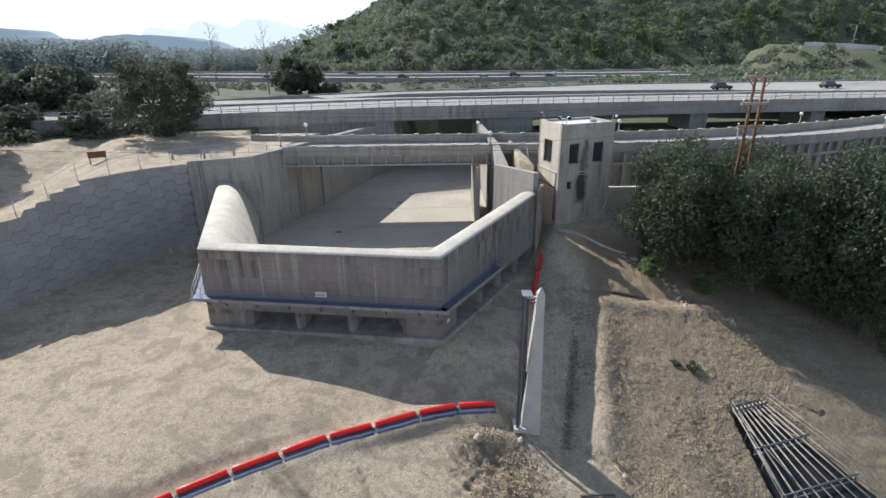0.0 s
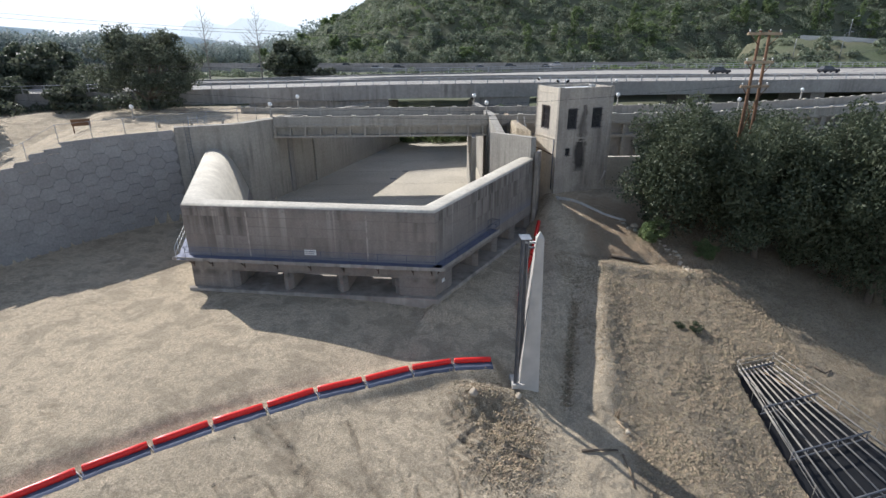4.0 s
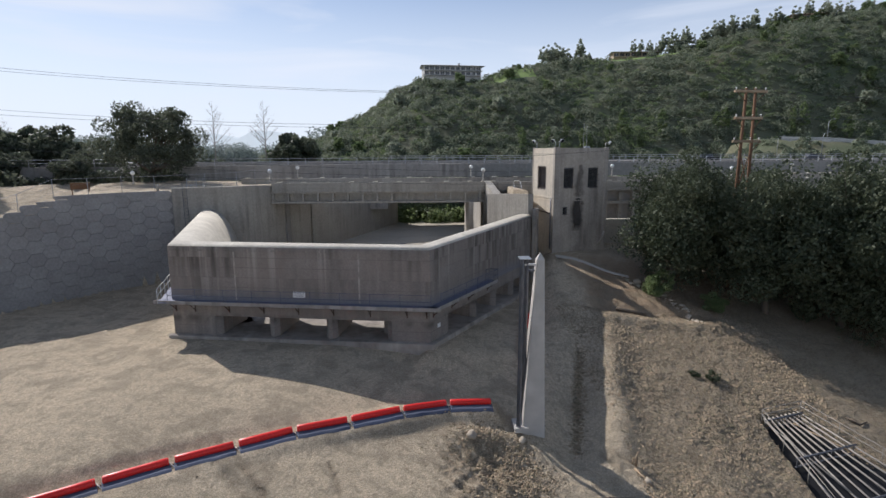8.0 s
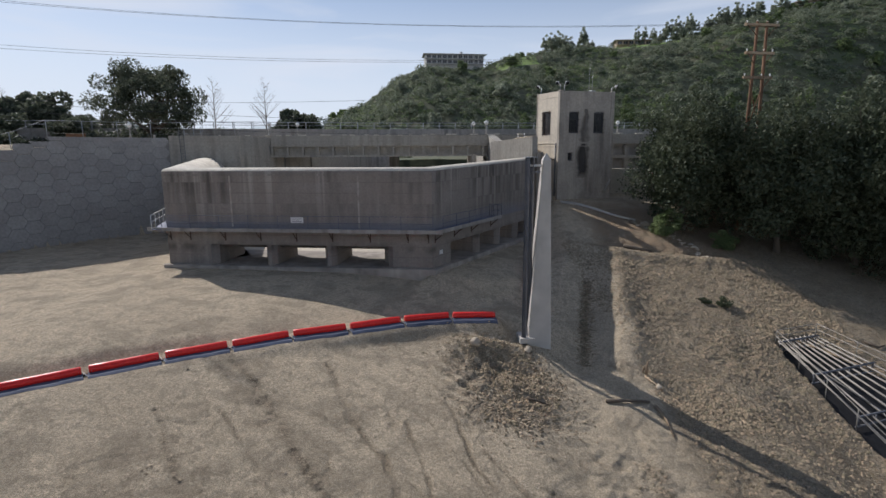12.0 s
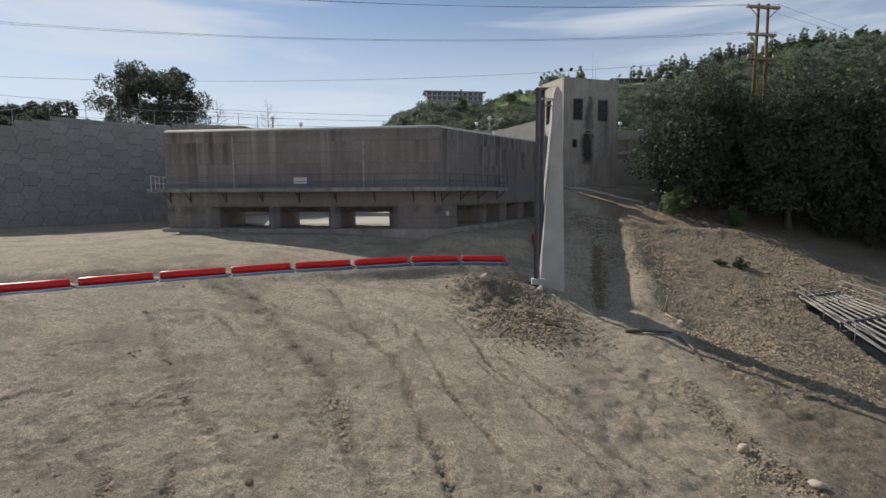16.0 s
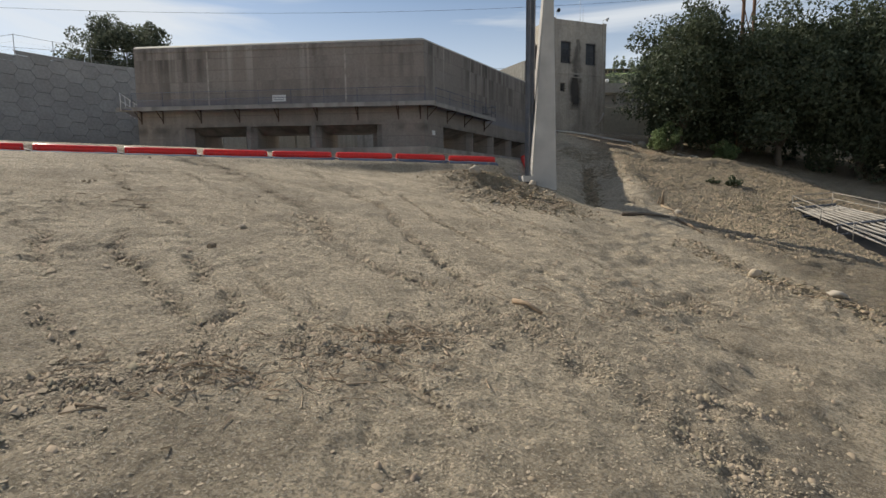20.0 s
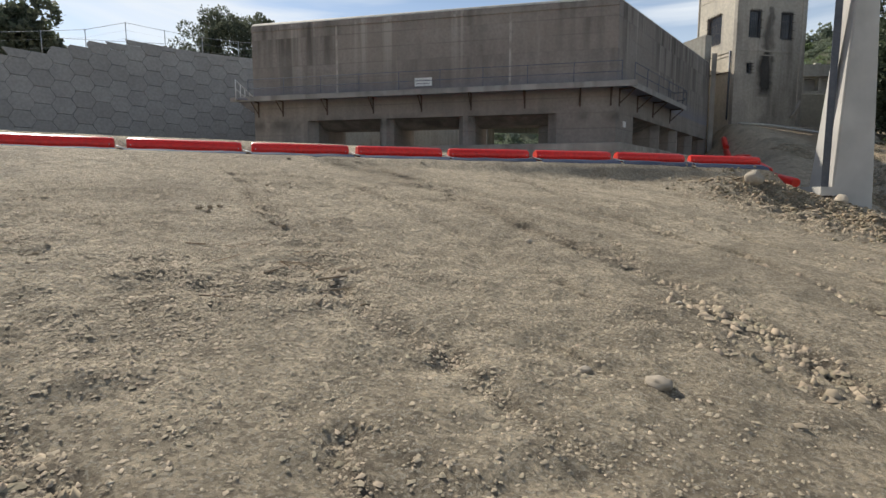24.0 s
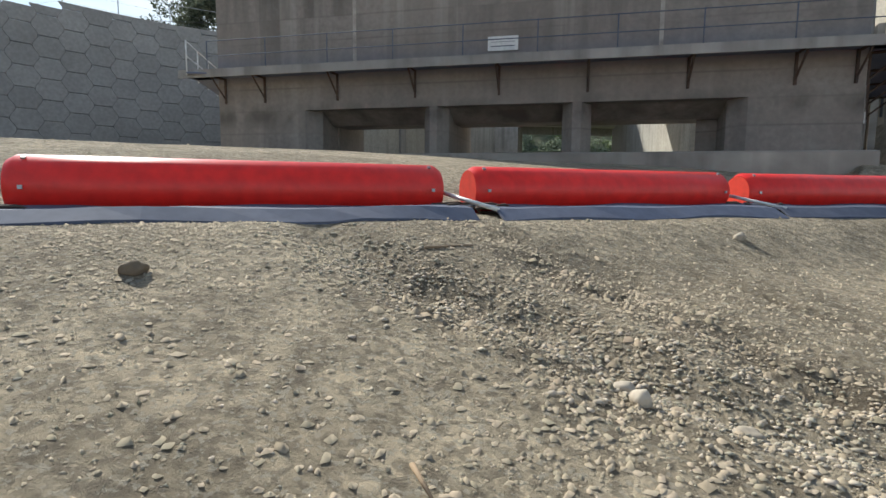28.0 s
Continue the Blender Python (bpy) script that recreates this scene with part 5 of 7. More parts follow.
PW, PH = 1.37, 1.25
wall_curve = smooth_path(WALL)
cols = along(wall_curve, PW, 0.0, PW / 2)
n_cols = len(cols)


def wall_top(i):
    """Top height at a panel column, stepping down towards the basin's open end."""
    back = (n_cols - 1 - i) * PW
    return 10.0 if back < 10.5 else max(3.4, 9.85 - 0.29 * (back - 10.5) - (0.18 if i % 2 else 0.0))


retaining = thing("retaining_wall", "curved grey retaining wall of interlocking hexagonal concrete panels", "wall", kind="structure")
bm = bmesh.new()
tops = [wall_top(min(n_cols - 1, int(k / (len(wall_curve) - 1) * n_cols))) - 0.3 for k in range(len(wall_curve))]
sweep(bm, wall_curve, [(0.0, -2.2), (0.0, lambda i: tops[i]), (0.5, lambda i: tops[i]), (0.5, -2.2)])
bmesh.ops.recalc_face_normals(bm, faces=bm.faces)
part("backing", bm, M["joint"], retaining)


def clip(poly, z, keep_below):
    res = []
    for (x0, z0), (x1, z1) in zip(poly, poly[1:] + poly[:1]):
        i0, i1 = (z0 <= z, z1 <= z) if keep_below else (z0 >= z, z1 >= z)
        if i0:
            res.append((x0, z0))
        if i0 != i1:
            res.append((x0 + (x1 - x0) * (z - z0) / (z1 - z0), z))
    return res


def panel_mesh(top):
    """One panel, whose top is cut at that height over its middle."""
    hexa = [(-0.53, -0.61), (0.53, -0.61), (0.54, -0.50), (0.83, -0.12), (0.83, 0.12), (0.54, 0.50), (0.53, 0.61), (-0.53, 0.61), (-0.54, 0.50), (-0.83, 0.12), (-0.83, -0.12), (-0.54, -0.50)]
    if top < 0.6:
        hexa = clip(hexa, top, True)
    b = bmesh.new()
    cxm = sum(p[0] for p in hexa) / len(hexa)
    czm = sum(p[1] for p in hexa) / len(hexa)
    back = [b.verts.new((x, 0.02, z)) for x, z in hexa]
    mid = [b.verts.new((x, -0.085, z)) for x, z in hexa]
    frontv = [b.verts.new((cxm + (x - cxm) * 0.975, -0.11, czm + (z - czm) * 0.97)) for x, z in hexa]
    n = len(hexa)
    for lo, hi in ((back, mid), (mid, frontv)):
        for k in range(n):
            b.faces.new((lo[k], lo[(k + 1) % n], hi[(k + 1) % n], hi[k]))
    b.faces.new(frontv)
    bmesh.ops.recalc_face_normals(b, faces=b.faces)
    me = bpy.data.meshes.new("panel")
    b.to_mesh(me)
    b.free()
    me.materials.append(M["hex"])
    return me


panel_full = panel_mesh(1.0)
cut_meshes = {}
rp = random.Random(8)
for i, (x, y, a) in enumerate(cols):
    zt = wall_top(i)
    z = -1.0 + (PH / 2 if i % 2 else 0.0)
    while z - PH / 2 < zt - 0.25:
        cut = round(min(1.0, zt - z), 2)
        me = panel_full if cut >= 0.61 else cut_meshes.setdefault(cut, None) or panel_mesh(cut)
        if cut < 0.61:
            cut_meshes[cut] = me
        o = new("panel", me)
        o.parent = retaining
        o.matrix_basis = pose(x, y, z, rp.uniform(-0.5, 0.5), 0, a + rp.uniform(-0.6, 0.6)) @ Matrix.Translation((0, -rp.uniform(0, 0.02), 0))
        z += PH

# chain-link fence on top of the wall
fence = thing("chain_link_fence", "galvanised chain-link fence posts and wires above the wall", "fence")
fpath = along(wall_curve, 3.05, 0.9, 0.4)
fpts = []
for k, (x, y, a) in enumerate(fpath):
    zb = wall_top(min(n_cols - 1, int(k * 3.05 / PW))) - 0.35
    fpts.append(Vector((x, y, zb)))
fpts += [Vector((-24.5, 63.95, 9.8)), Vector((-21.6, 66.0, 9.9)), Vector((-20.3, 69.0, 10.1))]
for p in fpts:
    tube_part("fence_post", [p, p + Vector((0, 0, 2.0))], 0.032, M["steel"], fence, 6)
for h, r in ((1.95, 0.02), (1.35, 0.006), (0.7, 0.006), (0.2, 0.008)):
    tube_part("fence_rail" if h > 1.9 else "fence_wire", [p + Vector((0, 0, h)) for p in fpts], r, M["steel"], fence, 5)
# small gate in the fence with rails
gate = thing("fence_gate", "low galvanised pipe gate beside the fence", "gate")
for dx in (0.0, 0.9, 1.6):
    tube_part("gate_post", [(-26.6 + dx, 64.0 + dx * 0.4, 9.5), (-26.6 + dx, 64.0 + dx * 0.4, 11.3)], 0.04, M["steel"], gate, 6)
for h in (0.5, 1.0, 1.5):
    tube_part("gate_rail", [(-26.6, 64.0, 9.5 + h), (-25.0, 64.64, 9.5 + h)], 0.025, M["steel"], gate, 6)
ladder = thing("wall_ladder", "thin steel ladder fixed down the abutment wall", "ladder")
for dx in (-0.2, 0.2):
    tube_part("stile", [(-26.3 + dx, 62.5 + dx * 0.37, 10.9), (-26.3 + dx, 62.5 + dx * 0.37, 0.3)], 0.025, M["steel_dark"], ladder, 5)
for k in range(26):
    tube_part("rung", [(-26.5, 62.42, 0.7 + k * 0.38), (-26.1, 62.58, 0.7 + k * 0.38)], 0.014, M["steel_dark"], ladder, 4)

# ---- the red log boom ----
BOOM2 = [(7.4, 34.2), (7.75, 37.1), (8.05, 40.0), (8.8, 42.8), (9.7, 45.5), (10.6, 48.2), (11.5, 50.9), (12.4, 53.6)]
R_FLOAT = 0.198


def float_meshes(length):
    b = bmesh.new()
    h = length / 2
    tube(b, [(-h, 0, 0), (-h + 0.05, 0, 0), (-h * 0.4, 0, 0), (0, 0, 0), (h * 0.4, 0, 0), (h - 0.05, 0, 0), (h, 0, 0)],
         [R_FLOAT - 0.03, R_FLOAT, R_FLOAT * 1.004, R_FLOAT * 0.996, R_FLOAT * 1.004, R_FLOAT, R_FLOAT - 0.03], 28, caps=False)
    bodyme = bpy.data.meshes.new("float_body")
    b.to_mesh(bodyme)
    b.free()
    bodyme.materials.append(M["red"])
    bodyme.shade_smooth()
    b = bmesh.new()
    tube(b, [(-0.012, 0, 0), (0.0, 0, 0), (0.012, 0, 0)], [R_FLOAT - 0.055, R_FLOAT - 0.032, R_FLOAT - 0.032], 28)
    cap = bpy.data.meshes.new("end_cap")
    b.to_mesh(cap)
    b.free()
    cap.materials.append(M["red_end"])
    return bodyme, cap


link_bm = bmesh.new()
ring = [(0.055 * math.cos(k * math.tau / 12) + (0.03 if math.cos(k * math.tau / 12) > 0 else -0.03), 0.036 * math.sin(k * math.tau / 12), 0) for k in range(13)]
tube(link_bm, ring, 0.011, 6, caps=False)
link_me = bpy.data.meshes.new("link")
link_bm.to_mesh(link_me)
link_bm.free()
link_me.materials.append(M["rust"])
link_me.shade_smooth()


def boom_unit(a, b, skirt=True, gap=0.14, first=0.0):
    """One float between two joints, lying on the ground, with its ballast sheet and bolts."""
    A, B = Vector(a), Vector(b)
    d = (B - A).normalized()
    n = Vector((d.y, -d.x))
    length = (B - A).length - gap * 2
    za = max(gz(*(A + d * 0.2 + n * w)) for w in (-0.1, 0, 0.1)) + R_FLOAT * 0.94
    zb = max(gz(*(B - d * 0.2 + n * w)) for w in (-0.1, 0, 0.1)) + R_FLOAT * 0.94
    mid = (A + B) / 2
    zm = max((za + zb) / 2, gz(mid.x, mid.y) + R_FLOAT * 0.9)
    tilt = math.degrees(math.atan2(zb - za, (B - A).length))
    m = pose(mid.x, mid.y, zm, 0, -tilt, math.degrees(math.atan2(d.y, d.x)))
    t = thing("boom_float", "long red plastic cylinder float of a debris boom lying on dirt", "boom float", m, "floats of the red debris boom")
    bodyme, cap = float_meshes(length)
    body = new("float_body", bodyme)
    body.parent = t
    for s in (-1, 1):
        c = new("end_cap", cap)
        c.parent = t
        c.matrix_basis = pose(s * (length / 2 - 0.012), 0, 0, 0, 0, 0 if s > 0 else 180)
        tagged(c, "bright red flat end disc")
        for ang in (60, 120):
            bo = box_part("bolt", (-0.012, -0.012, -0.006, 0.012, 0.012, 0.012), M["steel"], t,
                          m=Matrix.Translation((s * (length / 2 - 0.1), 0, 0)) @ Matrix.Rotation(radians(-ang + 90 + 60), 4, "X") @ Matrix.Translation((0, 0, R_FLOAT)))
    if skirt:
        inv = m.inverted()
        cols_n, rows_n = 15, 6
        bms = bmesh.new()
        rk = random.Random(int(a[0] * 100))
        grid = []
        for j in range(rows_n):
            w = 0.02 + 0.72 * j / (rows_n - 1)
            row = []
            for i in range(cols_n):
                u = -length / 2 - 0.05 + (length + 0.1) * i / (cols_n - 1)
                ww = w + (0.02 * math.sin(i * 0.8 + a[0]) + rk.uniform(-0.012, 0.012)) * (j / (rows_n - 1))
                p = mid + d * u + n * ww
                lift = 0.075 if j < rows_n - 1 else 0.012
                row.append(bms.verts.new(inv @ Vector((p.x, p.y, gz(p.x, p.y) + lift + 0.008 * math.sin(i * 0.9 + j)))))
            grid.append(row)
        for j in range(rows_n - 1):
            for i in range(cols_n - 1):
                bms.faces.new((grid[j][i], grid[j][i + 1], grid[j + 1][i + 1], grid[j + 1][i]))
        bmesh.ops.recalc_face_normals(bms, faces=bms.faces)
        r = bmesh.ops.extrude_face_region(bms, geom=list(bms.faces))
        bmesh.ops.translate(bms, verts=[v for v in r["geom"] if isinstance(v, bmesh.types.BMVert)], vec=(0, 0, -0.02))
        bmesh.ops.recalc_face_normals(bms, faces=bms.faces)
        part("ballast_sheet", bms, M["mat_blue"], t, "slate-blue ballast sheet lying flat")
    return t


for a, b in zip(BOOM, BOOM[1:]):
    boom_unit(a, b)
for a, b in zip(BOOM2, BOOM2[1:]):
    boom_unit(a, b, skirt=False)


def coupling(p, d):
    """Chain and white shackle bar at a joint of the boom."""
    P, D = Vector(p), Vector(d).normalized()
    N = Vector((D.y, -D.x))
    t = thing("boom_chain", "rusty chain with white shackle bar joining two boom floats", "chain", None, "chains of the red debris boom")
    for s in (-1, 1):
        for k in range(7):
            q = P + D * (s * 0.03 + (k - 3) * 0.10) + N * (0.12 + 0.1 * abs(k - 3) + (0.12 if s > 0 else 0))
            o = new("link", link_me)
            o.parent = t
            o.matrix_basis = pose(q.x, q.y, gz(q.x, q.y) + 0.05, 90 * (k % 2), 0, math.degrees(math.atan2(D.y, D.x)) + s * 25)
    e0, e1 = P - D * 0.12 + N * 0.05, P + D * 0.10 + N * 0.62
    tube_part("shackle_bar", [(e0.x, e0.y, gz(*e0) + 0.17), (e1.x, e1.y, gz(*e1) + 0.06)], 0.017, M["steel_white"], t, 6)


for i in range(1, len(BOOM) - 1):
    coupling(BOOM[i], Vector(BOOM[i + 1]) - Vector(BOOM[i - 1]))

# ---- the steel debris rack on the bank ----
def rk_pt(f, v, h=0.0):
    """A place on the fanned rack: f across from 0 to 1, v metres down its length, h above the bars."""
    w = 2.95 + 0.48 * v
    x, y = 23.85 + f * w, 34.1 - v + 0.22 * f * w
    return Vector((x, y, -4.2 - 0.265 * (34.0 - y) + h))


rack = thing("debris_rack", "fanned steel debris rack of sloping pipes over a dark pit", "rack")
for k in range(9):
    f = 0.04 + k * 0.115
    tube_part("bar", [rk_pt(f, 0.1), rk_pt(f, 12.5)], 0.06, M["rack_steel"], rack, 8)
for v in (0.35, 3.6, 7.1, 10.6):
    tube_part("cross_beam", [rk_pt(0.0, v, 0.06), rk_pt(1.0, v, 0.06)], 0.07, M["steel_dark"], rack, 4)
    tube_part("cross_beam", [rk_pt(0.0, v, -0.5), rk_pt(1.0, v, -0.5)], 0.07, M["steel_dark"], rack, 4)
    for k in range(6):
        f = 0.02 + k * 0.19
        tube_part("strut", [rk_pt(f, v, -0.5), rk_pt(f, v, 0.05)], 0.04, M["steel_dark"], rack, 4)
for f in (-0.03, 1.04):
    for k in range(6):
        v = 0.1 + k * 2.4
        tube_part("rail_post", [rk_pt(f, v, -0.6), rk_pt(f, v, 0.78)], 0.028, M["rack_steel"], rack, 6)
    for h in (0.36, 0.75):
        tube_part("rail", [rk_pt(f, 0.1, h), rk_pt(f, 12.2, h)], 0.025, M["rack_steel"], rack, 6)
for h in (0.36, 0.75):
    tube_part("rail", [rk_pt(-0.03, 0.1, h), rk_pt(1.04, 0.1, h)], 0.025, M["rack_steel"], rack, 6)
tube_part("brace", [rk_pt(0.0, 0.3, 0.02), rk_pt(0.28, 7.0, 0.02)], 0.045, M["rack_steel"], rack, 6)
tube_part("brace", [rk_pt(0.5, 0.3, -0.1), rk_pt(1.0, 7.0, -0.1)], 0.045, M["wood"], rack, 6)
# near-black slab puts the pit's shade into its colour
bm = bmesh.new()
v = [bm.verts.new(rk_pt(f, w, h)) for h in (-1.3, -0.72) for f, w in ((-0.02, 0.2), (1.02, 0.2), (1.02, 13), (-0.02, 13))]
for f in ((3, 2, 1, 0), (4, 5, 6, 7), (0, 1, 5, 4), (1, 2, 6, 5), (2, 3, 7, 6), (3, 0, 4, 7)):
    bm.faces.new([v[i] for i in f])
bmesh.ops.recalc_face_normals(bm, faces=bm.faces)
part("pit_bed", bm, M["dark"], rack, "near-black slab standing for the pit's shade under the bars")

# ---- freeway overpass behind the dam ----
OV = [(-62.0, 84.0), (-36.0, 90.3), (-5.0, 98.0), (37.0, 101.8), (89.0, 104.5), (180.0, 108.0)]
OVW = 11.0
over = thing("overpass", "broad grey concrete road overpass with metal railings", "bridge")
OV_FAR = [(-70.0, 104.0), (-42.6, 113.5), (-26.0, 122.5), (-7.0, 130.0), (10.0, 133.5), (46.0, 145.0), (86.0, 147.0), (126.0, 149.0), (215.0, 156.0)]
for outline in (OV + [(180.0, 126.0), (89.0, 122.5), (37.0, 119.8), (-5.0, 116.5), (-20.0, 116.0), (-42.6, 113.5), (-70.0, 104.0)],
                [(-20.0, 116.1), (-5.0, 124.5), (20.0, 128.0), (60.0, 128.0), (89.0, 122.6), (180.0, 126.1)] + OV_FAR[:1:-1]):
    bm = bmesh.new()
    prism(bm, outline, 11.2, 11.9)
    bmesh.ops.recalc_face_normals(bm, faces=bm.faces)
    part("deck", bm, M["road"], over)
bm = bmesh.new()
sweep(bm, OV, [(-0.02, 9.7), (-0.02, 12.12), (0.3, 12.12), (0.3, 9.7)])
bmesh.ops.recalc_face_normals(bm, faces=bm.faces)
part("fascia", bm, M["overpass"], over)
bm = bmesh.new()
sweep(bm, OV_FAR, [(-0.4, 9.7), (-0.4, 12.2), (0, 12.2), (0, 9.7)])
bmesh.ops.recalc_face_normals(bm, faces=bm.faces)
part("fascia", bm, M["overpass"], over)
wall_l = [(-62.0, 84.3), (-36.0, 90.6), (-5.5, 98.2)]
bm = bmesh.new()
sweep(bm, wall_l, [(0.3, 4.0), (0.3, 9.75), (2.2, 9.75), (2.2, 4.0)])
bmesh.ops.recalc_face_normals(bm, faces=bm.faces)
part("abutment", bm, M["overpass"], over)
for x0, x1 in ((10.0, 20.0), (27.5, 31.0), (51, 54.5), (76, 79), (100, 104)):
    y0 = 98.5 + (x0 + 5) * 0.075
    bm = bmesh.new()
    prism(bm, [(x0, y0 + 0.5), (x1, y0 + 0.8), (x1, y0 + 10), (x0, y0 + 10)], 3.0, 9.75)
    part("bridge_pier", bm, M["overpass"], over)
for y, z in ((0.15, 12.7), (0.15, 13.2)):
    tube_part("rail", [(p[0], p[1], z) for p in [(a[0] * 1.0, a[1] + y) for a in OV]], 0.05, M["steel"], over, 5)
rail_post = None
for x, y, a in along(OV, 2.9, 0.15, 0.5):
    if rail_post is None:
        rail_post = box_part("rail_post", (-0.07, -0.07, 0, 0.07, 0.07, 1.15), M["steel"], over)
        o = rail_post
    else:
        o = rail_post.copy()
        scene.collection.objects.link(o)
    o.matrix_basis = pose(x, y, 12.1, 0, 0, a)
for x, y, a in along(OV_FAR[3:], 3.4, -0.2, 0.5):
    o = rail_post.copy()
    scene.collection.objects.link(o)
    o.matrix_basis = pose(x, y, 12.2, 0, 0, a)
bm = bmesh.new()
for z in (12.8, 13.3):
    sweep(bm, OV_FAR[3:], [(-0.25, z), (-0.25, z + 0.1), (-0.15, z + 0.1), (-0.15, z)])
part("rail", bm, M["steel"], over)
# lane lines and the low median kerb
for off in (4.0, 7.5):
    bm = bmesh.new()
    sweep(bm, OV, [(off, 11.902), (off, 11.912), (off + 0.2, 11.912), (off + 0.2, 11.902)])
    part("lane_line", bm, M["asphalt"], over)
bm = bmesh.new()
sweep(bm, OV, [(13.0, 11.9), (13.0, 12.25), (13.5, 12.25), (13.5, 11.9)])
part("median_kerb", bm, M["overpass"], over)

# ---- the freeway on the valley floor ----
FWY = [(-420.0, 300.0), (-160.0, 236.0), (-70.0, 216.0), (0.0, 206.0), (80.0, 206.0), (260.0, 214.0)]
freeway = thing("freeway", "wide pale concrete freeway with median barrier", "road", kind="structure")
for off, w in ((0.0, 19.0), (22.0, 19.0)):
    bm = bmesh.new()
    sweep(bm, FWY, [(off, 8.0), (off, 9.3), (off + w, 9.3), (off + w, 8.0)])
    bmesh.ops.recalc_face_normals(bm, faces=bm.faces)
    part("carriageway", bm, M["road"], freeway)
for off in (-0.4, 20.0, 41.6):
    bm = bmesh.new()
    sweep(bm, FWY, [(off, 8.0), (off, 10.2), (off + 0.4, 10.2), (off + 0.4, 8.0)])
    bmesh.ops.recalc_face_normals(bm, faces=bm.faces)
    part("barrier", bm, M["overpass"], freeway)


def car(m, paint, label):
    t = thing("car", label, "car", m, "cars on the roads")
    b = bmesh.new()
    body = box(b, -2.3, -0.9, 0.28, 2.3, 0.9, 0.85)
    bmesh.ops.bevel(b, geom=list(b.edges), offset=0.12, segments=2, affect="EDGES")
    part("body", b, paint, t, smooth=False)
    b = bmesh.new()
    v = [b.verts.new(p) for p in ((-2.0, -0.78, 0.84), (1.1, -0.78, 0.84), (1.1, 0.78, 0.84), (-2.0, 0.78, 0.84), (-1.6, -0.65, 1.5), (0.35, -0.65, 1.5), (0.35, 0.65, 1.5), (-1.6, 0.65, 1.5))]
    for f in ((4, 5, 6, 7), (0, 1, 5, 4), (1, 2, 6, 5), (2, 3, 7, 6), (3, 0, 4, 7)):
        b.faces.new([v[i] for i in f])
    part("cabin", b, M["glass"], t, "dark glazed cabin")
    box_part("roof", (-1.55, -0.63, 1.501, 0.32, 0.63, 1.54), paint, t)
    for x in (-1.45, 1.4):
        for y in (-0.86, 0.86):
            tube_part("wheel", [(x, y - 0.1, 0.33), (x, y + 0.1, 0.33)], 0.33, M["tyre"], t, 14)
    return t


c1 = car(pose(95.5, 128.0, 11.9, 0, 0, 3), M["car_dark"], "dark estate car on the overpass")
c2 = car(pose(69.0, 127.0, 11.9, 0, 0, 3), M["car_dark"], "dark saloon car on the overpass")
cw = car(pose(-16.0, 213.0, 9.3, 0, 0, -2), M["car_white"], "white car on the freeway")
for x, y in ((-45.0, 222.0), (22.0, 210.0), (57, 236.0), (-64.0, 241.0)):
    copy_thing(cw, pose(x, y, 9.3, 0, 0, 178))
for x, y in ((-8.0, 217.0), (36.0, 222.0), (-60.0, 219.0), (48.0, 211.0), (-30, 237)):
    tagged(copy_thing(c2, pose(x, y, 9.3, 0, 0, 0)), "dark car on the freeway")

# ---- plants ----
def leaf_cloud(centres, radii, counts, size, seed, flat=0.85, shell=0.55, tri=False):
    """Leaf quads scattered through ball-shaped clumps, denser towards their outsides. Returns vertices and faces."""
    r = np.random.RandomState(seed)
    out = []
    for c, rad, cnt in zip(centres, radii, counts):
        u = r.normal(size=(cnt, 3))
        u /= np.linalg.norm(u, axis=1)[:, None]
        rr = (shell + (1 - shell) * r.rand(cnt, 1) ** 0.6) * rad * (0.85 + 0.3 * r.rand(cnt, 1))
        out.append(np.asarray(c) + u * rr * (1, 1, flat))
    P = np.concatenate(out)
    n = len(P)
    a = r.normal(size=(n, 3))
    a /= np.linalg.norm(a, axis=1)[:, None]
    b = np.cross(a, r.normal(size=(n, 3)))
    b /= np.linalg.norm(b, axis=1)[:, None]
    s = size * (0.6 + 0.8 * r.rand(n, 1))
    if tri:
        return np.stack([P - a * s * 0.9 - b * s * 0.6, P + a * s * 0.9 - b * s * 0.6, P + b * s], 1).reshape(-1, 3), np.arange(n * 3).reshape(-1, 3)
    V = np.stack([P - a * s, P - b * s * 0.55, P + a * s, P + b * s * 0.55], 1).reshape(-1, 3)
    return V, np.arange(n * 4).reshape(-1, 4)


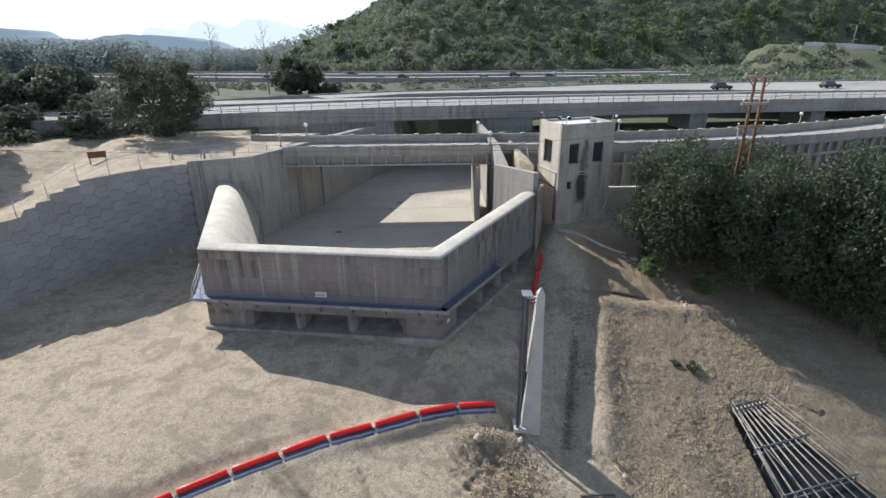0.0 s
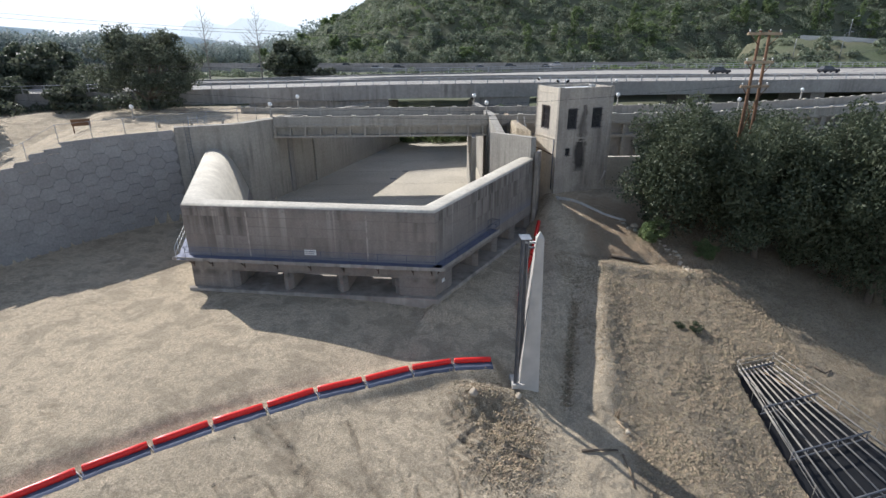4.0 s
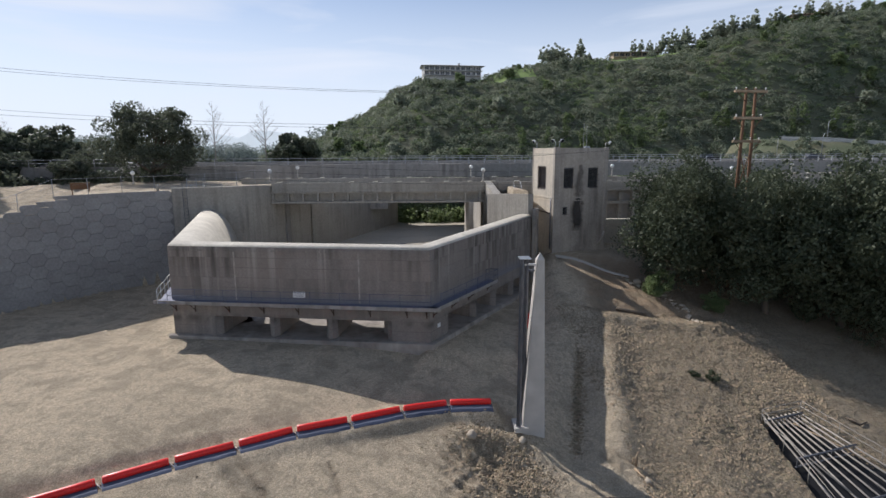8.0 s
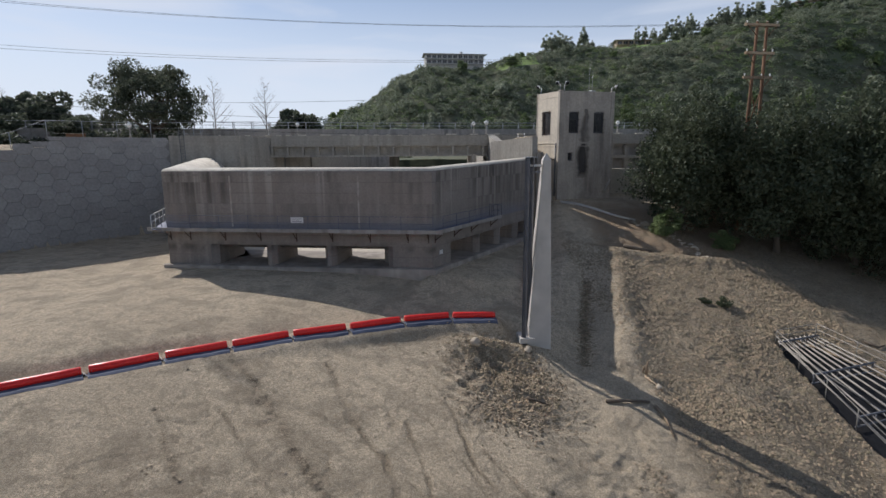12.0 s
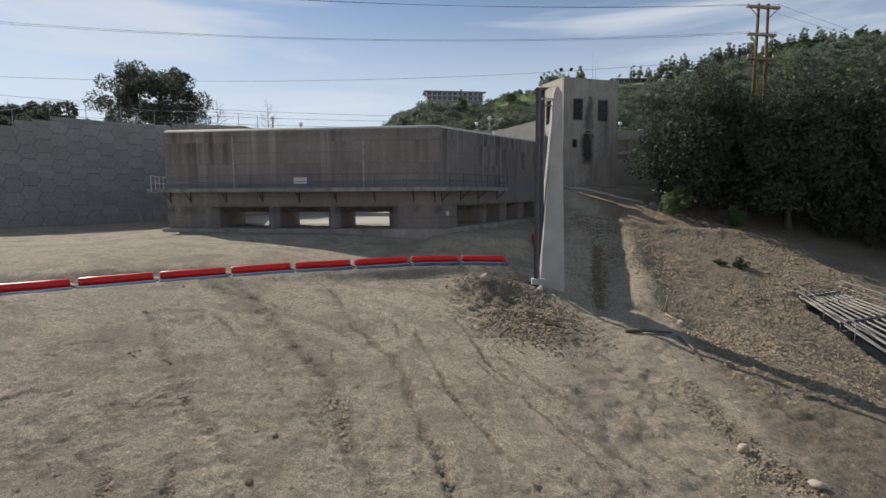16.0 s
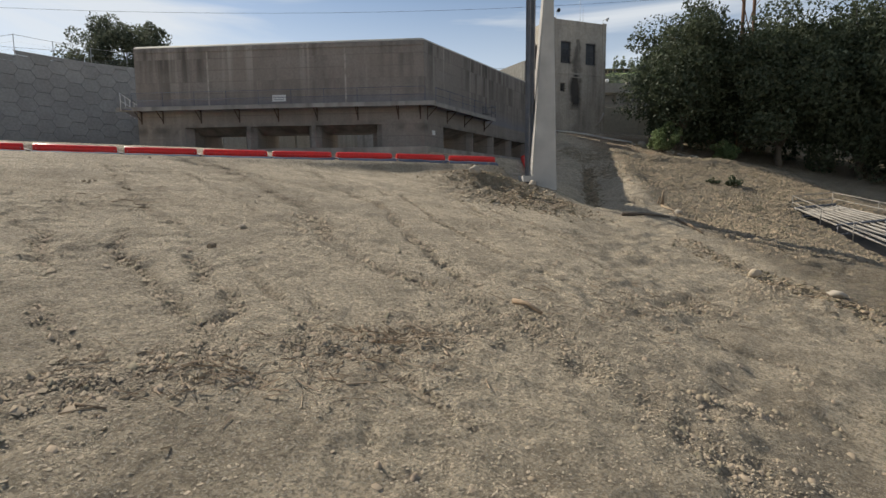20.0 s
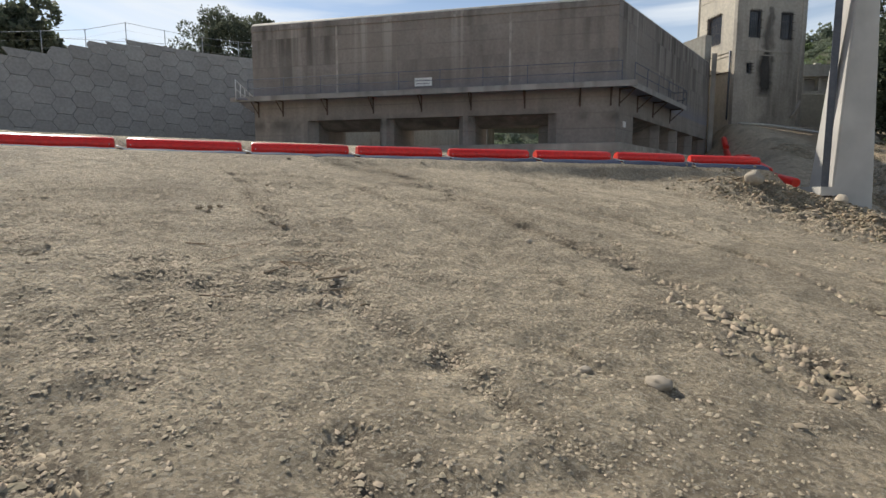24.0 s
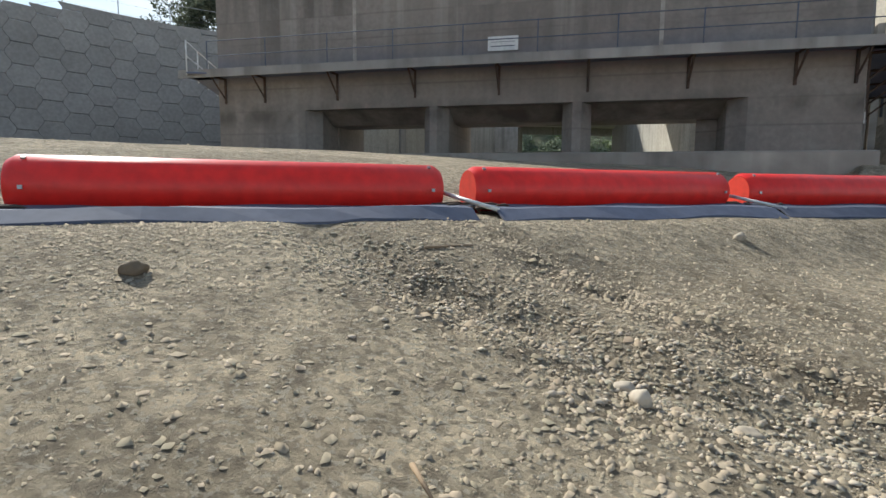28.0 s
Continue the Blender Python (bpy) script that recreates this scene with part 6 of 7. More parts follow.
def tree(name, label, m, crown_r, crown_z, height, leaf, seed, clumps=60, per=330, size=0.13, trunk=0.32, spread_xy=1.0, limbs=9, material=None, clump_r=0.36, low=-0.62, tri=False):
    """A tapered, forked trunk with limbs, and a crown of many small leaves gathered in uneven clumps."""
    r = random.Random(seed)
    t = thing(name, label, "tree", m)
    b = bmesh.new()
    fork = crown_z * 0.35
    tube(b, [(0, 0, -0.6), (0.05, 0.02, 0.2), (0.12 * r.uniform(-1, 1), 0.1, fork * 0.5), (0.2 * r.uniform(-1, 1), 0.1, fork)], [trunk * 1.35, trunk, trunk * 0.85, trunk * 0.75], 9)
    part("trunk", b, M["bark"], t, smooth=True)
    cs, rs_ = [], []
    for k in range(clumps):
        az, el = r.uniform(0, math.tau), math.asin(r.uniform(low, 1.0))
        q = r.uniform(0.55, 0.95) * (0.8 + 0.35 * noise.noise(Vector((math.cos(az) * 1.7, math.sin(az) * 1.7, el * 2 + seed))))
        c = Vector((math.cos(az) * math.cos(el) * crown_r * q * spread_xy, math.sin(az) * math.cos(el) * crown_r * q * spread_xy, crown_z + math.sin(el) * (height - crown_z) * q))
        cs.append(c)
        rs_.append(crown_r * clump_r * r.uniform(0.5, 1.05))
    for k in range(limbs):
        c = cs[k * max(1, clumps // limbs) % clumps]
        bl = bmesh.new()
        p0 = Vector((0.1, 0.05, fork * r.uniform(0.7, 1.0)))
        mid = p0.lerp(c, 0.5) + Vector((r.uniform(-0.4, 0.4), r.uniform(-0.4, 0.4), r.uniform(-0.2, 0.6)))
        tube(bl, [p0, p0.lerp(mid, 0.5), mid, mid.lerp(c, 0.6), c], [trunk * 0.5, trunk * 0.4, trunk * 0.28, trunk * 0.16, 0.02], 6)
        part("limb", bl, M["bark"], t, smooth=True)
    V, F = leaf_cloud([tuple(c) for c in cs], rs_, [per] * clumps, size, seed, tri=tri)
    from_arrays("crown", V, F, material or M["leaf_oak"], t)
    return t


oaks = "dense evergreen oaks on the bank"
t1 = tagged(tree("oak_tree", "dense dark green evergreen oak on the dirt bank", pose(25.6, 51.8, gz(25.6, 51.8)), 6.2, 6.6, 14.2, None, 11, 130, 270, 0.145, low=-0.92, clump_r=0.33), group=oaks)
t2 = tagged(tree("oak_tree", "broad dark evergreen oak shading the dirt bank", pose(33.0, 48.4, gz(33.0, 48.4)), 6.6, 6.6, 14.2, None, 12, 130, 270, 0.155, low=-0.85, clump_r=0.33), group=oaks)
for src, x, y, turn, s, top in ((t1, 39.5, 47.0, 130, 1.1, 13.6), (t2, 46.5, 48.0, 60, 1.15, 13.6), (t1, 30.0, 58.0, 210, 1.0, 12.2), (t2, 38.0, 58.5, 300, 1.0, 12.0), (t2, 54.0, 55.0, 170, 1.1, 12.5), (t1, 41.0, 43.0, 250, 1.0, 12.2), (t2, 50, 44, 100, 1.0, 12.2)):
    copy_thing(src, pose(x, y, gz(x, y) - 0.1, 0, 0, turn) @ Matrix.Diagonal((s, s, (top - gz(x, y)) / 13.2, 1)))
shrub = tree("shrub", "grey-green leafy shrub at the edge of the oaks", pose(23.0, 49.5, gz(23.0, 49.5) - 0.2), 1.5, 1.2, 2.9, None, 31, 22, 260, 0.09, 0.06, material=M["leaf_pale"])
copy_thing(shrub, pose(27.6, 47.6, gz(27.6, 47.6) - 0.2, 0, 0, 140) @ Matrix.Diagonal((0.8, 0.8, 0.7, 1)))
copy_thing(shrub, pose(34.5, 60.5, gz(34.5, 60.5), 0, 0, 80))

# trees beyond the retaining wall
big = tree("oak_tree", "large dark spreading oak behind the retaining wall", pose(-39.6, 83.0, 9.5), 8.8, 5.8, 13.0, None, 41, 100, 260, 0.17, 0.45, material=M["leaf_dark"], clump_r=0.19, low=-0.7, limbs=18)
t4 = tree("oak_tree", "small dark round tree beyond the wall", pose(-72.0, 104.0, 9.5), 5.5, 3.6, 7.5, None, 42, 50, 260, 0.27, 0.3, material=M["leaf_dark"], tri=True, clump_r=0.3, low=-0.95)
for x, y, s, a in ((-69, 100, 1.35, 40), (-58, 96, 0.75, 90), (-92, 98, 1.3, 200), (-84, 108, 1.2, 10), (-104, 112, 1.5, 70), (-33, 150, 1.35, 120), (-27, 152, 0.9, 10), (-80, 90, 0.9, 33), (-62, 85, 0.7, 75), (-62, 70, 1.35, 10), (-74, 80, 1.0, 60), (-52, 84, 0.55, 10), (-67, 93, 0.6, 50), (-50, 90, 0.6, 10), (-100, 126, 1.6, 80), (-120, 140, 1.7, 30), (-88, 140, 1.3, 220)):
    copy_thing(t4, pose(x, y, gz(x, y) - 0.1, 0, 0, a) @ Matrix.Diagonal((s, s, s, 1)))


def bare_tree(m, h, seed):
    r = random.Random(seed)
    t = thing("bare_tree", "leafless pale tree with fine upright branches", "tree", m)
    b = bmesh.new()
    tube(b, [(0, 0, -0.3), (0.1, 0, h * 0.4), (0, 0.1, h)], [0.22, 0.14, 0.02], 6)
    part("trunk", b, M["twig"], t)
    for k in range(26):
        z = h * r.uniform(0.25, 0.92)
        a = r.uniform(0, math.tau)
        ln = (h - z) * 0.55 + 0.8
        p = Vector((0.05, 0.05, z))
        q = p + Vector((math.cos(a) * ln * 0.6, math.sin(a) * ln * 0.6, ln * 0.6))
        b = bmesh.new()
        tube(b, [p, p.lerp(q, 0.5) + Vector((0, 0, -0.1)), q], [0.06, 0.04, 0.012], 4)
        for s in range(4):
            e = p.lerp(q, r.uniform(0.4, 0.95))
            tube(b, [e, e + Vector((r.uniform(-0.9, 0.9), r.uniform(-0.9, 0.9), r.uniform(0.2, 1.1)))], [0.025, 0.008], 3, caps=False)
        part("branch", b, M["twig"], t)
    return t


bt = bare_tree(pose(-55.0, 150.0, 9.0), 19.0, 3)
copy_thing(bt, pose(-42.0, 152.0, 9.0, 0, 0, 100))
copy_thing(bt, pose(-80.0, 110.0, 9.4, 0, 0, 40) @ Matrix.Diagonal((0.55, 0.55, 0.62, 1)))


def bushes(name, label, xs, ys, rads, seed, material, per=42, leaf=0.75, squash=0.8):
    """Shrubs as one mass: each a gathered clump of leaves on the ground."""
    z = mesh_z(xs, ys)
    r = np.random.RandomState(seed)
    n = len(xs)
    u = r.normal(size=(n, per, 3))
    u /= np.linalg.norm(u, axis=2)[..., None]
    u[..., 2] = np.abs(u[..., 2]) * 1.05 - 0.15
    P = np.stack([xs, ys, z + rads * 0.15], -1)[:, None, :] + u * rads[:, None, None] * (0.6 + 0.45 * r.rand(n, per, 1)) * (1, 1, squash)
    a = r.normal(size=(n, per, 3))
    a /= np.linalg.norm(a, axis=2)[..., None]
    b = np.cross(a, u + 0.3 * r.normal(size=(n, per, 3)))
    b /= np.linalg.norm(b, axis=2)[..., None]
    s = leaf * (rads[:, None, None] / 2.2) * (0.6 + 0.7 * r.rand(n, per, 1))
    V = np.stack([P - a * s - b * s * 0.6, P + a * s - b * s * 0.6, P + b * s], 2).reshape(-1, 3)
    return tagged(from_arrays(name, V, np.arange(len(V)).reshape(-1, 3), material), label, "shrubs", kind="stuff")


rb = np.random.RandomState(5)
n = 11500
hx, hy = rb.uniform(-110, 470, n), 274 + 148 * rb.rand(n) ** 0.9
lawn_at = ((hy > 372) & (hy < 410) & (np.abs(hx - 66) < 14)) | ((hy > 385) & (np.abs(hx - 160) < 26)) | ((hy > 404) & (np.abs(hx - 110) < 30))
house_at = (hy > 396) & (np.abs(hx - 24) < 27)
keep = ~(lawn_at & (rb.rand(n) < 0.93)) & ~house_at
hx, hy = hx[keep], hy[keep]
pale = fbm(hx / 24, hy / 24, 3, 17) + 0.2 * rb.normal(size=len(hx)) > 0.06
bushes("hill_grass_shrubs", "bright green shrubs scattered over the hillside", hx[pale], hy[pale], rb.uniform(0.9, 2.7, pale.sum()), 16, M["leaf_pale"], 70, 0.30)
hx, hy = hx[~pale], hy[~pale]
bushes("hill_shrubs", "dense green chaparral covering the hillside", hx, hy, rb.uniform(1.0, 3.2, len(hx)), 6, M["leaf_hill"], 70, 0.30)
n = 750
hx, hy = rb.uniform(-115, 470, n), 272 + 128 * rb.rand(n) ** 1.3
bushes("hill_trees", "taller trees standing among hillside shrubs", hx, hy, rb.uniform(2.6, 4.6, n), 7, M["leaf_hill"], 190, 0.27, 1.3)
n = 420
bx, by = rb.uniform(60, 330, n), rb.uniform(158, 204, n)
bushes("verge_shrubs", "green shrubs between overpass and freeway", bx, by, rb.uniform(1.2, 3.8, n), 8, M["leaf_pale"], 110, 0.4)
n = 620
bx, by = rb.uniform(-150, 330, n), 158 + 44 * rb.rand(n)
bushes("verge_bushes", "dark bushes below the freeway", bx, by, rb.uniform(0.8, 2.4, n) * np.where(bx > 60, 1.3, 1.0), 9, M["leaf_hill"], 90, 0.4)
n = 750
bx, by = rb.uniform(110, 330, n), rb.uniform(200, 268, n)
clear = np.abs(side_of(RAMP, bx, by) - 6.5) > 8.5
bushes("ramp_shrubs", "green shrubs on the slope beside the ramp", bx[clear], by[clear], rb.uniform(1.4, 3.4, n)[clear], 18, M["leaf_hill"], 90, 0.4)
n = 500
bx, by = rb.uniform(-24, 110, n), rb.uniform(80, 99, n)
bushes("ravine_shrubs", "low green shrubs in the ravine below the dam", bx[(bx > 12)], by[(bx > 12)], rb.uniform(0.8, 2.0, n)[(bx > 12)], 10, M["leaf_pale"], 90, 0.32)
n = 160
bx, by = rb.uniform(-5.0, 15.0, n), rb.uniform(110.5, 122, n)
bushes("channel_end_shrubs", "green shrubs beyond the channel end", bx, by, rb.uniform(1.0, 2.6, n), 14, M["leaf_pale"], 160, 0.25, 1.3)
n = 1000
bx, by = rb.uniform(-700, -60, n), rb.uniform(330, 1000, n)
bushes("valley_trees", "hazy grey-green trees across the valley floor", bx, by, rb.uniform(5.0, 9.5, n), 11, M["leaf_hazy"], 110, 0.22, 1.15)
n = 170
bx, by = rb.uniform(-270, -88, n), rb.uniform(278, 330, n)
bushes("valley_grove", "tall grove beyond the freeway, coloured pale for haze", bx, by, rb.uniform(6.0, 10.0, n) * np.where(bx < -150, 1.25, 0.85), 12, M["leaf_hazy"], 800, 0.12, 1.35)
n = 210
bx = rb.uniform(-125, -37, n)
by = 76 + 0.16 * (bx + 81) + rb.uniform(0, 13, n)
bushes("roadside_bushes", "dark bushes beside the dirt road", bx, by, rb.uniform(0.9, 2.6, n), 13, M["leaf_dark"], 170, 0.26)

# ---- stones, clods and litter on the ground ----
def ico_base():
    b = bmesh.new()
    bmesh.ops.create_icosphere(b, subdivisions=1, radius=1.0)
    V = np.array([v.co[:] for v in b.verts])
    F = np.array([[v.index for v in f.verts] for f in b.faces])
    b.free()
    return V, F


OCT_V = np.array([(1, -0.5, -0.5), (-0.9, -0.7, -0.5), (0.1, 1.1, -0.6), (-0.2, 0.1, 1.0)])
OCT_F = np.array([(0, 2, 1), (0, 1, 3), (1, 2, 3), (2, 0, 3)])
SIX_V = np.array([(1, 0, 0), (0.1, 1, 0.1), (-1, 0.1, 0), (0, -1, -0.1), (0.25, 0.2, 0.8), (-0.3, -0.2, 0.75), (0, 0, -0.8)], float)
SIX_F = np.array([(0, 1, 4), (1, 2, 5), (1, 5, 4), (2, 3, 5), (3, 0, 4), (3, 4, 5), (1, 0, 6), (2, 1, 6), (3, 2, 6), (0, 3, 6)])
CHIP_V = np.array([(1, -0.7, -0.5), (0.9, 0.8, -0.5), (-0.9, 0.75, -0.5), (-1, -0.8, -0.5), (0.45, 0.05, 0.85), (-0.45, -0.1, 0.8)], float)
CHIP_F = np.array([(0, 1, 4), (1, 2, 5), (1, 5, 4), (2, 3, 5), (3, 0, 4), (3, 4, 5)])
SHAPES = {"chip": (CHIP_V, CHIP_F), "flake": (OCT_V, OCT_F), "clod": (SIX_V, SIX_F), "ico": ico_base()}


def stones(name, label, xs, ys, rad, seed, material, flat=0.6, sink=0.3, category="stones", shape=""):
    """Loose angular stones lying on the ground, as one mass."""
    r = np.random.RandomState(seed)
    n = len(xs)
    ICO_V, ICO_F = SHAPES[shape or ("clod" if n > 600 else "ico")]
    V = ICO_V[None] * (0.6 + 0.8 * r.rand(n, len(ICO_V), 1)) * (0.6 + 0.8 * r.rand(n, 1, 3)) * (1, 1, flat)
    a = r.rand(n) * math.tau
    c, s = np.cos(a)[:, None], np.sin(a)[:, None]
    X, Y = V[..., 0] * c - V[..., 1] * s, V[..., 0] * s + V[..., 1] * c
    V = np.stack([X, Y, V[..., 2]], -1) * rad[:, None, None]
    z = mesh_z(xs, ys) + rad * flat * (1 - 2 * sink)
    V = V + np.stack([xs, ys, z], -1)[:, None, :]
    F = (ICO_F[None] + (np.arange(n) * len(ICO_V))[:, None, None]).reshape(-1, 3)
    return tagged(from_arrays(name, V.reshape(-1, 3), F, material), label, category, kind="stuff")


rg = np.random.RandomState(17)


def scatter(n, x0, x1, y0, y1, weight):
    """Random plan points kept by a weight in 0..1."""
    x, y = rg.uniform(x0, x1, n), rg.uniform(y0, y1, n)
    k = rg.rand(n) < weight(x, y)
    return x[k], y[k]


def crumbly(x, y):
    return 0.06 + 0.94 * crumb_at(x, y)


def litter(x, y):
    """How thickly crumbs lie: patchy, thick in the rills and on churned soil."""
    return np.clip(0.22 + 1.8 * np.clip(fbm(x / 1.3, y / 1.3, 4, 141), 0, 1) + 0.9 * crumb_at(x, y), 0, 1)


STRIP = [(-3.0, 7.0), (-5.5, 11.0), (-7.0, 14.5), (-8.6, 18.5), (-9.6, 22.0), (-10.0, 26.5)]
x, y = scatter(230000, -13.5, 4.5, 5.8, 17.0, lambda x, y: np.clip(litter(x, y) * np.maximum(0.25 + 0.75 * smooth01((4.5 - np.abs(side_of(STRIP, x, y))) / 2.5), 0.8 * (y < 13)), 0, 1))
stones("gravel", "loose angular crumbs of dry earth", x, y, 0.006 + 0.014 * rg.rand(len(x)) ** 2.5, 1, M["clod"], 0.5, 0.25, shape="chip")
x, y = scatter(260000, -13.2, -3.0, 15.5, 27.4, lambda x, y: np.clip(0.15 + 2.4 * np.clip(fbm(x / 1.1, y / 1.1, 4, 143) + 0.05, 0, 1) + 0.6 * crumb_at(x, y), 0, 1) * (0.35 + 0.65 * smooth01((4.5 - np.abs(side_of(STRIP, x, y))) / 2.0)))
stones("pea_gravel", "small angular earth chips strewn over trodden dirt", x, y, (0.0045 + 0.011 * rg.rand(len(x)) ** 2.2) * np.where(y > 24.5, 0.8, 1.0), 29, M["clod"], 0.55, 0.25, shape="chip")
x, y = scatter(300000, -20, 11, 5.5, 31, lambda x, y: 0.006 + 0.99 * crumb_at(x, y))
stones("clods", "broken clods along rills and tracks", x, y, (0.011 + 0.038 * rg.rand(len(x)) ** 3) * np.where((x < -3.5) & (y > 13), 0.5, 1.0), 23, M["clod_dark"], 0.7, 0.3, shape="chip")
x, y = scatter(40000, -14, -4.5, 22.3, 27.4, lambda x, y: 0.25 + 0.75 * litter(x, y))
stones("fine_gravel", "fine pale pebbles on trodden dirt", x, y, 0.003 + 0.007 * rg.rand(len(x)) ** 4, 2, M["stone"], shape="flake")
x, y = scatter(900, -20, 12, 6.5, 31, lambda x, y: 0.08 + 0.5 * crumb_at(x, y))
stones("cobbles", "scattered pale stones on the dirt", x, y, (0.012 + 0.04 * rg.rand(len(x)) ** 6) * np.where((x < -4) & (y > 14), 0.6, 1.0), 3, M["stone"], 0.5, 0.35, shape="clod")


def band(path, n, width, lo, hi, seed, material, name, label, power=3):
    """Stones gathered along a plan line."""
    P = np.array(path)
    seg = rg.randint(0, len(P) - 1, n)
    t = rg.rand(n, 1)
    q = P[seg] * (1 - t) + P[seg + 1] * t + rg.normal(size=(n, 2)) * width
    return stones(name, label, q[:, 0], q[:, 1], lo + (hi - lo) * rg.rand(n) ** power, seed, material)


band(WASH, 9000, 0.22, 0.003, 0.017, 4, M["stone"], "washout_gravel", "grey gravel washed into a shallow rill", 4)
band([(3.0, 29.2), (4.6, 28.4), (5.6, 26.8), (5.4, 24.8), (4.4, 23.4)], 9000, 1.05, 0.012, 0.09, 5, M["spoil"], "spoil_clods", "dark broken clods of the spoil heap")
band([(4.8, 24.5), (4.9, 22.5)], 160, 0.25, 0.02, 0.09, 6, M["clod"], "spoil_crumbs", "dark clods lying below the spoil heap")
band([(9.5, 29.6), (10.3, 32.1), (11.2, 35.0), (12.0, 37.6), (12.9, 40.6)], 1500, 0.22, 0.03, 0.13, 7, M["spoil"], "gully_rubble", "dark rubble lying along the gully")
band(EDGE_LINE, 2400, 0.35, 0.010, 0.075, 8, M["spoil"], "edge_stones", "heap of stones and roots at the bank's foot")
band([(1.4, 10.8), (2.4, 9.0), (3.0, 7.4), (3.6, 6.4)], 1500, 0.26, 0.006, 0.032, 9, M["clod"], "rill_gravel", "pale gravel in a deep rill")
band([(-4, 7.2), (-0.4, 9.0), (3.0, 10.9), (6.9, 13.1)], 900, 0.4, 0.008, 0.04, 19, M["clod"], "track_crumbs", "crumbs along an old wheel track")
band([(21.0, 52.4), (23.0, 50.6), (24.6, 47.5), (24.8, 44.4)], 130, 0.35, 0.06, 0.30, 10, M["stone"], "bank_stones", "stones along the bank's edge")
x, y = scatter(90000, 12.5, 30, 20, 47, lambda x, y: 0.25 + 0.75 * np.clip(fbm(x / 4, y / 4, 3, 99) * 5 + 0.2, 0, 1) * (y > x * 0.25 + 20))
stones("bank_gravel", "coarse grey-brown gravel covering the bank", x, y, 0.018 + 0.075 * rg.rand(len(x)) ** 3.5, 11, M["spoil"], shape="chip")


def boulder(x, y, r, label, seed, material=None, flat=0.75):
    b = bmesh.new()
    bmesh.ops.create_icosphere(b, subdivisions=3, radius=r)
    for v in b.verts:
        k = 1 + 0.35 * noise.noise(v.co / r * 1.1 + Vector((seed, 0, 0))) + 0.12 * noise.noise(v.co / r * 3 + Vector((0, seed, 0)))
        v.co = Vector((v.co.x * k, v.co.y * k * 0.8, v.co.z * k * flat))
    bmesh.ops.rotate(b, verts=b.verts, matrix=Matrix.Rotation(seed * 1.3, 3, "Z"))
    o = part("stone", b, material or M["stone"], None, label, True)
    o.location = (x, y, gz(x, y) + r * flat * 0.45)
    return tagged(o, label, "stone")


boulder(3.18, 28.94, 0.34, "pale angular boulder on the spoil heap", 1)
boulder(10.94, 15.08, 0.24, "pale flat stone at the bank's foot", 2, flat=0.5)
boulder(9.7, 16.6, 0.2, "brown rounded stone beside stubble", 3, M["clod"])
boulder(-4.75, 18.77, 0.055, "small white stone on bare dirt", 4)
boulder(-8.77, 24.68, 0.045, "pale flat stone in the gravel rill", 5, flat=0.5)
boulder(-8.76, 24.50, 0.04, "pale blocky stone in the gravel rill", 6)
boulder(-8.45, 24.46, 0.045, "pale slab stone in the gravel rill", 7, flat=0.4)
boulder(-7.36, 27.02, 0.05, "pale stone lying before the boom", 8)
boulder(-4.13, 12.87, 0.11, "dark clod of earth on smooth dirt", 9, M["dark_clod"])
boulder(-10.69, 24.86, 0.05, "dark crumbly clod on trodden dirt", 10, M["dark_clod"])
for k, (x, y, r) in enumerate(((-9.66, 18.42, 0.06), (-9.56, 18.55, 0.045), (-9.46, 18.66, 0.05), (-9.45, 18.28, 0.05), (-8.5, 18.3, 0.055), (-8.4, 18.22, 0.05), (-8.26, 18.14, 0.06), (-9.35, 21.3, 0.025), (-9.24, 21.07, 0.035), (-9.7, 20.97, 0.03), (-9.6, 20.8, 0.03))):
    lump = boulder(x, y, r * 0.85, "dark broken clod lying on crumbly dirt", 20 + k, M["clod_dark"])
    for v in lump.data.vertices:
        v.co *= 1 + 0.5 * noise.noise(v.co / r * 2.6 + Vector((0, 0, k)))
    lump.data.polygons.foreach_set("use_smooth", [False] * len(lump.data.polygons))
boulder(-4.08, 14.74, 0.10, "pale chipped stone lying beside a rill", 14, flat=0.55)
boulder(-4.6, 14.9, 0.06, "small pale stone on trodden dirt", 15, flat=0.5)
boulder(-7.74, 22.04, 0.03, "small pale stone on the gravel trail", 16)
boulder(12.9, 27.3, 0.2, "pale broken stone by the track", 11)
boulder(22.0, 52.0, 0.38, "pale boulder on the bank's crest", 12)
boulder(6.2, 29.4, 0.25, "grey stone at the pylon's foot", 13)


def stick(pts, r, label, material=None, name="stick"):
    b = bmesh.new()
    P = []
    for k, (px, py) in enumerate(pts):
        P.append(Vector((px, py, gz(px, py) + r * 0.8 + (0.04 if 0 < k < len(pts) - 1 else 0))))
    rr = [r * (1 - 0.45 * k / max(1, len(P) - 1)) for k in range(len(P))]
    tube(b, P, rr, 7)
    return tagged(part(name, b, material or M["wood"], None, "", True), label, name)


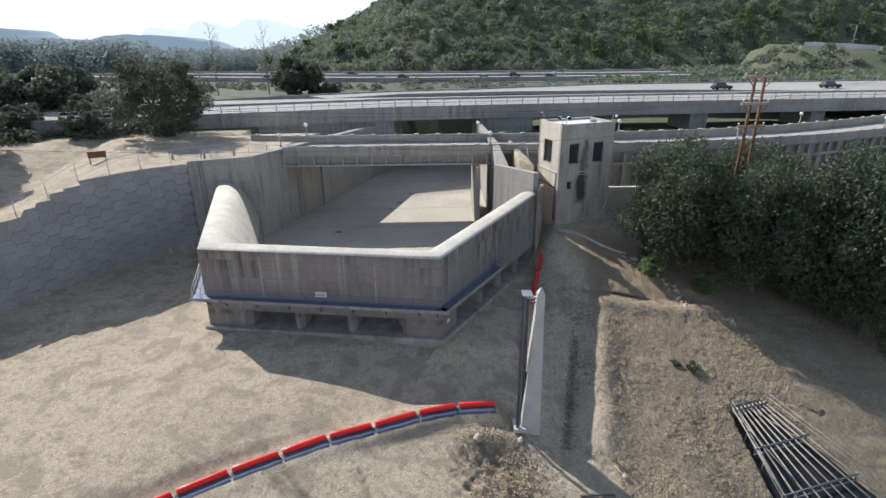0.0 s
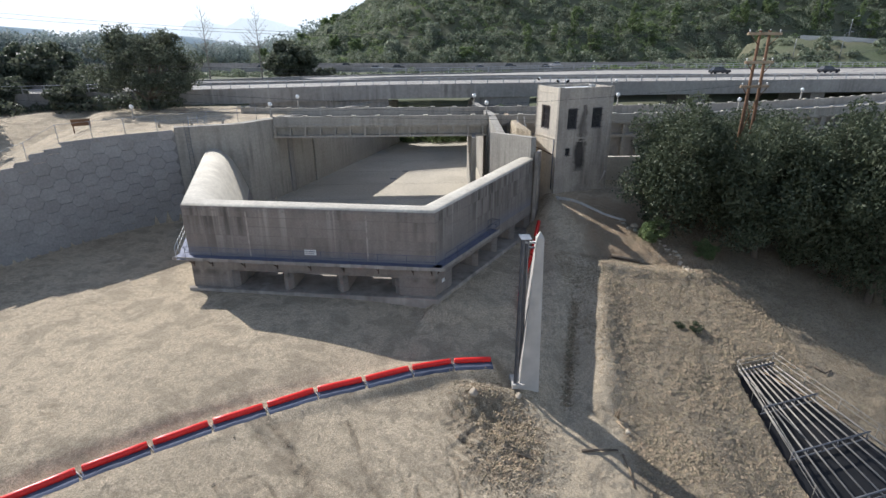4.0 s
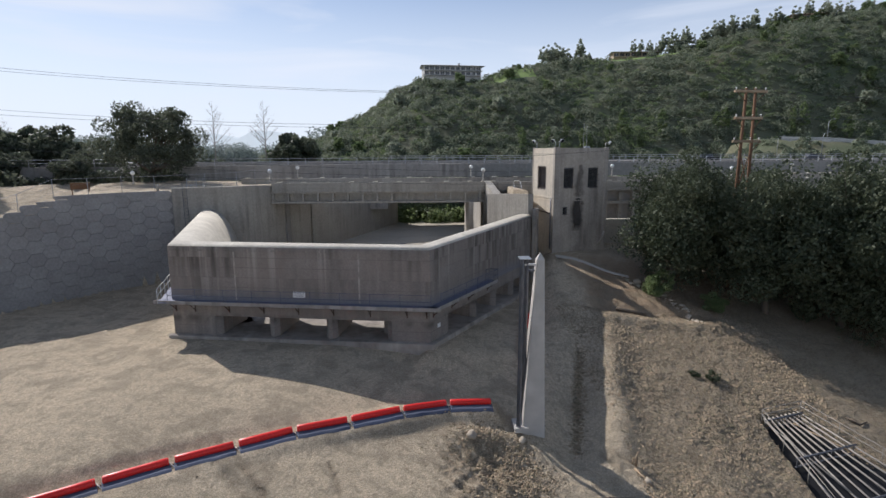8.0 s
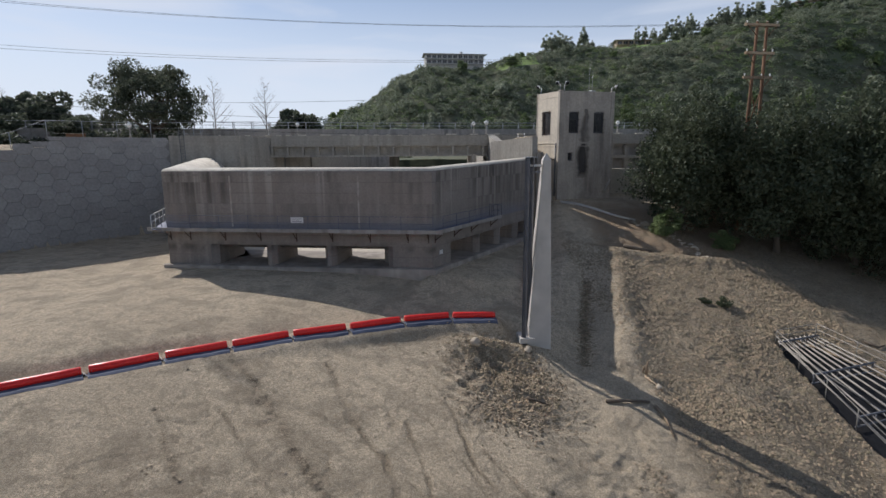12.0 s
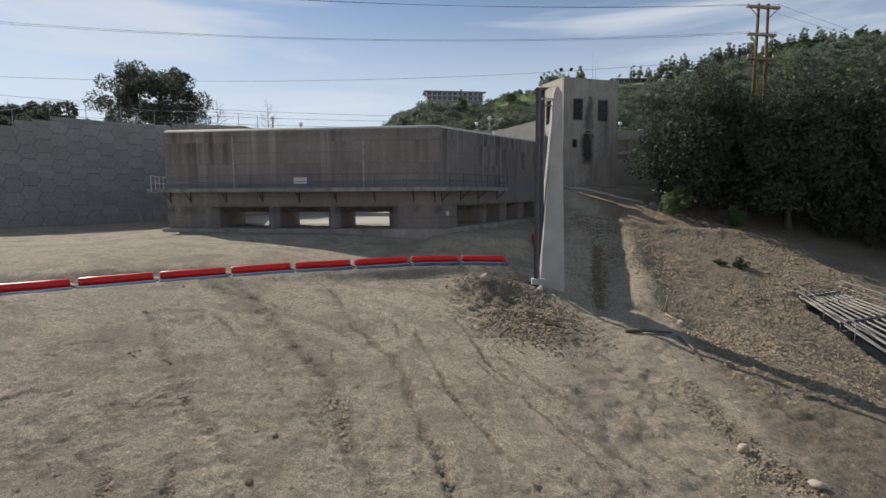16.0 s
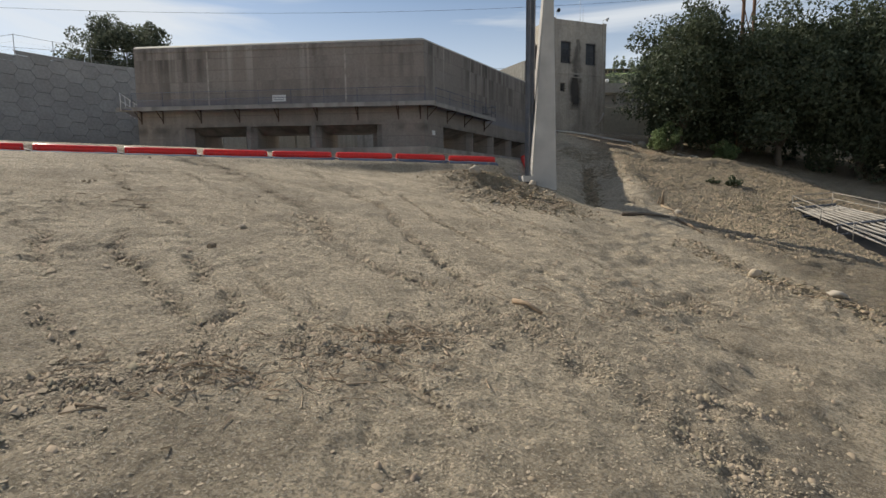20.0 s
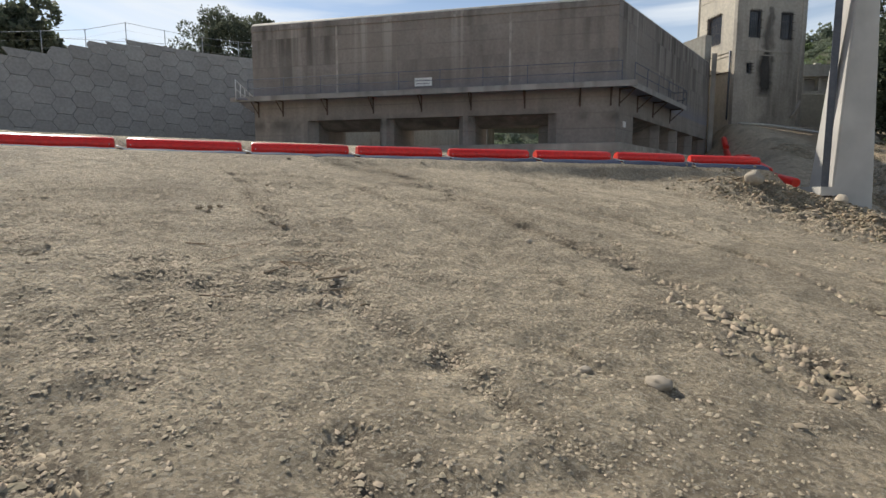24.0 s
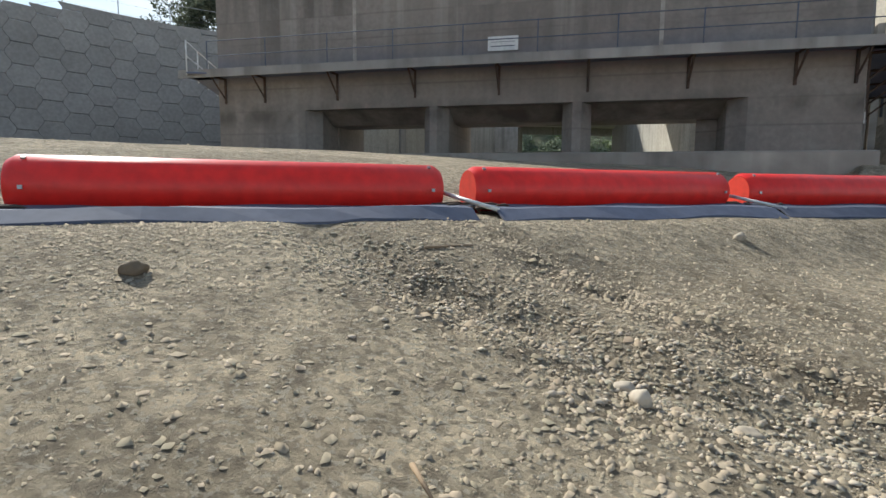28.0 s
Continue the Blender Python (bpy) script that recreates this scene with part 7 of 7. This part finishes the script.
stick([(9.5, 25.75), (10.6, 25.8), (11.8, 25.9)], 0.10, "dark weathered log lying across the track", M["bark"], "log")
stick([(12.0, 25.6), (12.1, 24.6), (11.95, 23.4)], 0.08, "pale bleached branch on the bank", None, "branch")
stick([(18.1, 47.0), (19.4, 46.7), (20.7, 46.5)], 0.2, "thick dark log lying on the bank", M["bark"], "log")
stick([(12.4, 28.0), (12.8, 27.4), (13.0, 26.9)], 0.06, "pale split branch beside the track")
stick([(5.3, 25.0), (5.8, 24.85), (6.3, 24.6)], 0.07, "dark rotten branch on the spoil", M["bark"], "branch")
stick([(37.4, 50.1), (36.4, 48.0), (35.3, 46.0)], 0.06, "thin pale fallen branch in the shade", None, "branch")
stick([(30.4, 34.6), (30.9, 34.0), (31.6, 34.3)], 0.09, "forked dead branch on the bank", M["bark"], "branch")
stick([(1.6, 11.2), (1.76, 10.9), (1.95, 10.6)], 0.05, "curved pale root in the dirt", None, "branch")
for pts, r in ((((-7.25, 16.5), (-7.2, 16.2)), 0.018), (((-7.65, 16.0), (-7.5, 16.2)), 0.02), (((-7.1, 16.05), (-6.85, 16.25)), 0.022), (((-9.6, 25.72), (-9.35, 25.9)), 0.014),
               (((-9.42, 24.0), (-9.36, 23.9)), 0.012), (((-0.95, 7.8), (-0.5, 8.05)), 0.018), (((-3.4, 7.1), (-3.1, 7.05)), 0.03), (((2.2, 12.2), (2.6, 12.0)), 0.02), (((6.0, 12.2), (6.7, 12.0)), 0.02),
               (((4.4, 9.2), (4.0, 9.5)), 0.015), (((12.3, 27.0), (13.2, 25.6)), 0.03), (((13.4, 26.6), (13.9, 25.0)), 0.03), (((10.2, 16.0), (11.0, 15.0)), 0.02)):
    stick(pts, r * 0.6, "small dry stick lying on dirt")
# broken stump by the track
stump = thing("broken_stump", "short broken wooden stump standing by the track", "stump", pose(12.6, 28.3, gz(12.6, 28.3)))
tube_part("stake", [(0, 0, -0.2), (0.02, 0, 0.45), (0.08, 0.02, 0.8)], [0.09, 0.08, 0.03], M["wood"], stump, 7)
tube_part("stake", [(-0.25, 0.1, -0.2), (-0.1, 0.05, 0.5)], [0.06, 0.03], M["wood"], stump, 6)
# twig litter
rt = random.Random(21)
bm = bmesh.new()
for cx0, cy0, n, sp in ((-1.0, 8.4, 110, 0.8), (-0.4, 9.3, 130, 0.45), (-2.6, 7.9, 90, 0.6), (3.2, 11.8, 70, 1.3), (5.8, 13.4, 60, 1.2), (10.6, 14.4, 80, 0.7), (13.0, 25.6, 70, 0.9), (-7.3, 16.4, 20, 0.6), (5.0, 24.8, 30, 0.8), (-3.0, 7.2, 30, 0.9)):
    for k in range(n):
        px, py = cx0 + rt.gauss(0, sp), cy0 + rt.gauss(0, sp * 0.5)
        a, ln = rt.uniform(0, math.tau), rt.uniform(0.05, 0.32)
        q = (px + math.cos(a) * ln, py + math.sin(a) * ln)
        tube(bm, [(px, py, gz(px, py) + 0.012), (*q, gz(*q) + 0.012 + rt.uniform(0, 0.05))], rt.uniform(0.003, 0.009), 3, caps=False)
tagged(part("twig_litter", bm, M["wood"], None), "thin dry twigs and stubble on the dirt", "twigs", kind="stuff")
for pts, r in ((((-7.0, 15.75), (-6.75, 16.05)), 0.02), (((-6.55, 15.6), (-6.3, 15.85)), 0.016), (((-7.9, 15.2), (-7.6, 15.35)), 0.014), (((-6.9, 15.4), (-6.9, 15.62)), 0.02), (((-8.3, 16.9), (-8.0, 16.95)), 0.012), (((-8.4, 15.9), (-8.3, 16.15)), 0.01)):
    stick(pts, r * 0.6, "short pale splinter of wood on dirt")
weeds = tree("shrub", "low grey-green weed on the bank", pose(22.1, 37.5, gz(22.1, 37.5) - 0.05), 0.7, 0.35, 0.75, None, 61, 14, 90, 0.06, 0.02, material=M["leaf_oak"])
copy_thing(weeds, pose(20.9, 37.9, gz(20.9, 37.9) - 0.05, 0, 0, 70) @ Matrix.Diagonal((0.7, 0.7, 0.6, 1)))
# bleached hoses on the bank
for off in (0.0, 0.45):
    pts = []
    for k in range(13):
        t = k / 12
        px, py = 14.9 + 6.6 * t, 56.6 - 3.4 * t + 0.5 * math.sin(t * 6) + off * (1 - 0.6 * t)
        pts.append((px, py, gz(px, py) + 0.08))
    b = bmesh.new()
    tube(b, pts, 0.09, 8)
    tagged(part("hose", b, M["hose"], None, "", True), "bleached hose laid down the bank", "hose")

# ---- wooden power pole and its wires ----
pole = thing("power_pole", "brown wooden two-legged power pole with three crossarms", "power pole", pose(32.1, 52.4, 0, 0, 0, 8))
for s in (-1, 1):
    tube_part("leg", [(s * 0.75, 0, 0.5), (s * 0.5, 0, 20.0)], [0.2, 0.13], M["pole_wood"], pole, 10)
for z, w in ((19.7, 1.75), (17.2, 1.5), (15.0, 1.5)):
    box_part("crossarm", (-w, -0.14, z - 0.12, w, 0.14, z + 0.12), M["wood"], pole, 0.02)
    for k in range(4):
        x = -w + 0.15 + k * (2 * w - 0.3) / 3
        tube_part("insulator", [(x, 0, z + 0.12), (x, 0, z + 0.36)], [0.035, 0.07], M["sign_white"], pole, 8)
    for s in (-1, 1):
        tube_part("brace", [(s * 0.55, -0.12, z - 1.0), (s * (w - 0.2), -0.12, z - 0.1)], 0.035, M["pole_wood"], pole, 6)
for s in (-1, 1):
    tube_part("x_brace", [(s * 0.66, 0.0, 10.0), (-s * 0.6, 0.0, 14.2)], 0.05, M["pole_wood"], pole, 6)


def wire(name, a, b, sag, r, label, n=24):
    A, B = Vector(a), Vector(b)
    pts = [A.lerp(B, k / n) - Vector((0, 0, sag * 4 * (k / n) * (1 - k / n))) for k in range(n + 1)]
    bm = bmesh.new()
    tube(bm, pts, r, 4)
    tagged(part(name, bm, M["wire"], None), label, "wire")


for k, (z, dx, zl, yl) in enumerate(((19.95, -1.5, 27.0, 52.0), (19.95, 1.5, 26.2, 50.0), (17.45, -1.3, 22.5, 53.0), (17.45, 1.3, 21.6, 51.0), (15.25, 0.0, 16.0, 54.0))):
    wire("power_wire", (32.1 + dx, 52.4, z), (-85.0, yl, zl + 1.2), 3.2, 0.013, "thin dark power line spanning the basin")
    wire("power_wire", (32.1 + dx, 52.4, z), (150.0, 120.0 + 3 * k, z + 12.0), 3.0, 0.013, "thin dark power line leading from the pole")
for z0, z1, y0 in ((12.4, 10.2, 66.0), (13.6, 11.0, 67.0), (15.0, 11.6, 68.0)):
    wire("service_wire", (-90.0, 74.0, z0 + 4), (16.0, y0, z1), 1.6, 0.018, "low dark service cable over the abutment")

# pale concrete wall behind the oaks
pale_wall = thing("wall_behind_oaks", "pale concrete retaining wall behind the oaks", "wall", kind="structure")
for xa, xb, zt in ((20.6, 26.4, 6.2), (26.5, 32.4, 5.7), (32.5, 38.4, 5.2), (38.5, 44.4, 4.95), (44.5, 50.4, 4.9), (50.5, 58.0, 4.8)):
    box_part("wall_panel", (xa, 63.0, 0.0, xb, 63.5, zt), M["crest"], pale_wall, 0.02)

# brown information board beyond the wall
board = thing("information_board", "dark brown wooden information board on two posts", "sign", pose(-40.5, 67.0, 0, 0, 0, 25))
bz = gz(-40.5, 67.0)
for s in (-1, 1):
    box_part("post", (s * 0.85 - 0.06, -0.06, bz - 0.3, s * 0.85 + 0.06, 0.06, bz + 1.25), M["pole_wood"], board, 0.01)
box_part("board", (-0.98, -0.1, bz + 0.55, 0.98, -0.061, bz + 1.3), M["pole_wood"], board, 0.01)
box_part("cap", (-1.05, -0.14, bz + 1.301, 1.05, 0.1, bz + 1.36), M["wood"], board)
for x, y in ((-27.4, 66.8), (-31.0, 66.2), (-24.0, 67.6)):
    bollard = thing("bollard", "short pale concrete bollard on the dirt road", "bollard", pose(x, y, gz(x, y)), "bollards on the dirt road")
    tube_part("post", [(0, 0, -0.1), (0, 0, 0.7), (0, 0, 0.75)], [0.16, 0.15, 0.09], M["wall_clean"], bollard, 10)

# ---- houses and tall trees along the ridge ----
def house(m, w, d, floors, label, wallm, roofm, hip=1.6, nwin=8):
    t = thing("house", label, "house", m)
    h = floors * 3.3
    box_part("wall", (-w / 2, -d / 2, -6, w / 2, d / 2, h), wallm, t)
    b = bmesh.new()
    v = [b.verts.new(p) for p in ((-w / 2 - 2.5, -d / 2 - 3.0, h), (w / 2 + 2.5, -d / 2 - 3.0, h), (w / 2 + 1.5, d / 2 + 1.5, h), (-w / 2 - 1.5, d / 2 + 1.5, h),
                                  (-w / 2 + d * 0.4, 0, h + hip), (w / 2 - d * 0.4, 0, h + hip))]
    for f in ((3, 2, 1, 0), (0, 1, 5, 4), (1, 2, 5), (2, 3, 4, 5), (3, 0, 4)):
        b.faces.new([v[i] for i in f])
    part("roof", b, roofm, t)
    box_part("chimney", (w * 0.12, -0.8, h + 0.4, w * 0.12 + 1.6, 0.8, h + hip + 1.2), wallm, t)
    for fl in range(floors):
        z = fl * 3.4
        for k in range(nwin):
            x = -w / 2 + (k + 0.5) * w / nwin
            win = box_part("window", (x - w / nwin * 0.36, -d / 2 - 0.05, z + 0.6, x + w / nwin * 0.36, -d / 2 + 0.02, z + 2.7), M["glass"], t)
            box_part("frame", (x - 0.08, -d / 2 - 0.12, z + 0.6, x + 0.08, -d / 2 - 0.051, z + 2.7), M["house_white"], win)
        box_part("balcony", (-w / 2 - 1.0, -d / 2 - 2.2, z - 0.25, w / 2 + 1.0, -d / 2 - 0.001, z), wallm, t)
        for k in range(0, nwin + 1, 3):
            x = -w / 2 - 0.9 + k * (w + 1.8) / nwin
            box_part("column", (x - 0.15, -d / 2 - 2.1, z, x + 0.15, -d / 2 - 1.8, z + 3.1), wallm, t)
    return t


house(pose(24.0, 414.0, 69.6, 0, 0, 6), 42.0, 16.0, 2, "wide two-storey pale house with flat grey roof on the ridge", M["house_white"], M["house_roof"], 2.0, 11)
house(pose(165.0, 424.0, 85.0, 0, 0, -4), 34.0, 12.0, 1, "long low dark-roofed house on the ridge", M["house_tan"], M["house_roof"], 1.8, 8)
house(pose(296.0, 415.0, 107.5, 0, 0, -18), 30.0, 13.0, 2, "tan stucco house with terraces on the hilltop", M["house_tan"], M["house_tan"], 2.2, 7)
house(pose(240.0, 424.0, 99.0, 0, 0, -10), 22.0, 10.0, 1, "low grey house among the ridge trees", M["house_roof"], M["house_roof"], 1.6, 5)
rr_ = random.Random(31)
far_group = "trees along the ridge"
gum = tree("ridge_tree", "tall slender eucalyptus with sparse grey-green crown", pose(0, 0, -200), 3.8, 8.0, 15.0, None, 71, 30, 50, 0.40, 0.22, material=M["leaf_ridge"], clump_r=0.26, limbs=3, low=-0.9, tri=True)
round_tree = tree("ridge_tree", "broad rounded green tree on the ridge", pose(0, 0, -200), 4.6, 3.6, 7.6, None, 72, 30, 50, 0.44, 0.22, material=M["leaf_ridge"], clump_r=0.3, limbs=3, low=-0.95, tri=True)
bright_tree = tree("ridge_tree", "bright green leafy tree on the hillside", pose(0, 0, -200), 4.2, 4.4, 8.8, None, 73, 30, 50, 0.44, 0.22, material=M["leaf_pale"], clump_r=0.3, limbs=3, low=-0.95, tri=True)
pine = tree("pine_tree", "tall conical light green pine at the hill's foot", pose(0, 0, -200), 3.2, 6.5, 15.5, None, 74, 34, 50, 0.38, 0.25, material=M["leaf_pale"], clump_r=0.3, limbs=3, low=-0.95, tri=True)
spots = []
for x0, x1, k, kinds in ((92, 124, 24, (gum, gum, round_tree)), (150, 182, 9, (round_tree, gum)), (182, 235, 40, (gum, gum, round_tree)), (225, 345, 66, (gum, gum, round_tree, bright_tree)), (46, 92, 12, (round_tree, bright_tree)), (-60, 0, 14, (round_tree, bright_tree))):
    for _ in range(k):
        spots.append((rr_.choice(kinds), rr_.uniform(x0, x1), rr_.uniform(400, 424), rr_.uniform(0.55, 1.15) * (0.6 if x1 < 95 else 1.0)))
for _ in range(30):
    spots.append((pine, rr_.uniform(40, 300), rr_.uniform(275, 296), rr_.uniform(0.6, 1.05)))
for _ in range(40):
    spots.append((rr_.choice((round_tree, bright_tree)), rr_.uniform(-90, 330), rr_.uniform(276, 380), rr_.uniform(0.7, 1.3)))
used = set()
for src, x, y, s in spots:
    if y > 396 and abs(x - 24) < 24:
        continue
    m = pose(x, y, gz(x, y) - 0.5, 0, 0, rr_.uniform(0, 360)) @ Matrix.Diagonal((s * rr_.uniform(0.75, 1.2), s, s * rr_.uniform(0.85, 1.2), 1))
    if src.name in used:
        copy_thing(src, m)
    else:
        used.add(src.name)
        src.matrix_basis = pose(x, y, gz(x, y) - 0.5, 0, 0, rr_.uniform(0, 360))
        src["group"] = far_group

# ---- road ramp and street lamps below the hill ----
ramp = thing("road_ramp", "pale concrete ramp road with low parapets", "road", kind="structure")
bed = (19.7, 18.8, 16.4, 13.8, 12.6)
up = lambda dz: (lambda i: bed[i] + dz)
bm = bmesh.new()
sweep(bm, RAMP, [(0.0, up(-1.5)), (0.0, up(0.35)), (13.0, up(0.35)), (13.0, up(-1.5))])
bmesh.ops.recalc_face_normals(bm, faces=bm.faces)
part("roadway", bm, M["road"], ramp)
for o in (-0.5, 13.0):
    bm = bmesh.new()
    sweep(bm, RAMP, [(o, up(-1.5)), (o, up(1.3)), (o + 0.5, up(1.3)), (o + 0.5, up(-1.5))])
    bmesh.ops.recalc_face_normals(bm, faces=bm.faces)
    part("parapet", bm, M["house_white"], ramp, "pale concrete parapet")


def street_lamp(m):
    t = thing("street_lamp", "tall grey steel street lamp with curved arm", "street lamp", m, "street lamps by the ramp")
    tube_part("pole", [(0, 0, 0), (0, 0, 9.0), (0.5, 0, 10.0), (2.4, 0, 10.5)], [0.16, 0.11, 0.09, 0.07], M["steel"], t, 8)
    box_part("lamp_head", (2.2, -0.2, 10.4, 3.2, 0.2, 10.62), M["steel"], t, 0.04)
    return t


sl = street_lamp(pose(157.0, 233.0, gz(157, 233)))
for x, y in ((172.0, 226.0), (189.0, 246.0), (196.0, 216.0), (212.0, 236.0)):
    copy_thing(sl, pose(x, y, gz(x, y)))

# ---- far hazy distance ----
# distance haze is put into the ridges' colour, with a pale glow
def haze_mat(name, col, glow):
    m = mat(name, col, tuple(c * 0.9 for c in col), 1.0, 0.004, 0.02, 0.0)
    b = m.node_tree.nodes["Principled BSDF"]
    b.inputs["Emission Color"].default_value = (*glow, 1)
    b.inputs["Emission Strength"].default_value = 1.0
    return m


def far_ridge(name, dist, x0, x1, base, h, rough, seed, material, label):
    """A low range of hills on the horizon, far beyond the rest."""
    xs = np.arange(x0, x1, (x1 - x0) / 260)
    hz = base + h * (0.55 + 0.9 * fbm(xs / rough, xs * 0 + seed, 4, seed)) + 0.02 * dist * 0.12 * np.abs(fbm(xs / 14.0, xs * 0, 3, seed + 3))
    edge = smooth01((xs - x0) / (0.12 * (x1 - x0))) * smooth01((x1 - xs) / (0.12 * (x1 - x0)))
    V, F = [], []
    for k, (x, z) in enumerate(zip(xs, base + (hz - base) * edge)):
        V += [(x, dist, -30), (x, dist, z), (x, dist + 200, z - 5)]
        if k:
            a = 3 * (k - 1)
            F += [(a, a + 3, a + 4, a + 1), (a + 1, a + 4, a + 5, a + 2)]
    ob = from_arrays(name, V, F, material)
    return tagged(ob, label, "hills", kind="structure")


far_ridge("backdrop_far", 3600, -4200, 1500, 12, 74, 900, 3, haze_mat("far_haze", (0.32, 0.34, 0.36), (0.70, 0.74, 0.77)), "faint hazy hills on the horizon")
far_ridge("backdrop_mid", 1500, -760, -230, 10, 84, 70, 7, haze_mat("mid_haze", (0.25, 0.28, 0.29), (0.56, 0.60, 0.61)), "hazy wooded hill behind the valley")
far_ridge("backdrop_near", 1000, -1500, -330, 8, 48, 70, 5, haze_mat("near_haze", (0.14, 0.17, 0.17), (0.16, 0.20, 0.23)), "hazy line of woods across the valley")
